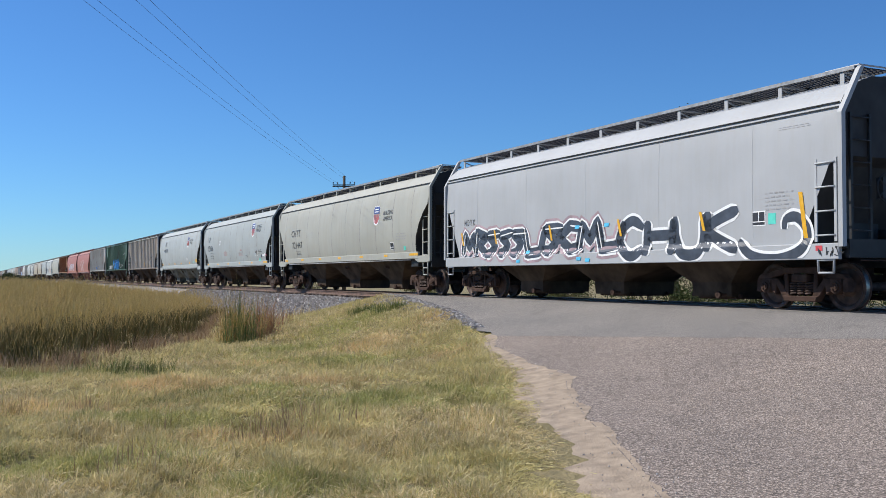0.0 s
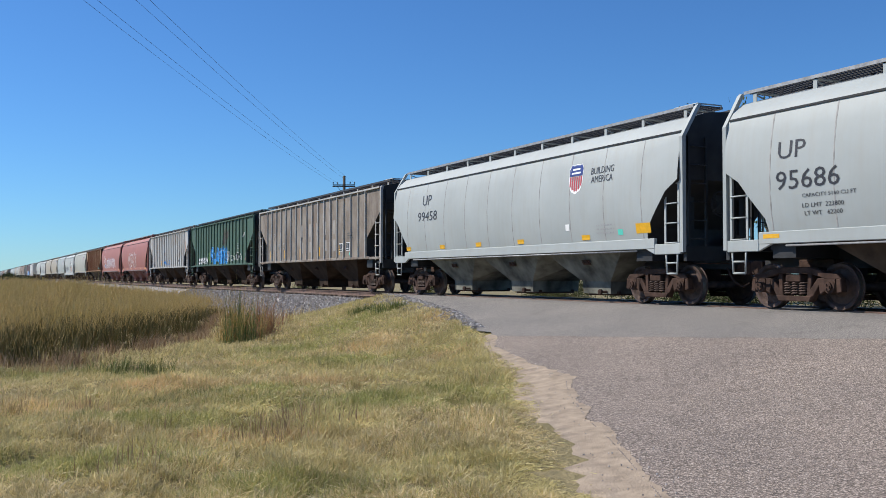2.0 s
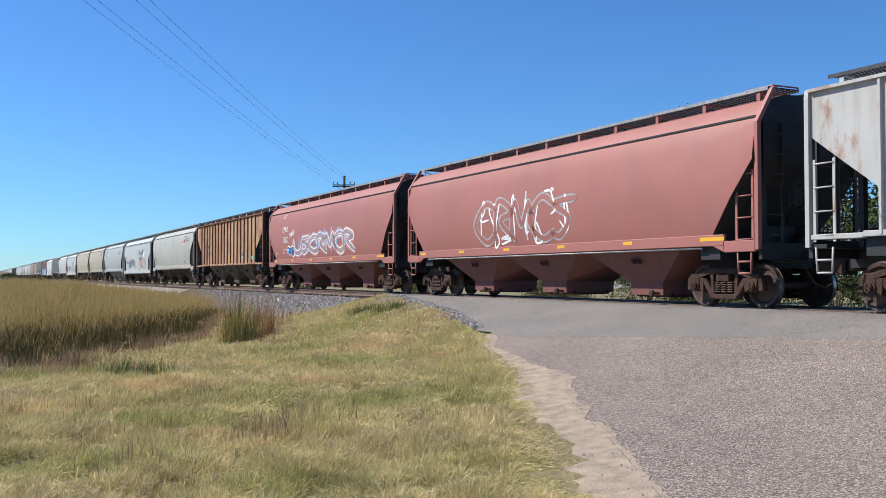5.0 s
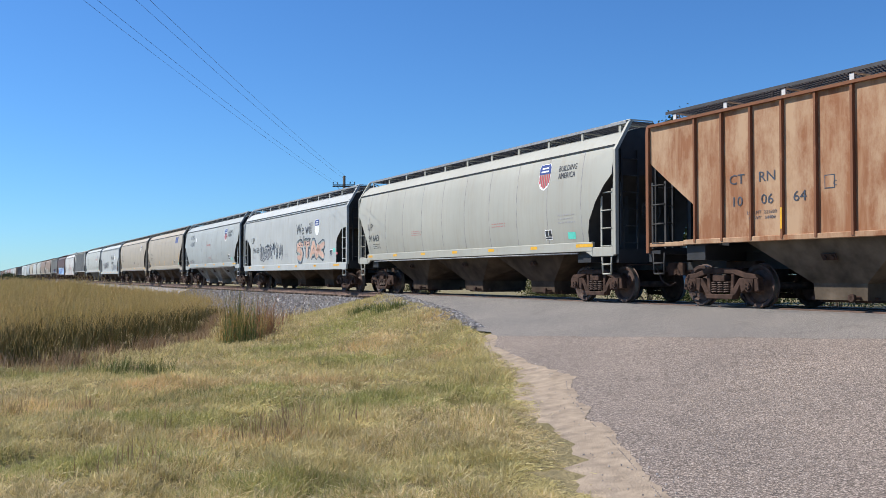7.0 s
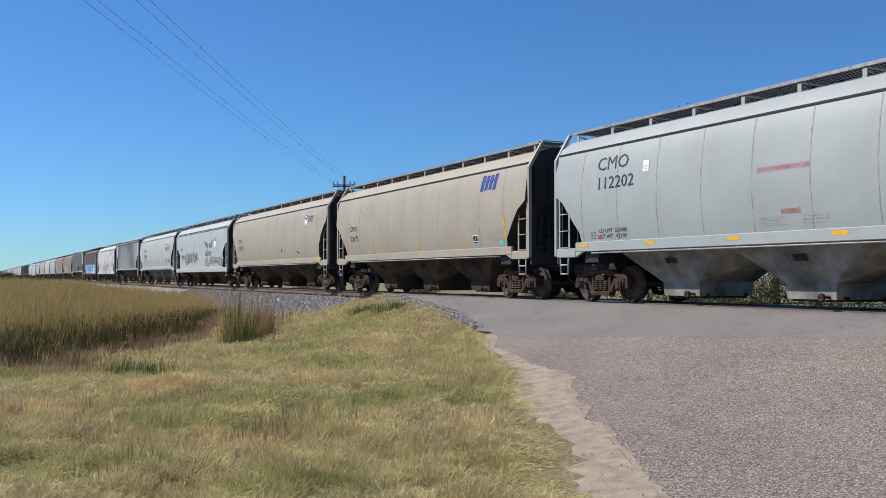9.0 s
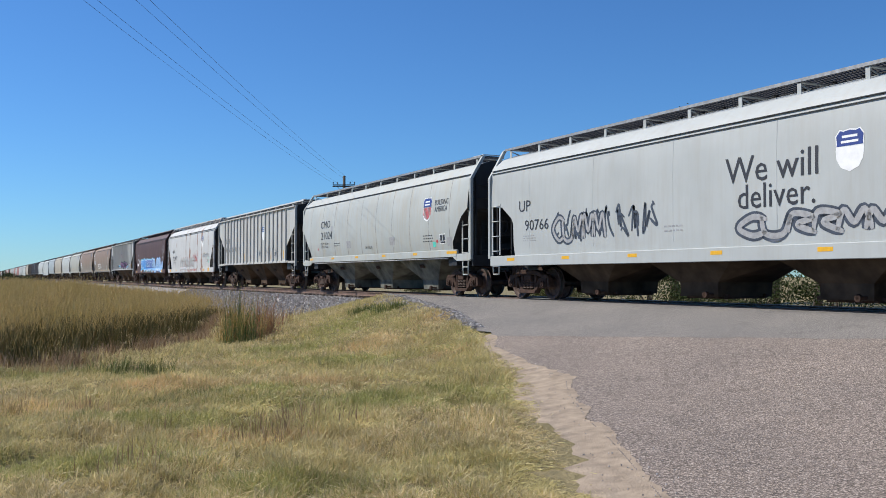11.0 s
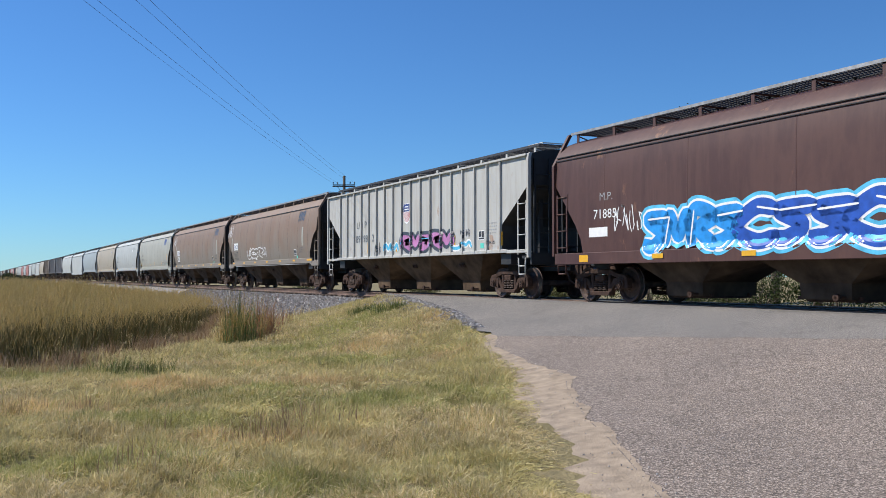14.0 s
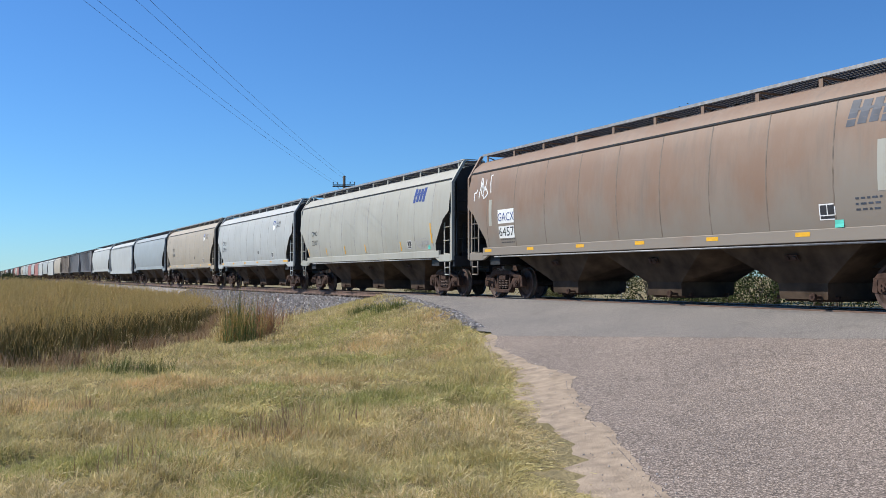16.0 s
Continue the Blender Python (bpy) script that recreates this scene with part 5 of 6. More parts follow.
        if i == 23:
            s.box(-5.95, 1.98, 0.9, 0.36, M_WHITE, name="number_panel", out=0.008)
        s.text("6437" if i == 22 else "6457", -5.95, 1.98, 0.27, M_INK)
        s.bars(-5.9, 1.72, 0.8, 0.18, 2, M_INK)
        if i == 22:
            s.scrawl(-3.2, 0.2, 1.6, 2.3, 7, M_WHITE, 91, 0.06)
            s.piece(-3.2, 0.6, 1.62, 2.25, 4, P_TAN, M_WHITE, 92, 0.22)
        s.scrawl(-8.0, -6.9, 3.0, 3.8, 5, M_WHITE, 93, 0.045)
        s.panel(5.95, 1.85, 0.30)
        s.box(6.2, 1.62, 0.2, 0.14, M_MINT)
        s.bars(6.9, 1.95, 0.6, 0.3, 3, M_SLATE)
        s.box(7.2, 2.6, 0.22, 0.9, P_CREAM, name="primer_patch")
        s.box(-6.9, 2.6, 0.18, 0.8, P_CREAM, name="primer_patch")
        s.sill_tape(7)

# ---- the train ----
P_CREAM = paint("cream_car_paint", (0.385, 0.385, 0.335))
P_GREY = paint("pale_grey_car_paint", (0.362, 0.392, 0.382), amount=0.2)
P_WHITE = paint("off_white_car_paint", (0.435, 0.458, 0.445), amount=0.25)
P_PALE = paint("pale_greenish_car_paint", (0.388, 0.418, 0.408), amount=0.2)
P_COOL = paint("cool_white_car_paint", (0.405, 0.418, 0.427), amount=0.18)
P_BEIGE = paint("beige_car_paint", (0.387, 0.339, 0.264), amount=0.3)
P_TAN = paint("faded_tan_brown_paint", (0.245, 0.170, 0.120), (0.155, 0.12, 0.095), 0.85, blotch=(0.22, 0.138, 0.090), foot=(0.235, 0.208, 0.172))
P_BROWN = paint("weathered_brown_grey_paint", (0.175, 0.138, 0.108), (0.10, 0.062, 0.045), 0.9, 0.45, 0.75, blotch=(0.28, 0.245, 0.205))
P_GREEN = paint("faded_green_car_paint", (0.054, 0.112, 0.072), (0.05, 0.058, 0.042), 0.6, 0.0, 0.6)
P_RUSTW = paint("rust_streaked_white_paint", (0.440, 0.440, 0.418), (0.25, 0.16, 0.10), 0.5, 0.5, 0.65)
P_RED = paint("dull_red_car_paint", (0.36, 0.13, 0.105), (0.25, 0.15, 0.12), 0.5, 0.0, 0.6)
P_REDBAY = paint("dark_streaked_red_hopper_paint", (0.20, 0.075, 0.062), (0.08, 0.05, 0.04), 0.7, 0.0, 0.8)
P_MAROON = paint("dark_maroon_car_paint", (0.060, 0.020, 0.017), (0.115, 0.055, 0.04), 0.75, 0.25, 0.6, blotch=(0.085, 0.034, 0.026))
P_ORANGE = paint("rusted_orange_car_paint", (0.265, 0.105, 0.04), (0.44, 0.29, 0.17), 0.9, 0.15, 0.75, blotch=(0.45, 0.30, 0.18))
# Rusted trim, darkened to carry the shade on the ribs' far flanks.
P_RUSTSHADE = paint("shaded_rusted_rib_paint", (0.20, 0.075, 0.03), (0.12, 0.05, 0.03), 0.6, 0.2, 0.8)
P_RIBGR = paint("grimy_white_ribbed_paint", (0.50, 0.50, 0.47), (0.28, 0.22, 0.16), 0.55, 0.12, 0.6)
P_PALERIB = paint("pale_rib_paint", (0.45, 0.44, 0.41), amount=0.3, rust=0.15)
P_RUN = paint("white_paint_with_rust_runs", (0.55, 0.555, 0.54), (0.35, 0.28, 0.2), 0.3, 0.05, 0.6, runs=((4.5, 0.55), (0.3, 0.5), (2.9, 0.22), (-1.2, 0.2), (6.6, 0.12)))
P_STAIN = paint("off_white_paint_with_ochre_stains", (0.425, 0.452, 0.432), (0.42, 0.33, 0.20), 0.5)
P_DARK = paint("dark_grey_car_paint", (0.16, 0.16, 0.17), amount=0.3)
P_BLUEGR = paint("blue_grey_car_paint", (0.308, 0.352, 0.370), amount=0.2)

COUPLINGS = (-29.43, -49.23, -67.53, -85.22, -104.52, -123.35, -142.2, -160.99, -179.46, -198.39, -217.31, -235.99, -253.78, -271.35, -290.23, -308.76,
             -327.49, -345.43, -363.6, -382.15, -400.93, -419.66, -438.5, -456.12, -473.89, -492.57, -511.24, -529.97, -549.86, -567.6)
KINDS = [
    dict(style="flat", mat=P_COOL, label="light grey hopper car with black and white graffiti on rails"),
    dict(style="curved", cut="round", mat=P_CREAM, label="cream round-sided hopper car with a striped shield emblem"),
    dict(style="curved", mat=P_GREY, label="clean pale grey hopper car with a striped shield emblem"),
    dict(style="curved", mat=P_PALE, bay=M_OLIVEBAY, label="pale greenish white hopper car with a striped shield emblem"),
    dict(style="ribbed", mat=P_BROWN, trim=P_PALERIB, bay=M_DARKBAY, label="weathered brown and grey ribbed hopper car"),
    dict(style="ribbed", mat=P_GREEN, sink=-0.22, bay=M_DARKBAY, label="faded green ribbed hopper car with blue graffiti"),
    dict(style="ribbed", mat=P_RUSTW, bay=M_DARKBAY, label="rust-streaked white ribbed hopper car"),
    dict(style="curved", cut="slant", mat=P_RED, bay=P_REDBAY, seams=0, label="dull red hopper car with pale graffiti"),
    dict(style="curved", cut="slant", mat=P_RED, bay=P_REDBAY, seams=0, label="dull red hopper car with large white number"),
    dict(style="ribbed", mat=P_ORANGE, trim=P_RUSTSHADE, sink=-0.18, bay=M_DUSTBAY, edge=M_GRATE, bracket=M_LIGHT, steps=M_SHADEGRIME, label="rusted orange ribbed hopper car with dark lettering"),
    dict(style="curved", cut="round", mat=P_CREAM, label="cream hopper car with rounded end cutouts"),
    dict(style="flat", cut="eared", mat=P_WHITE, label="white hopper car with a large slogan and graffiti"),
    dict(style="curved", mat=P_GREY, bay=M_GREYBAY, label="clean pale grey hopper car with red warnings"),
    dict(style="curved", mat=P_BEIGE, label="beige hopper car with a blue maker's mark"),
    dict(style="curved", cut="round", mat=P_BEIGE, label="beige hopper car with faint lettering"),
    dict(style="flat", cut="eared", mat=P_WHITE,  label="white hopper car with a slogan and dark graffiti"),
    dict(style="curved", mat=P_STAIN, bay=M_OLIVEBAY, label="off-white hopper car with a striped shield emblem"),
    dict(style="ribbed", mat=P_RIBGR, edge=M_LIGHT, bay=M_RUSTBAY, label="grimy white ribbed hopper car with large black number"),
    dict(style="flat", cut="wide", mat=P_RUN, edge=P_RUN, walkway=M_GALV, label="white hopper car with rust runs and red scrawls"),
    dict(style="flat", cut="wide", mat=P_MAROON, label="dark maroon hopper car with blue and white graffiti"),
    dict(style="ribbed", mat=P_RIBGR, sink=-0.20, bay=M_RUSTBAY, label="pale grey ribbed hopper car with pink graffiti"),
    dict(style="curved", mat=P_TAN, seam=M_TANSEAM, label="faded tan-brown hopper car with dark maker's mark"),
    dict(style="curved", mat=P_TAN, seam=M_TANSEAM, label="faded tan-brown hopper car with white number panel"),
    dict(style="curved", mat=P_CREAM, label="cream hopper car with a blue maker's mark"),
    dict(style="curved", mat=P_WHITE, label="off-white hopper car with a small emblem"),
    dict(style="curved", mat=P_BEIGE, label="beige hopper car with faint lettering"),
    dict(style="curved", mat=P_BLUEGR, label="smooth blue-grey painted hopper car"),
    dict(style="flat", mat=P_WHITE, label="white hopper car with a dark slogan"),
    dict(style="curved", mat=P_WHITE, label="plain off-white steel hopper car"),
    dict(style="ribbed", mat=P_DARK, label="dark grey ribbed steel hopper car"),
]
FAR = [("ribbed", P_DARK, "dark grey ribbed steel hopper car"), ("ribbed", P_BROWN, "weathered brown ribbed hopper car"), ("flat", P_WHITE, "plain off-white steel hopper car"), ("curved", P_CREAM, "plain cream steel hopper car"),
       ("curved", P_BEIGE, "plain beige steel hopper car"), ("curved", P_GREY, "plain pale grey hopper car"), ("flat", P_RED, "plain dull red hopper car")]
train = []
ends = [-11.75, *COUPLINGS]
while len(ends) < 64:
    ends.append(ends[-1] - 18.5)
order = random.Random(5)
for i in range(len(ends) - 1):
    a, b = ends[i], ends[i + 1]
    mid, L = (a + b) / 2, round((a - b - 1.45) * 4) / 4
    if i < len(KINDS):
        car = hopper(L=L, near=i < 26, **KINDS[i])
        mark(i + 1, car, KINDS[i]["style"], L)
    else:
        st, mt, lb = FAR[i - len(KINDS)] if i - len(KINDS) < 2 else order.choice(FAR)
        car = hopper(st, L, mt, lb, near=False)
    train.append((car, mid))

# ---- vegetation ----
def blade_material(name, tones, patch_scale=0.5, patch=None, trans=0.0, rough=0.75):
    """Leaf tones that differ blade by blade and drift over the ground."""
    m, t, b = nodes_of(name)
    g = t.nodes.new("ShaderNodeNewGeometry")
    n = len(tones)
    c = ramp(t, [(i / (n - 1), tones[i]) for i in range(n)], g.outputs["Random Per Island"])
    if patch:
        f = ramp(t, [(0.42, (0, 0, 0)), (0.62, (0.75, 0.75, 0.75))], noise_fac(t, patch_scale, 4))
        c = mix(t, f, c, patch)
        c = mix(t, 1.0, c, ramp(t, [(0.32, (0.70, 0.69, 0.66)), (0.68, (1.16, 1.15, 1.14))], noise_fac(t, 0.9, 5, (1.0, 1.6, 0.3), 0.65)), "MULTIPLY")
    t.links.new(c, b.inputs["Base Color"])
    b.inputs["Roughness"].default_value = rough
    b.inputs["Specular IOR Level"].default_value = 0.2
    if trans:
        thin = t.nodes.new("ShaderNodeBsdfTranslucent")
        both = t.nodes.new("ShaderNodeMixShader")
        both.inputs[0].default_value = trans
        t.links.new(c, thin.inputs["Color"])
        t.links.new(b.outputs[0], both.inputs[1])
        t.links.new(thin.outputs[0], both.inputs[2])
        t.links.new(both.outputs[0], t.nodes["Material Output"].inputs["Surface"])
    return m


M_FRESH = blade_material("fresh_lawn_blades", [(0.26, 0.27, 0.09), (0.52, 0.49, 0.19), (0.38, 0.37, 0.13), (0.74, 0.64, 0.32)], 0.6, (0.40, 0.41, 0.15), 0.3)
M_LAWN = blade_material("dry_lawn_blades", [(0.36, 0.30, 0.13), (0.76, 0.62, 0.34), (0.52, 0.44, 0.20), (0.94, 0.80, 0.52), (0.60, 0.49, 0.25)], 0.5, (0.60, 0.53, 0.24), 0.3)
M_GOLD = blade_material("golden_dry_blades", [(0.50, 0.37, 0.16), (0.80, 0.62, 0.32), (0.62, 0.47, 0.21), (0.94, 0.76, 0.46)], 0.7, (0.70, 0.52, 0.29), 0.3)
M_STRAW = blade_material("straw_stalks", [(0.52, 0.40, 0.19), (0.70, 0.56, 0.30), (0.42, 0.31, 0.15)])
M_REED = blade_material("reed_leaves", [(0.050, 0.056, 0.017), (0.14, 0.125, 0.038), (0.22, 0.155, 0.062), (0.085, 0.090, 0.026), (0.29, 0.21, 0.085)], 0.3)
M_PLUME = blade_material("tan_reed_plumes", [(0.56, 0.40, 0.165), (0.68, 0.50, 0.22), (0.44, 0.305, 0.125), (0.62, 0.455, 0.185)], 0.4, (0.44, 0.35, 0.12), 0.2)
M_FOOT = blade_material("brown_withered_stalks", [(0.34, 0.22, 0.13), (0.46, 0.32, 0.18), (0.26, 0.17, 0.10), (0.58, 0.44, 0.27)])
M_CATTAIL = blade_material("green_rush_leaves", [(0.09, 0.14, 0.04), (0.19, 0.22, 0.065), (0.36, 0.32, 0.13)])
M_DEADRED = blade_material("reddish_dead_weeds", [(0.36, 0.18, 0.10), (0.48, 0.27, 0.15), (0.44, 0.33, 0.18)])
M_LEAF = blade_material("olive_tree_leaves", [(0.03, 0.048, 0.014), (0.05, 0.07, 0.02), (0.07, 0.085, 0.028)])
M_BUSH = blade_material("yellowish_bush_leaves", [(0.07, 0.09, 0.027), (0.11, 0.12, 0.035), (0.14, 0.13, 0.05)])
M_BARK = plain("grey_brown_bark", (0.14, 0.11, 0.085), 0.9, 0, 10, 0.4, 0.6)

RNG = np.random.default_rng(11)


def blades(name, mat, x, y, z, h, w, lean, label, kind="stuff", bend=0.5, parent=None, category=""):
    """Many upright tapered blades, each of three triangles, as one mesh."""
    n = len(x)
    a = RNG.uniform(0, 2 * np.pi, n)
    la = RNG.uniform(0, 2 * np.pi, n)
    dx, dy = np.cos(a) * w / 2, np.sin(a) * w / 2
    lx, ly = np.cos(la) * lean * h, np.sin(la) * lean * h
    base = np.stack([x, y, z], -1)
    side = np.stack([dx, dy, 0 * dx], -1)
    mid = base + np.stack([lx * 0.35, ly * 0.35, h * 0.55], -1)
    tip = base + np.stack([lx, ly, h * (1 - bend * lean * lean)], -1)
    v = np.stack([base - side, base + side, mid + side * 0.75, mid - side * 0.75, tip], 1).reshape(-1, 3)
    k = np.arange(n)[:, None] * 5
    me = bpy.data.meshes.new(name)
    q = np.concatenate([k, k + 1, k + 2, k + 3], 1)
    tr = np.concatenate([k + 3, k + 2, k + 4], 1)
    me.vertices.add(len(v))
    me.vertices.foreach_set("co", v.reshape(-1))
    loops = np.concatenate([q.reshape(-1), tr.reshape(-1)])
    me.loops.add(len(loops))
    me.loops.foreach_set("vertex_index", loops.astype(np.int32))
    me.polygons.add(2 * n)
    me.polygons.foreach_set("loop_start", np.concatenate([np.arange(n) * 4, 4 * n + np.arange(n) * 3]).astype(np.int32))
    me.update(calc_edges=True)
    me.materials.append(mat)
    ob = new(name, me)
    if parent:
        ob.parent = parent
        return ob
    return tagged(ob, label, category, kind=kind)


def off_paving(x, y, gap=0.0):
    w = np.interp(x, VERGE_X, VERGE_W)
    return (y < edge_y(x) - w - gap) & (y < -1.6)


def strands(name, mat, x, y, z, h, w, reach, label, parts=2):
    """Fine bent strands as one mesh: each a point, a knee and a tip (two triangles), or one sliver."""
    n = len(x)
    la = RNG.uniform(0, 2 * np.pi, n)
    ax = np.stack([np.cos(la), np.sin(la), 0 * la], -1)
    side = np.stack([-np.sin(la), np.cos(la), 0 * la], -1) * (w / 2)[:, None]
    side[:, 2] = RNG.uniform(-0.5, 0.5, n) * w
    base = np.stack([x, y, z], -1)
    tip = base + ax * reach[:, None] + np.stack([0 * h, 0 * h, h * RNG.uniform(0.7, 1.1, n)], -1)
    if parts == 2:
        knee = base + ax * (reach * 0.36)[:, None] + np.stack([0 * h, 0 * h, h * 0.55], -1)
        v = np.stack([base, knee - side, knee + side, tip], 1)
        f = np.array(((0, 1, 2), (1, 3, 2)))
    else:
        v = np.stack([base - side, base + side, tip], 1)
        f = np.array(((0, 1, 2),))
    step = v.shape[1]
    loops = (np.arange(n)[:, None, None] * step + f[None]).reshape(-1)
    me = bpy.data.meshes.new(name)
    me.vertices.add(n * step)
    me.vertices.foreach_set("co", v.reshape(-1))
    me.loops.add(len(loops))
    me.loops.foreach_set("vertex_index", loops.astype(np.int32))
    me.polygons.add(len(loops) // 3)
    me.polygons.foreach_set("loop_start", (np.arange(len(loops) // 3) * 3).astype(np.int32))
    me.update(calc_edges=True)
    me.materials.append(mat)
    return tagged(new(name, me), label, kind="stuff")


def stand_of(x, y, spots):
    """Density of a sort of grass: soft oval stands (x, y, half length, half width) lying across the slope."""
    u, v = x * 0.90 - y * 0.44, x * 0.44 + y * 0.90
    total = 0 * x
    for cx, cy, a, b in spots:
        cu, cv = cx * 0.90 - cy * 0.44, cx * 0.44 + cy * 0.90
        total = np.maximum(total, np.exp(-((u - cu) / b) ** 2 - ((v - cv) / a) ** 2))
    return total


GREEN_SPOTS = ((-11.3, -11.3, 1.6, 0.9), (-13.0, -12.0, 1.0, 0.6), (-17.9, -9.4, 1.8, 1.2), (-27, -5.6, 1.6, 3.0), (-11.7, -9.7, 0.7, 1.6), (-8.6, -15.1, 0.9, 0.6), (-22.5, -8.8, 1.2, 2.2), (-10.6, -13.9, 0.8, 0.5), (-7.0, -13.6, 0.7, 0.5), (-17.2, -14.0, 2.0, 0.9))
GOLD_SPOTS = ((-12.2, -14.7, 1.6, 0.8), (-14.3, -13.2, 1.5, 0.9), (-18.2, -10.9, 1.6, 1.1), (-20.9, -7.9, 1.5, 1.6), (-22.6, -5.0, 0.8, 2.0), (-13.9, -11.0, 1.2, 0.7), (-9.2, -13.3, 0.9, 0.6), (-16.4, -7.6, 0.5, 0.9))


def lawn():
    n = 860000
    ang = RNG.uniform(-0.49, 0.30, n)
    dist = 4.2 * np.exp(RNG.uniform(0, 1, n) ** 0.9 * np.log(44 / 4.2))
    ax = np.array((-math.cos(radians(26)), math.sin(radians(26))))
    rt = np.array((math.sin(radians(26)), math.cos(radians(26))))
    x = EYE[0] + dist * (ax[0] + rt[0] * np.tan(ang))
    y = EYE[1] + dist * (ax[1] + rt[1] * np.tan(ang))
    clump = np.sin(x * 5.1 + 2 * np.sin(y * 3.7)) * np.sin(y * 6.3 + 2 * np.sin(x * 2.9)) + 0.6 * rough(x, y, 2.2)
    ok = off_paving(x, y, -0.10 + 0.16 * rough(x, y, 2.3) - np.abs(RNG.normal(0, 0.10, n))) & (RNG.uniform(-2.6, 0.5, n) < clump) & ((x > -37) | (y < -4))
    # sparser grass round the standing place
    m = 45000
    bx, by = RNG.uniform(-14, 4, m), RNG.uniform(-27, -12.5, m)
    keep = off_paving(bx, by, -0.2)
    x, y, clump = (np.concatenate([a[ok], b[keep]]) for a, b in ((x, bx), (y, by), (clump, 0.3 * rough(bx, by, 2))))
    dist = np.concatenate([dist[ok], np.full(keep.sum(), 12.0)])
    k = len(x)
    z = height(x, y) - 0.01
    verge = np.clip((edge_y(x) - np.interp(x, VERGE_X, VERGE_W) - y) / 0.5 + 0.35, 0.3, 1)
    h = RNG.uniform(0.035, 0.125, k) * (1 + 0.45 * clump + 0.4 * rough(x, y, 1.1)).clip(0.35, 2) * np.interp(dist, (4, 25), (0.95, 1.25)) * verge
    w = (0.0026 + 0.00046 * dist) * RNG.uniform(0.6, 1.3, k)
    reach = RNG.gamma(2.0, 0.031, k) * np.interp(dist, (4, 20), (1.0, 1.5))
    jitter = RNG.normal(0, 0.30, k)
    green = stand_of(x, y, GREEN_SPOTS) + 0.22 * rough(x * 0.6 + y, y * 1.3, 0.75) + 0.16 * rough(x, y, 2.4) + jitter > 0.50
    gold = (stand_of(x, y, GOLD_SPOTS) + 0.20 * rough(y, x, 0.9) + 0.14 * rough(x, y, 2.9) + RNG.normal(0, 0.28, k) > 0.58) & ~green
    for name, mat, pick, label in (("lawn_grass", M_LAWN, ~green & ~gold, "dry mown grass of straw and olive blades"), ("green_lawn_grass", M_FRESH, green, "greener bands of short mown grass"),
                                   ("golden_lawn_grass", M_GOLD, gold, "golden dry stands in the mown grass")):
        strands(name, mat, x[pick], y[pick], z[pick], h[pick], w[pick], reach[pick], label)


lawn()


def clumps(name, mat, centres, label, count, h0, h1, spread_r, w, lean=0.35, kind="stuff"):
    cx, cy = np.array(centres).T
    x = np.repeat(cx, count) + RNG.normal(0, spread_r, len(cx) * count)
    y = np.repeat(cy, count) + RNG.normal(0, spread_r, len(cx) * count)
    out = np.hypot(x - np.repeat(cx, count), y - np.repeat(cy, count)) / spread_r
    h = RNG.uniform(h0, h1, len(x)) * RNG.uniform(0.75, 1.1, len(x)) * np.clip(1.15 - 0.2 * out, 0.35, 1.1)
    return blades(name, mat, x, y, height(x, y) - 0.02, h, np.full(len(x), w), RNG.uniform(0.02, lean, len(x)), label, kind)


def scattered(n, x0, x1, y0, y1):
    p = RNG.uniform((x0, y0), (x1, y1), (n, 2))
    return p[off_paving(p[:, 0], p[:, 1], 0.15)]


def around(x, y, n, a, b, seed):
    """n places round a point, spread a across the view and b along it."""
    r = np.random.default_rng(seed)
    p, q = r.normal(0, a, n), r.normal(0, b, n)
    return [(x + 0.44 * u - 0.90 * v, y + 0.90 * u + 0.44 * v) for u, v in zip(p, q)]


clumps("grass_tufts", M_STRAW, scattered(260, -32, -5.5, -17, -4), "taller straw-coloured tufts in the mown grass", 26, 0.06, 0.20, 0.12, 0.005, 1.1)
clumps("green_tufts", M_CATTAIL, around(-12.7, -13.7, 9, 0.35, 0.12, 1) + around(-13.2, -13.0, 9, 0.4, 0.12, 2) + around(-18.5, -15.1, 12, 0.45, 0.25, 3) + around(-17.4, -9.6, 8, 0.6, 0.2, 5), "dark green grass tufts on the slope", 55, 0.06, 0.20, 0.14, 0.007, 0.9)
clumps("dead_weeds", M_FOOT, around(-9.3, -13.4, 11, 0.35, 0.22, 6) + around(-10.0, -12.5, 9, 0.35, 0.2, 7) + around(-12.2, -14.9, 9, 0.5, 0.10, 8) + around(-16.8, -13.6, 6, 0.4, 0.2, 9) + around(-7.9, -14.4, 5, 0.4, 0.2, 10), "dead brown weed stalks in the grass", 20, 0.14, 0.40, 0.15, 0.007, 0.45)
clumps("low_rush_tuft", M_CATTAIL, around(-16.9, -13.4, 18, 0.42, 0.35, 11), "green rush tufts on the grass slope", 40, 0.08, 0.52, 0.16, 0.011, 0.9)
clumps("pale_dead_tuft", M_STRAW, around(-18.3, -14.6, 7, 0.2, 0.15, 12), "bleached dead grass tuft near the reeds", 90, 0.10, 0.38, 0.16, 0.009, 0.9)
clumps("flattened_straw", M_STRAW, around(-10.3, -14.8, 9, 0.24, 0.06, 13), "flattened patch of pale dead grass", 150, 0.07, 0.15, 0.08, 0.007, 1.6)
clumps("verge_weeds", M_FOOT, [(-9.3, -10.2), (-8.2, -10.55), (-7.0, -11.15), (-6.5, -11.25), (-7.6, -10.6), (-10.4, -9.4), (-6.0, -11.1), (-8.9, -10.4)], "withered crab-grass on the dirt shoulder", 34, 0.02, 0.06, 0.10, 0.006, 2.2)


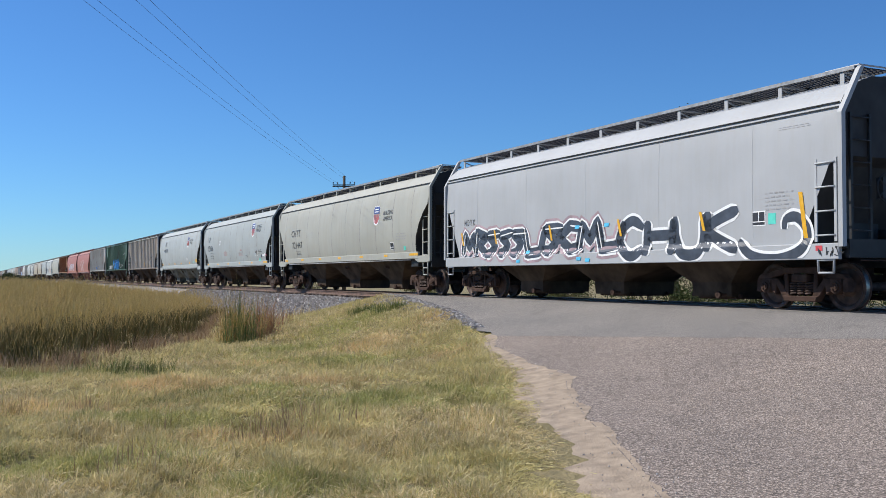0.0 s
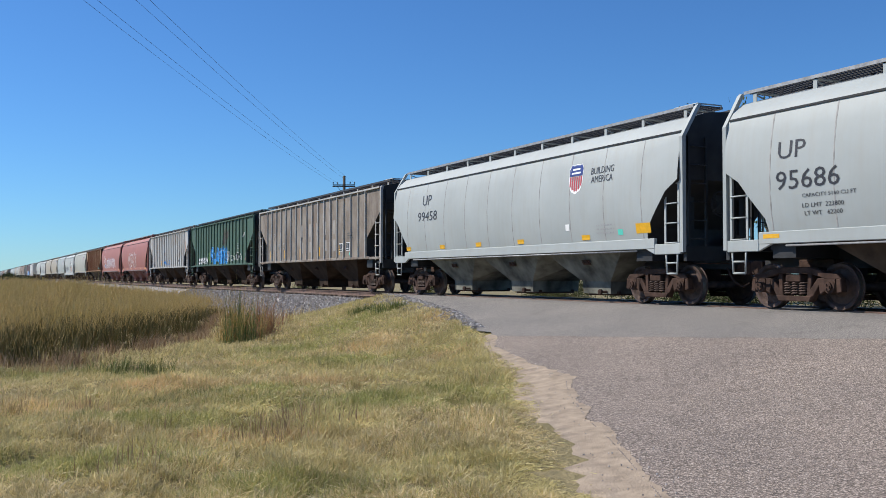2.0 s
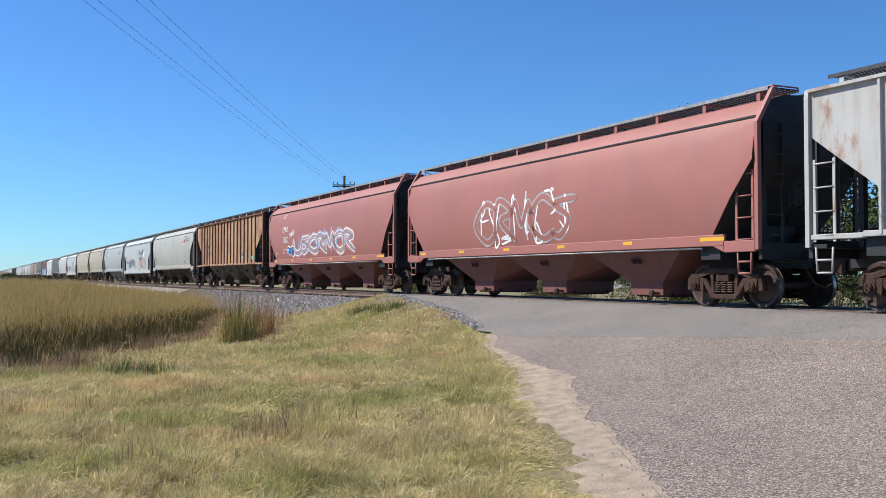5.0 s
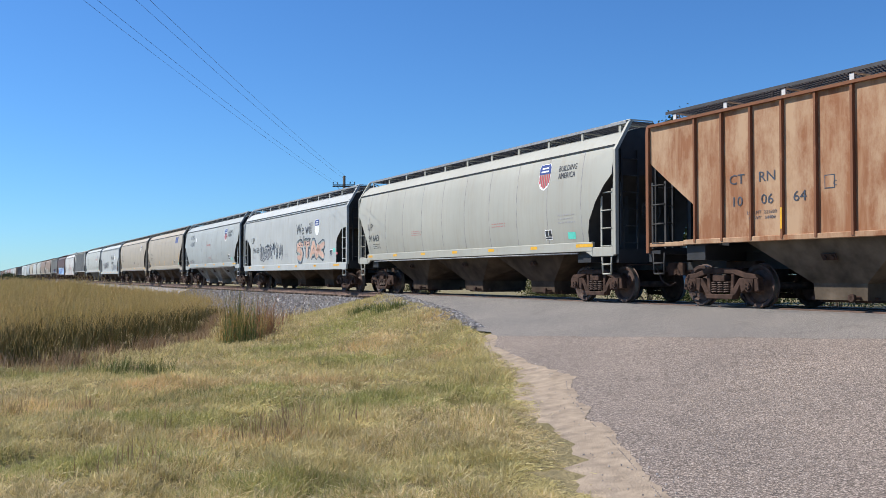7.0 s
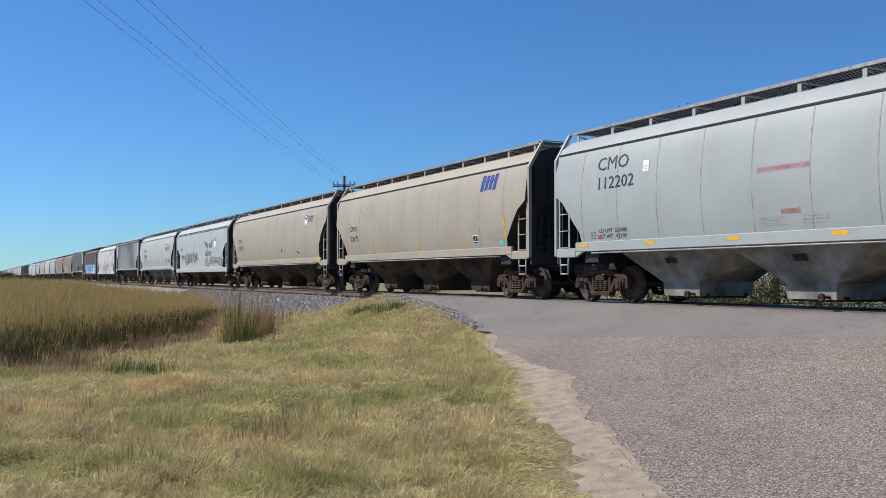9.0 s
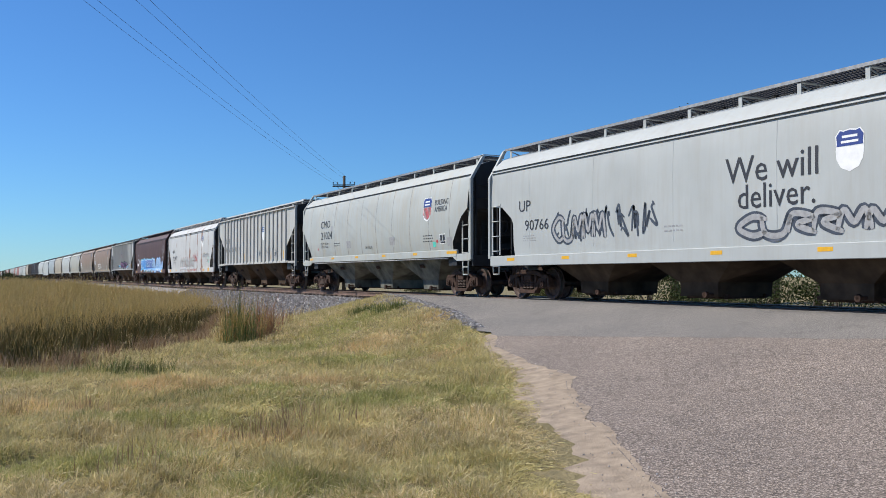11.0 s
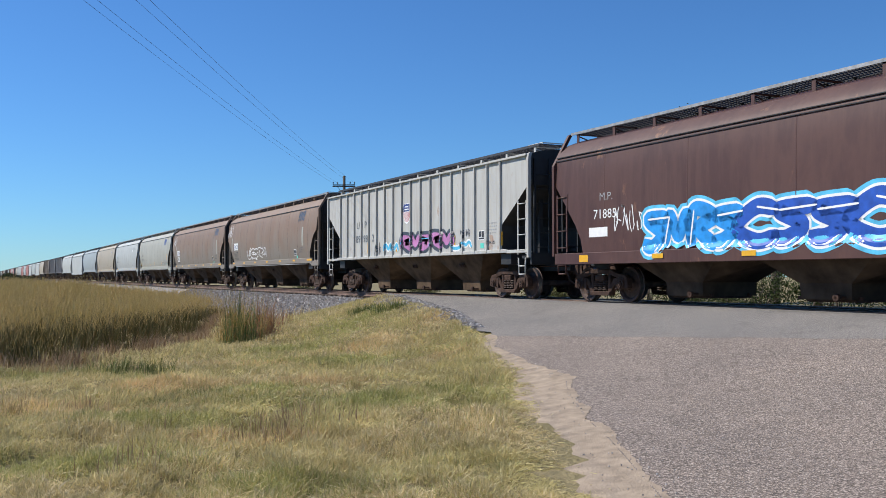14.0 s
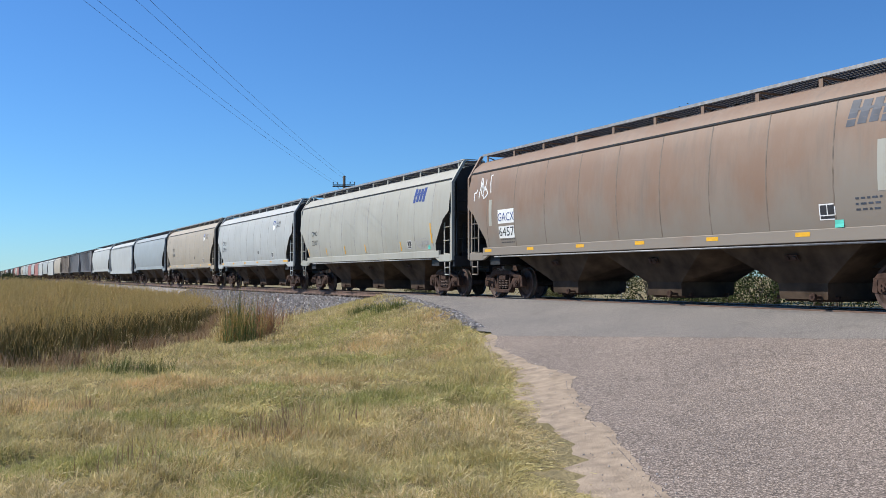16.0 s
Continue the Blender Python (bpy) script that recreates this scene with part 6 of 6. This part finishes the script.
FRONT_Y, FRONT_X = (-34, -15.4, -14.4, -11.35, -9.0, -5.4), (-17.5, -19.0, -19.8, -25.4, -32.2, -46.0)


def reed_bed():
    # bunches whose leaves arch outward, under a haze of fine seed heads
    n = 4300
    bx = -17.0 - 110 * RNG.uniform(0, 1, n) ** 1.7
    by = RNG.uniform(-30, -4.6, n)
    front = np.interp(by, FRONT_Y, FRONT_X) + 0.9 * rough(by, by * 0.3, 0.9) + 0.6 * rough(by, bx, 2.1)
    ok = bx < front
    bx, by, deep = bx[ok], by[ok], (front - bx)[ok]
    n = len(bx)
    tall = (1.12 + 0.36 * rough(bx, by, 1.1) + 0.24 * rough(bx, by, 0.4) + RNG.normal(0, 0.18, n)) * np.clip(0.50 + deep / 5.5, 0.45, 1) * np.interp(by, (-11.0, -5.0), (0.94, 0.60))
    k = 44
    rad = np.repeat(RNG.uniform(0.16, 0.34, n), k)
    a = RNG.uniform(0, 2 * np.pi, n * k)
    q = rad * RNG.uniform(0, 1, n * k) ** 0.6
    x, y = np.repeat(bx, k) + q * np.cos(a), np.repeat(by, k) + q * np.sin(a)
    d = np.hypot(x, y + 15.7)
    h = np.repeat(tall, k) * RNG.uniform(0.35, 1.0, n * k)
    blades("reed_bed", M_REED, x, y, height(x, y) - 0.03, h, (0.006 + 0.00040 * d) * RNG.uniform(0.6, 1.4, n * k), RNG.uniform(0.05, 0.75, n * k), "dense green reeds and tall grass in the ditch")
    # seed heads
    k = 115
    show = deep > 0.9
    sx, sy, st = bx[show], by[show], tall[show]
    m = len(sx) * k
    up = np.clip(RNG.normal(0.98, 0.13, m), 0.55, 1.3)
    wide = 0.42 * RNG.normal(0, 1, (2, m))
    x, y = np.repeat(sx, k) + wide[0], np.repeat(sy, k) + wide[1]
    d = np.hypot(x, y + 15.7)
    strands("reed_plumes", M_PLUME, x, y, height(x, y) + np.repeat(st, k) * up, RNG.uniform(0.05, 0.26, m), (0.0028 + 0.00020 * d) * RNG.uniform(0.6, 1.3, m), RNG.uniform(0.02, 0.14, m), "feathery tan seed heads over the reeds", 1)
    # withered stalks along the foot of the bed
    m = 9000
    y = RNG.uniform(-19, -6, m)
    lie = RNG.normal(0.25, 0.55, m)
    x = np.interp(y, FRONT_Y, FRONT_X) + 0.9 * rough(y, y * 0.3, 0.9) + lie
    keep = rough(y, y, 1.3) + RNG.normal(0, 0.4, m) > -0.35
    x, y = x[keep], y[keep]
    m = len(x)
    blades("withered_margin", M_FOOT, x, y, height(x, y), RNG.uniform(0.08, 0.42, m) * (1.1 + 0.5 * rough(x, y, 1.7)).clip(0.3, 2), np.full(m, 0.011), RNG.uniform(0.1, 0.9, m), "brown withered stalks along the reed bed")


reed_bed()
clumps("rush_clump", M_CATTAIL, around(-26.8, -8.95, 7, 0.20, 0.3, 21), "tall green rushes at the foot of the bank", 34, 0.4, 1.95, 0.15, 0.016, 0.5)
clumps("rush_plume", M_PLUME, around(-27.0, -8.85, 6, 0.24, 0.3, 22), "straw-coloured seed stalks among green rushes", 80, 0.5, 2.15, 0.20, 0.011, 0.6)
clumps("dead_weed_clump", M_DEADRED, around(-29.0, -7.9, 7, 0.28, 0.3, 23), "reddish brown dead weeds beside the rushes", 90, 0.3, 1.8, 0.18, 0.013, 0.55)
clumps("sedge_tuft", M_CATTAIL, around(-29.0, -4.4, 5, 0.28, 0.15, 24) + around(-27.6, -3.9, 4, 0.24, 0.15, 25), "dark green sedge tuft at the ballast edge", 110, 0.12, 0.42, 0.16, 0.016, 0.7)
clumps("bank_straw", M_STRAW, [(-34 - 0.9 * i, -4.7 - 0.2 * (i % 3)) for i in range(34)], "dry stalks between grass and ballast", 34, 0.15, 0.7, 0.28, 0.018, 0.6)
clumps("bank_weeds", M_DEADRED, [(-31.5 - 1.3 * i, -6.4 + 0.10 * i + 0.3 * (i % 2)) for i in range(11)], "brown withered weeds below the ballast", 40, 0.2, 0.85, 0.30, 0.015, 0.7)


def stones(name, n, place, size, mat, label):
    """Loose crushed stones: small crooked cubes joined as one heap."""
    x, y, z = place(n)
    n = len(x)
    s = RNG.uniform(size * 0.5, size * 1.2, (n, 1, 3))
    cube = np.array([(a, b, c) for a in (-1, 1) for b in (-1, 1) for c in (-1, 1)], float)[None] * s * 0.5
    cube = cube + RNG.normal(0, size * 0.10, (n, 8, 3))
    a = RNG.uniform(0, 6.28, n)
    ca, sa = np.cos(a)[:, None], np.sin(a)[:, None]
    v = np.stack([cube[..., 0] * ca - cube[..., 1] * sa, cube[..., 0] * sa + cube[..., 1] * ca, cube[..., 2]], -1) + np.stack([x, y, z], -1)[:, None]
    f = np.array([(0, 1, 3, 2), (4, 6, 7, 5), (0, 4, 5, 1), (2, 3, 7, 6), (0, 2, 6, 4), (1, 5, 7, 3)])
    faces = (np.arange(n)[:, None, None] * 8 + f[None]).reshape(-1, 4)
    me = bpy.data.meshes.new(name)
    me.from_pydata(v.reshape(-1, 3).tolist(), [], faces.tolist())
    me.materials.append(mat)
    return tagged(new(name, me), label, kind="stuff")


M_STONE = blade_material("pale_crushed_stone", [(0.20, 0.18, 0.165), (0.42, 0.39, 0.36), (0.30, 0.265, 0.245), (0.60, 0.57, 0.54)])


def on_bed(n):
    x = -36.2 - 34 * RNG.uniform(0, 1, n) ** 1.5
    y = RNG.uniform(-3.9, -0.85, n)
    return x, y, np.interp(-y, (1.25, 2.0, 3.95), (-0.27, -0.29, -1.28))


def on_edge(n):
    x = -37 + 18 * RNG.uniform(0, 1, n) ** 1.6
    y = edge_y(x) - np.abs(RNG.normal(0, 0.34, n)) * np.interp(x, (-37, -26, -19), (2.4, 1.0, 0.4)) * (1 + 0.5 * rough(x, x, 1.5)) + 0.16
    return x, y, height(x, y) + 0.03


def on_shoulder(n):
    x = RNG.uniform(-17, -4, n)
    y = edge_y(x) + RNG.normal(-0.02, 0.16, n)
    return x, y, np.maximum(road_z(y), height(x, y)) + 0.006


stones("ballast_stones", 9000, on_bed, 0.075, M_STONE, "grey and pinkish crushed ballast stones")
stones("edge_gravel", 3200, on_edge, 0.06, M_STONE, "spilled gravel along the paving edge")
stones("shoulder_pebbles", 200, on_shoulder, 0.010, M_STONE, "small pebbles on the dirt shoulder")


# ---- trees, bushes, poles ----
def foliage(name, centre, radii, n, leaf, mat, parent, holes=0.35, seed=0):
    """Leaves on and in a lumpy crown: many small quads round sub-clumps with gaps between."""
    rng = np.random.default_rng(seed)
    k = 26
    cl = rng.normal(0, 1, (k, 3))
    cl /= np.linalg.norm(cl, axis=1)[:, None]
    cl = cl * rng.uniform(0.45, 1.0, (k, 1)) * np.array(radii)
    cl[0], cl[1], cl[2] = (0, 0, radii[2] * 0.93), (radii[0] * 0.25, 0, radii[2] * 0.85), (-radii[0] * 0.25, 0.1, radii[2] * 0.82)
    cl = cl + np.array(centre)
    pick = rng.integers(0, k, n)
    p = cl[pick] + rng.normal(0, 1, (n, 3)) * np.array(radii) * np.where(pick < 3, 0.10, 0.17)[:, None]
    u = rng.normal(0, 1, (n, 3))
    u /= np.linalg.norm(u, axis=1)[:, None]
    w = np.cross(u, rng.normal(0, 1, (n, 3)))
    w /= np.linalg.norm(w, axis=1)[:, None]
    s = leaf * rng.uniform(0.6, 1.4, (n, 1))
    v = np.stack([p - u * s, p + w * s * 0.45, p + u * s, p - w * s * 0.45], 1).reshape(-1, 3)
    me = bpy.data.meshes.new(name)
    me.from_pydata(v.tolist(), [], (np.arange(n)[:, None] * 4 + np.arange(4)[None]).tolist())
    me.materials.append(mat)
    ob = new(name, me)
    ob.parent = parent
    return cl, ob


def tree(x, y, tall, r, leaf_mat, label, seed, leaves=9000, low=0.3, category="tree"):
    z = float(height(x, y))
    t = tagged(new("tree" if category == "tree" else "bush"), label, category)
    t.location = (x, y, z - 0.05)
    cz = tall * (0.5 + low / 2)
    cl, _ = foliage("crown", (0, 0, cz), (r, r, (tall - tall * low) / 2 * 1.02), leaves, 0.12 if category == "tree" else 0.045, leaf_mat, t, seed=seed)
    bm = bmesh.new()
    rng = random.Random(seed)
    fork = Vector((0.1, 0.05, tall * low + 0.15))
    rod(bm, (0, 0, 0), fork, 0.028 * tall, 9, 0.018 * tall)
    for c in cl[:14]:
        c = Vector(c)
        knee = fork.lerp(c, 0.5) + Vector((rng.uniform(-.2, .2), rng.uniform(-.2, .2), 0.12 * tall * rng.random()))
        rod(bm, fork, knee, 0.012 * tall, 6, 0.008 * tall)
        rod(bm, knee, c, 0.008 * tall, 5, 0.002 * tall)
    part("trunk", bm, M_BARK, t)
    return t


tree(-49.2, 25.0, 11.65, 2.7, M_LEAF, "tall olive-green tree behind the tracks", 1)
tree(-41.0, 25.5, 11.4, 2.6, M_LEAF, "tall olive-green tree behind the tracks", 2)
tree(-36.5, 24.0, 9.6, 3.0, M_LEAF, "broad dark green tree behind the tracks", 3, low=0.15)
tree(-31.0, 23.0, 9.0, 3.2, M_LEAF, "broad dark green tree behind the tracks", 4, low=0.15)
tree(-25.5, 22.0, 8.0, 3.0, M_LEAF, "broad dark green tree behind the tracks", 5, low=0.12)
for k, (bx, by, bt, br, bm_, lb) in enumerate([
        (-47, 14.0, 2.2, 1.7, M_BUSH, "yellow-green bush beyond the tracks"), (-43.5, 13.0, 2.0, 1.5, M_BUSH, "yellow-green bush beyond the tracks"),
        (-36.0, 12.5, 2.6, 1.9, M_LEAF, "dark twiggy bush beyond the tracks"), (-31.5, 11.5, 2.4, 1.9, M_LEAF, "dark twiggy bush beyond the tracks"),
        (-27.5, 11.0, 2.6, 1.9, M_LEAF, "dark twiggy bush beyond the tracks"), (-23.5, 10.6, 2.4, 1.8, M_LEAF, "dark twiggy bush beyond the tracks"),
        (-19.8, 10.2, 2.5, 1.8, M_LEAF, "dark twiggy bush beyond the tracks"), (-66, 15.0, 2.0, 1.6, M_BUSH, "low yellow-green bush beyond the tracks"), (-92, 14.0, 2.2, 2.0, M_BUSH, "low yellow-green bush beyond the tracks"),
        (-128, -12.5, 2.1, 2.6, M_LEAF, "dark green bush in the far ditch"), (-138, -12.0, 2.3, 3.0, M_LEAF, "dark green bush in the far ditch"), (-120, -10.5, 1.9, 2.2, M_LEAF, "dark green bush in the far ditch")]):
    tree(bx, by, bt, br, bm_, lb, 20 + k, 8500, 0.05, "bush")


def far_side_grass():
    n = 16000
    x = RNG.uniform(-130, -36, n)
    y = RNG.uniform(8.0, 16.0, n)
    blades("far_grass", M_BUSH, x, y, height(x, y), RNG.uniform(0.12, 0.4, n), np.full(n, 0.025), RNG.uniform(0.1, 0.8, n), "dry grass beyond the tracks")


far_side_grass()
M_POLE = plain("dark_weathered_pole_wood", (0.075, 0.062, 0.052), 0.85, 0, 6, 0.4, 0.4)


def utility_pole(x, y, top, arm_z, along, label, arm=0.95):
    z = float(height(x, y))
    p = tagged(new("utility_pole"), label, "utility pole", "wooden poles of the line")
    p.location = (x, y, z)
    bm = bmesh.new()
    rod(bm, (0, 0, -0.3), (0, 0, top - z), 0.17, 12, 0.11)
    part("pole", bm, M_POLE, p)
    d = Vector((-along[1], along[0], 0)).normalized()
    bm = bmesh.new()
    a, b = d * -arm, d * arm
    o = Vector((along[0], along[1], 0)).normalized() * 0.17
    for s in (0.06, -0.06):
        rod(bm, a + o + Vector((0, 0, arm_z - z + s)), b + o + Vector((0, 0, arm_z - z + s)), 0.06, 4)
    part("crossarm", bm, M_POLE, p)
    for k in (-1, 1):
        bm = bmesh.new()
        rod(bm, d * (k * arm * 0.62) + o + Vector((0, 0, arm_z - z - 0.03)), Vector((0, 0, arm_z - z - 0.75)) + o * 0.6, 0.02, 5)
        part("brace", bm, M_POLE, p)
    for k in (-0.95, -0.55, 0.55, 0.95):
        bm = bmesh.new()
        q = d * (k * arm) + o + Vector((0, 0, arm_z - z + 0.1))
        rod(bm, q, q + Vector((0, 0, 0.10)), 0.02, 6)
        rod(bm, q + Vector((0, 0, 0.08)), q + Vector((0, 0, 0.22)), 0.055, 8, 0.04)
        part("insulator", bm, M_BLACK, p)
    return p


LINE = Vector((49.2, -24.6, 0)).normalized()
POLE = Vector((-75.8, 12.0, 0))
utility_pole(POLE.x, POLE.y, 9.15, 8.3, (LINE.x, LINE.y), "dark wooden utility pole with one crossarm")
NEXT = POLE + LINE * 88
utility_pole(NEXT.x, NEXT.y, 9.4, 8.6, (LINE.x, LINE.y), "dark wooden utility pole with one crossarm")
utility_pole(-318, 12.0, 8.3, 7.6, (1, 0), "dark wooden utility pole far down the line")


def wires():
    d = Vector((-LINE.y, LINE.x, 0))
    for k in (-0.95, -0.55, 0.55, 0.95):
        bm = bmesh.new()
        a = POLE + d * (k * 0.95) + LINE * 0.17 + Vector((0, 0, 8.5))
        b = NEXT + d * (k * 0.95) + LINE * 0.17 + Vector((0, 0, 8.8))
        pts = [a.lerp(b, i / 24) - Vector((0, 0, 4 * 0.55 * (i / 24) * (1 - i / 24))) for i in range(25)]
        rings = [[bm.verts.new(p + Vector((0, 0.006 * math.cos(2.1 * j), 0.006 * math.sin(2.1 * j)))) for j in range(3)] for p in pts]
        for p, q in zip(rings, rings[1:]):
            for j in range(3):
                bm.faces.new((p[j], p[(j + 1) % 3], q[(j + 1) % 3], q[j]))
        tagged(new("power_line", mesh_of("power_line", bm, M_BLACK)), "thin dark overhead wire between two poles", "wire", "overhead wires")


wires()


def roadside_sign(x, y):
    z = float(height(x, y))
    g = tagged(new("roadside_sign"), "small blank white sign on a steel post", "sign")
    g.location = (x, y, z)
    bm = bmesh.new()
    rod(bm, (0, 0, -0.2), (0, 0, 1.5), 0.03, 8)
    part("post", bm, M_GALV, g)
    bm = bmesh.new()
    box(bm, -0.05, -0.035, -0.4, 0.4, 1.12, 1.42)
    bmesh.ops.rotate(bm, verts=bm.verts, cent=(0, 0, 0), matrix=Matrix.Rotation(radians(-62), 3, "Z") @ Matrix.Rotation(math.pi, 3, "Z"))
    part("panel", bm, M_WHITE, g)


roadside_sign(-40.0, 14.0)


def ties():
    bed = bpy.data.objects["ballast"]
    bm = bmesh.new()
    box(bm, -0.115, 0.115, -1.3, 1.3, -0.36, -0.175)
    bmesh.ops.bevel(bm, geom=bm.edges[:], offset=0.012, segments=1, affect="EDGES")
    me = mesh_of("tie", bm, M_TIE)
    rng = random.Random(3)
    for i in range(96):
        hang("tie", me, bed, m=pose(-36.6 - i * 0.52 + rng.uniform(-.03, .03), rng.uniform(-.05, .05), rng.uniform(-.012, .01), 0, 0, rng.uniform(-1, 1)))


ties()


EXPOSURES = ((0, 0.03), (2.5, 0.03), (3.0, 0.17), (3.5, 0.22), (6.5, 0.24), (7.0, 0.18), (8.0, 0.02), (9.0, -0.02), (11.5, 0.0), (13.5, -0.08), (14.0, 0.03), (14.5, 0.16), (15.5, 0.22), (16.0, 0.12))


def motions():
    walk(cam, [(0, STAND), (16, STAND)], EXPOSURES)
    for car, x in train:
        walk(car, [(0, pose(x, 0, 0)), (8, pose(x + SPEED * 8, 0, 0)), (16, pose(x + SPEED * 16, 0, 0))])


motions()
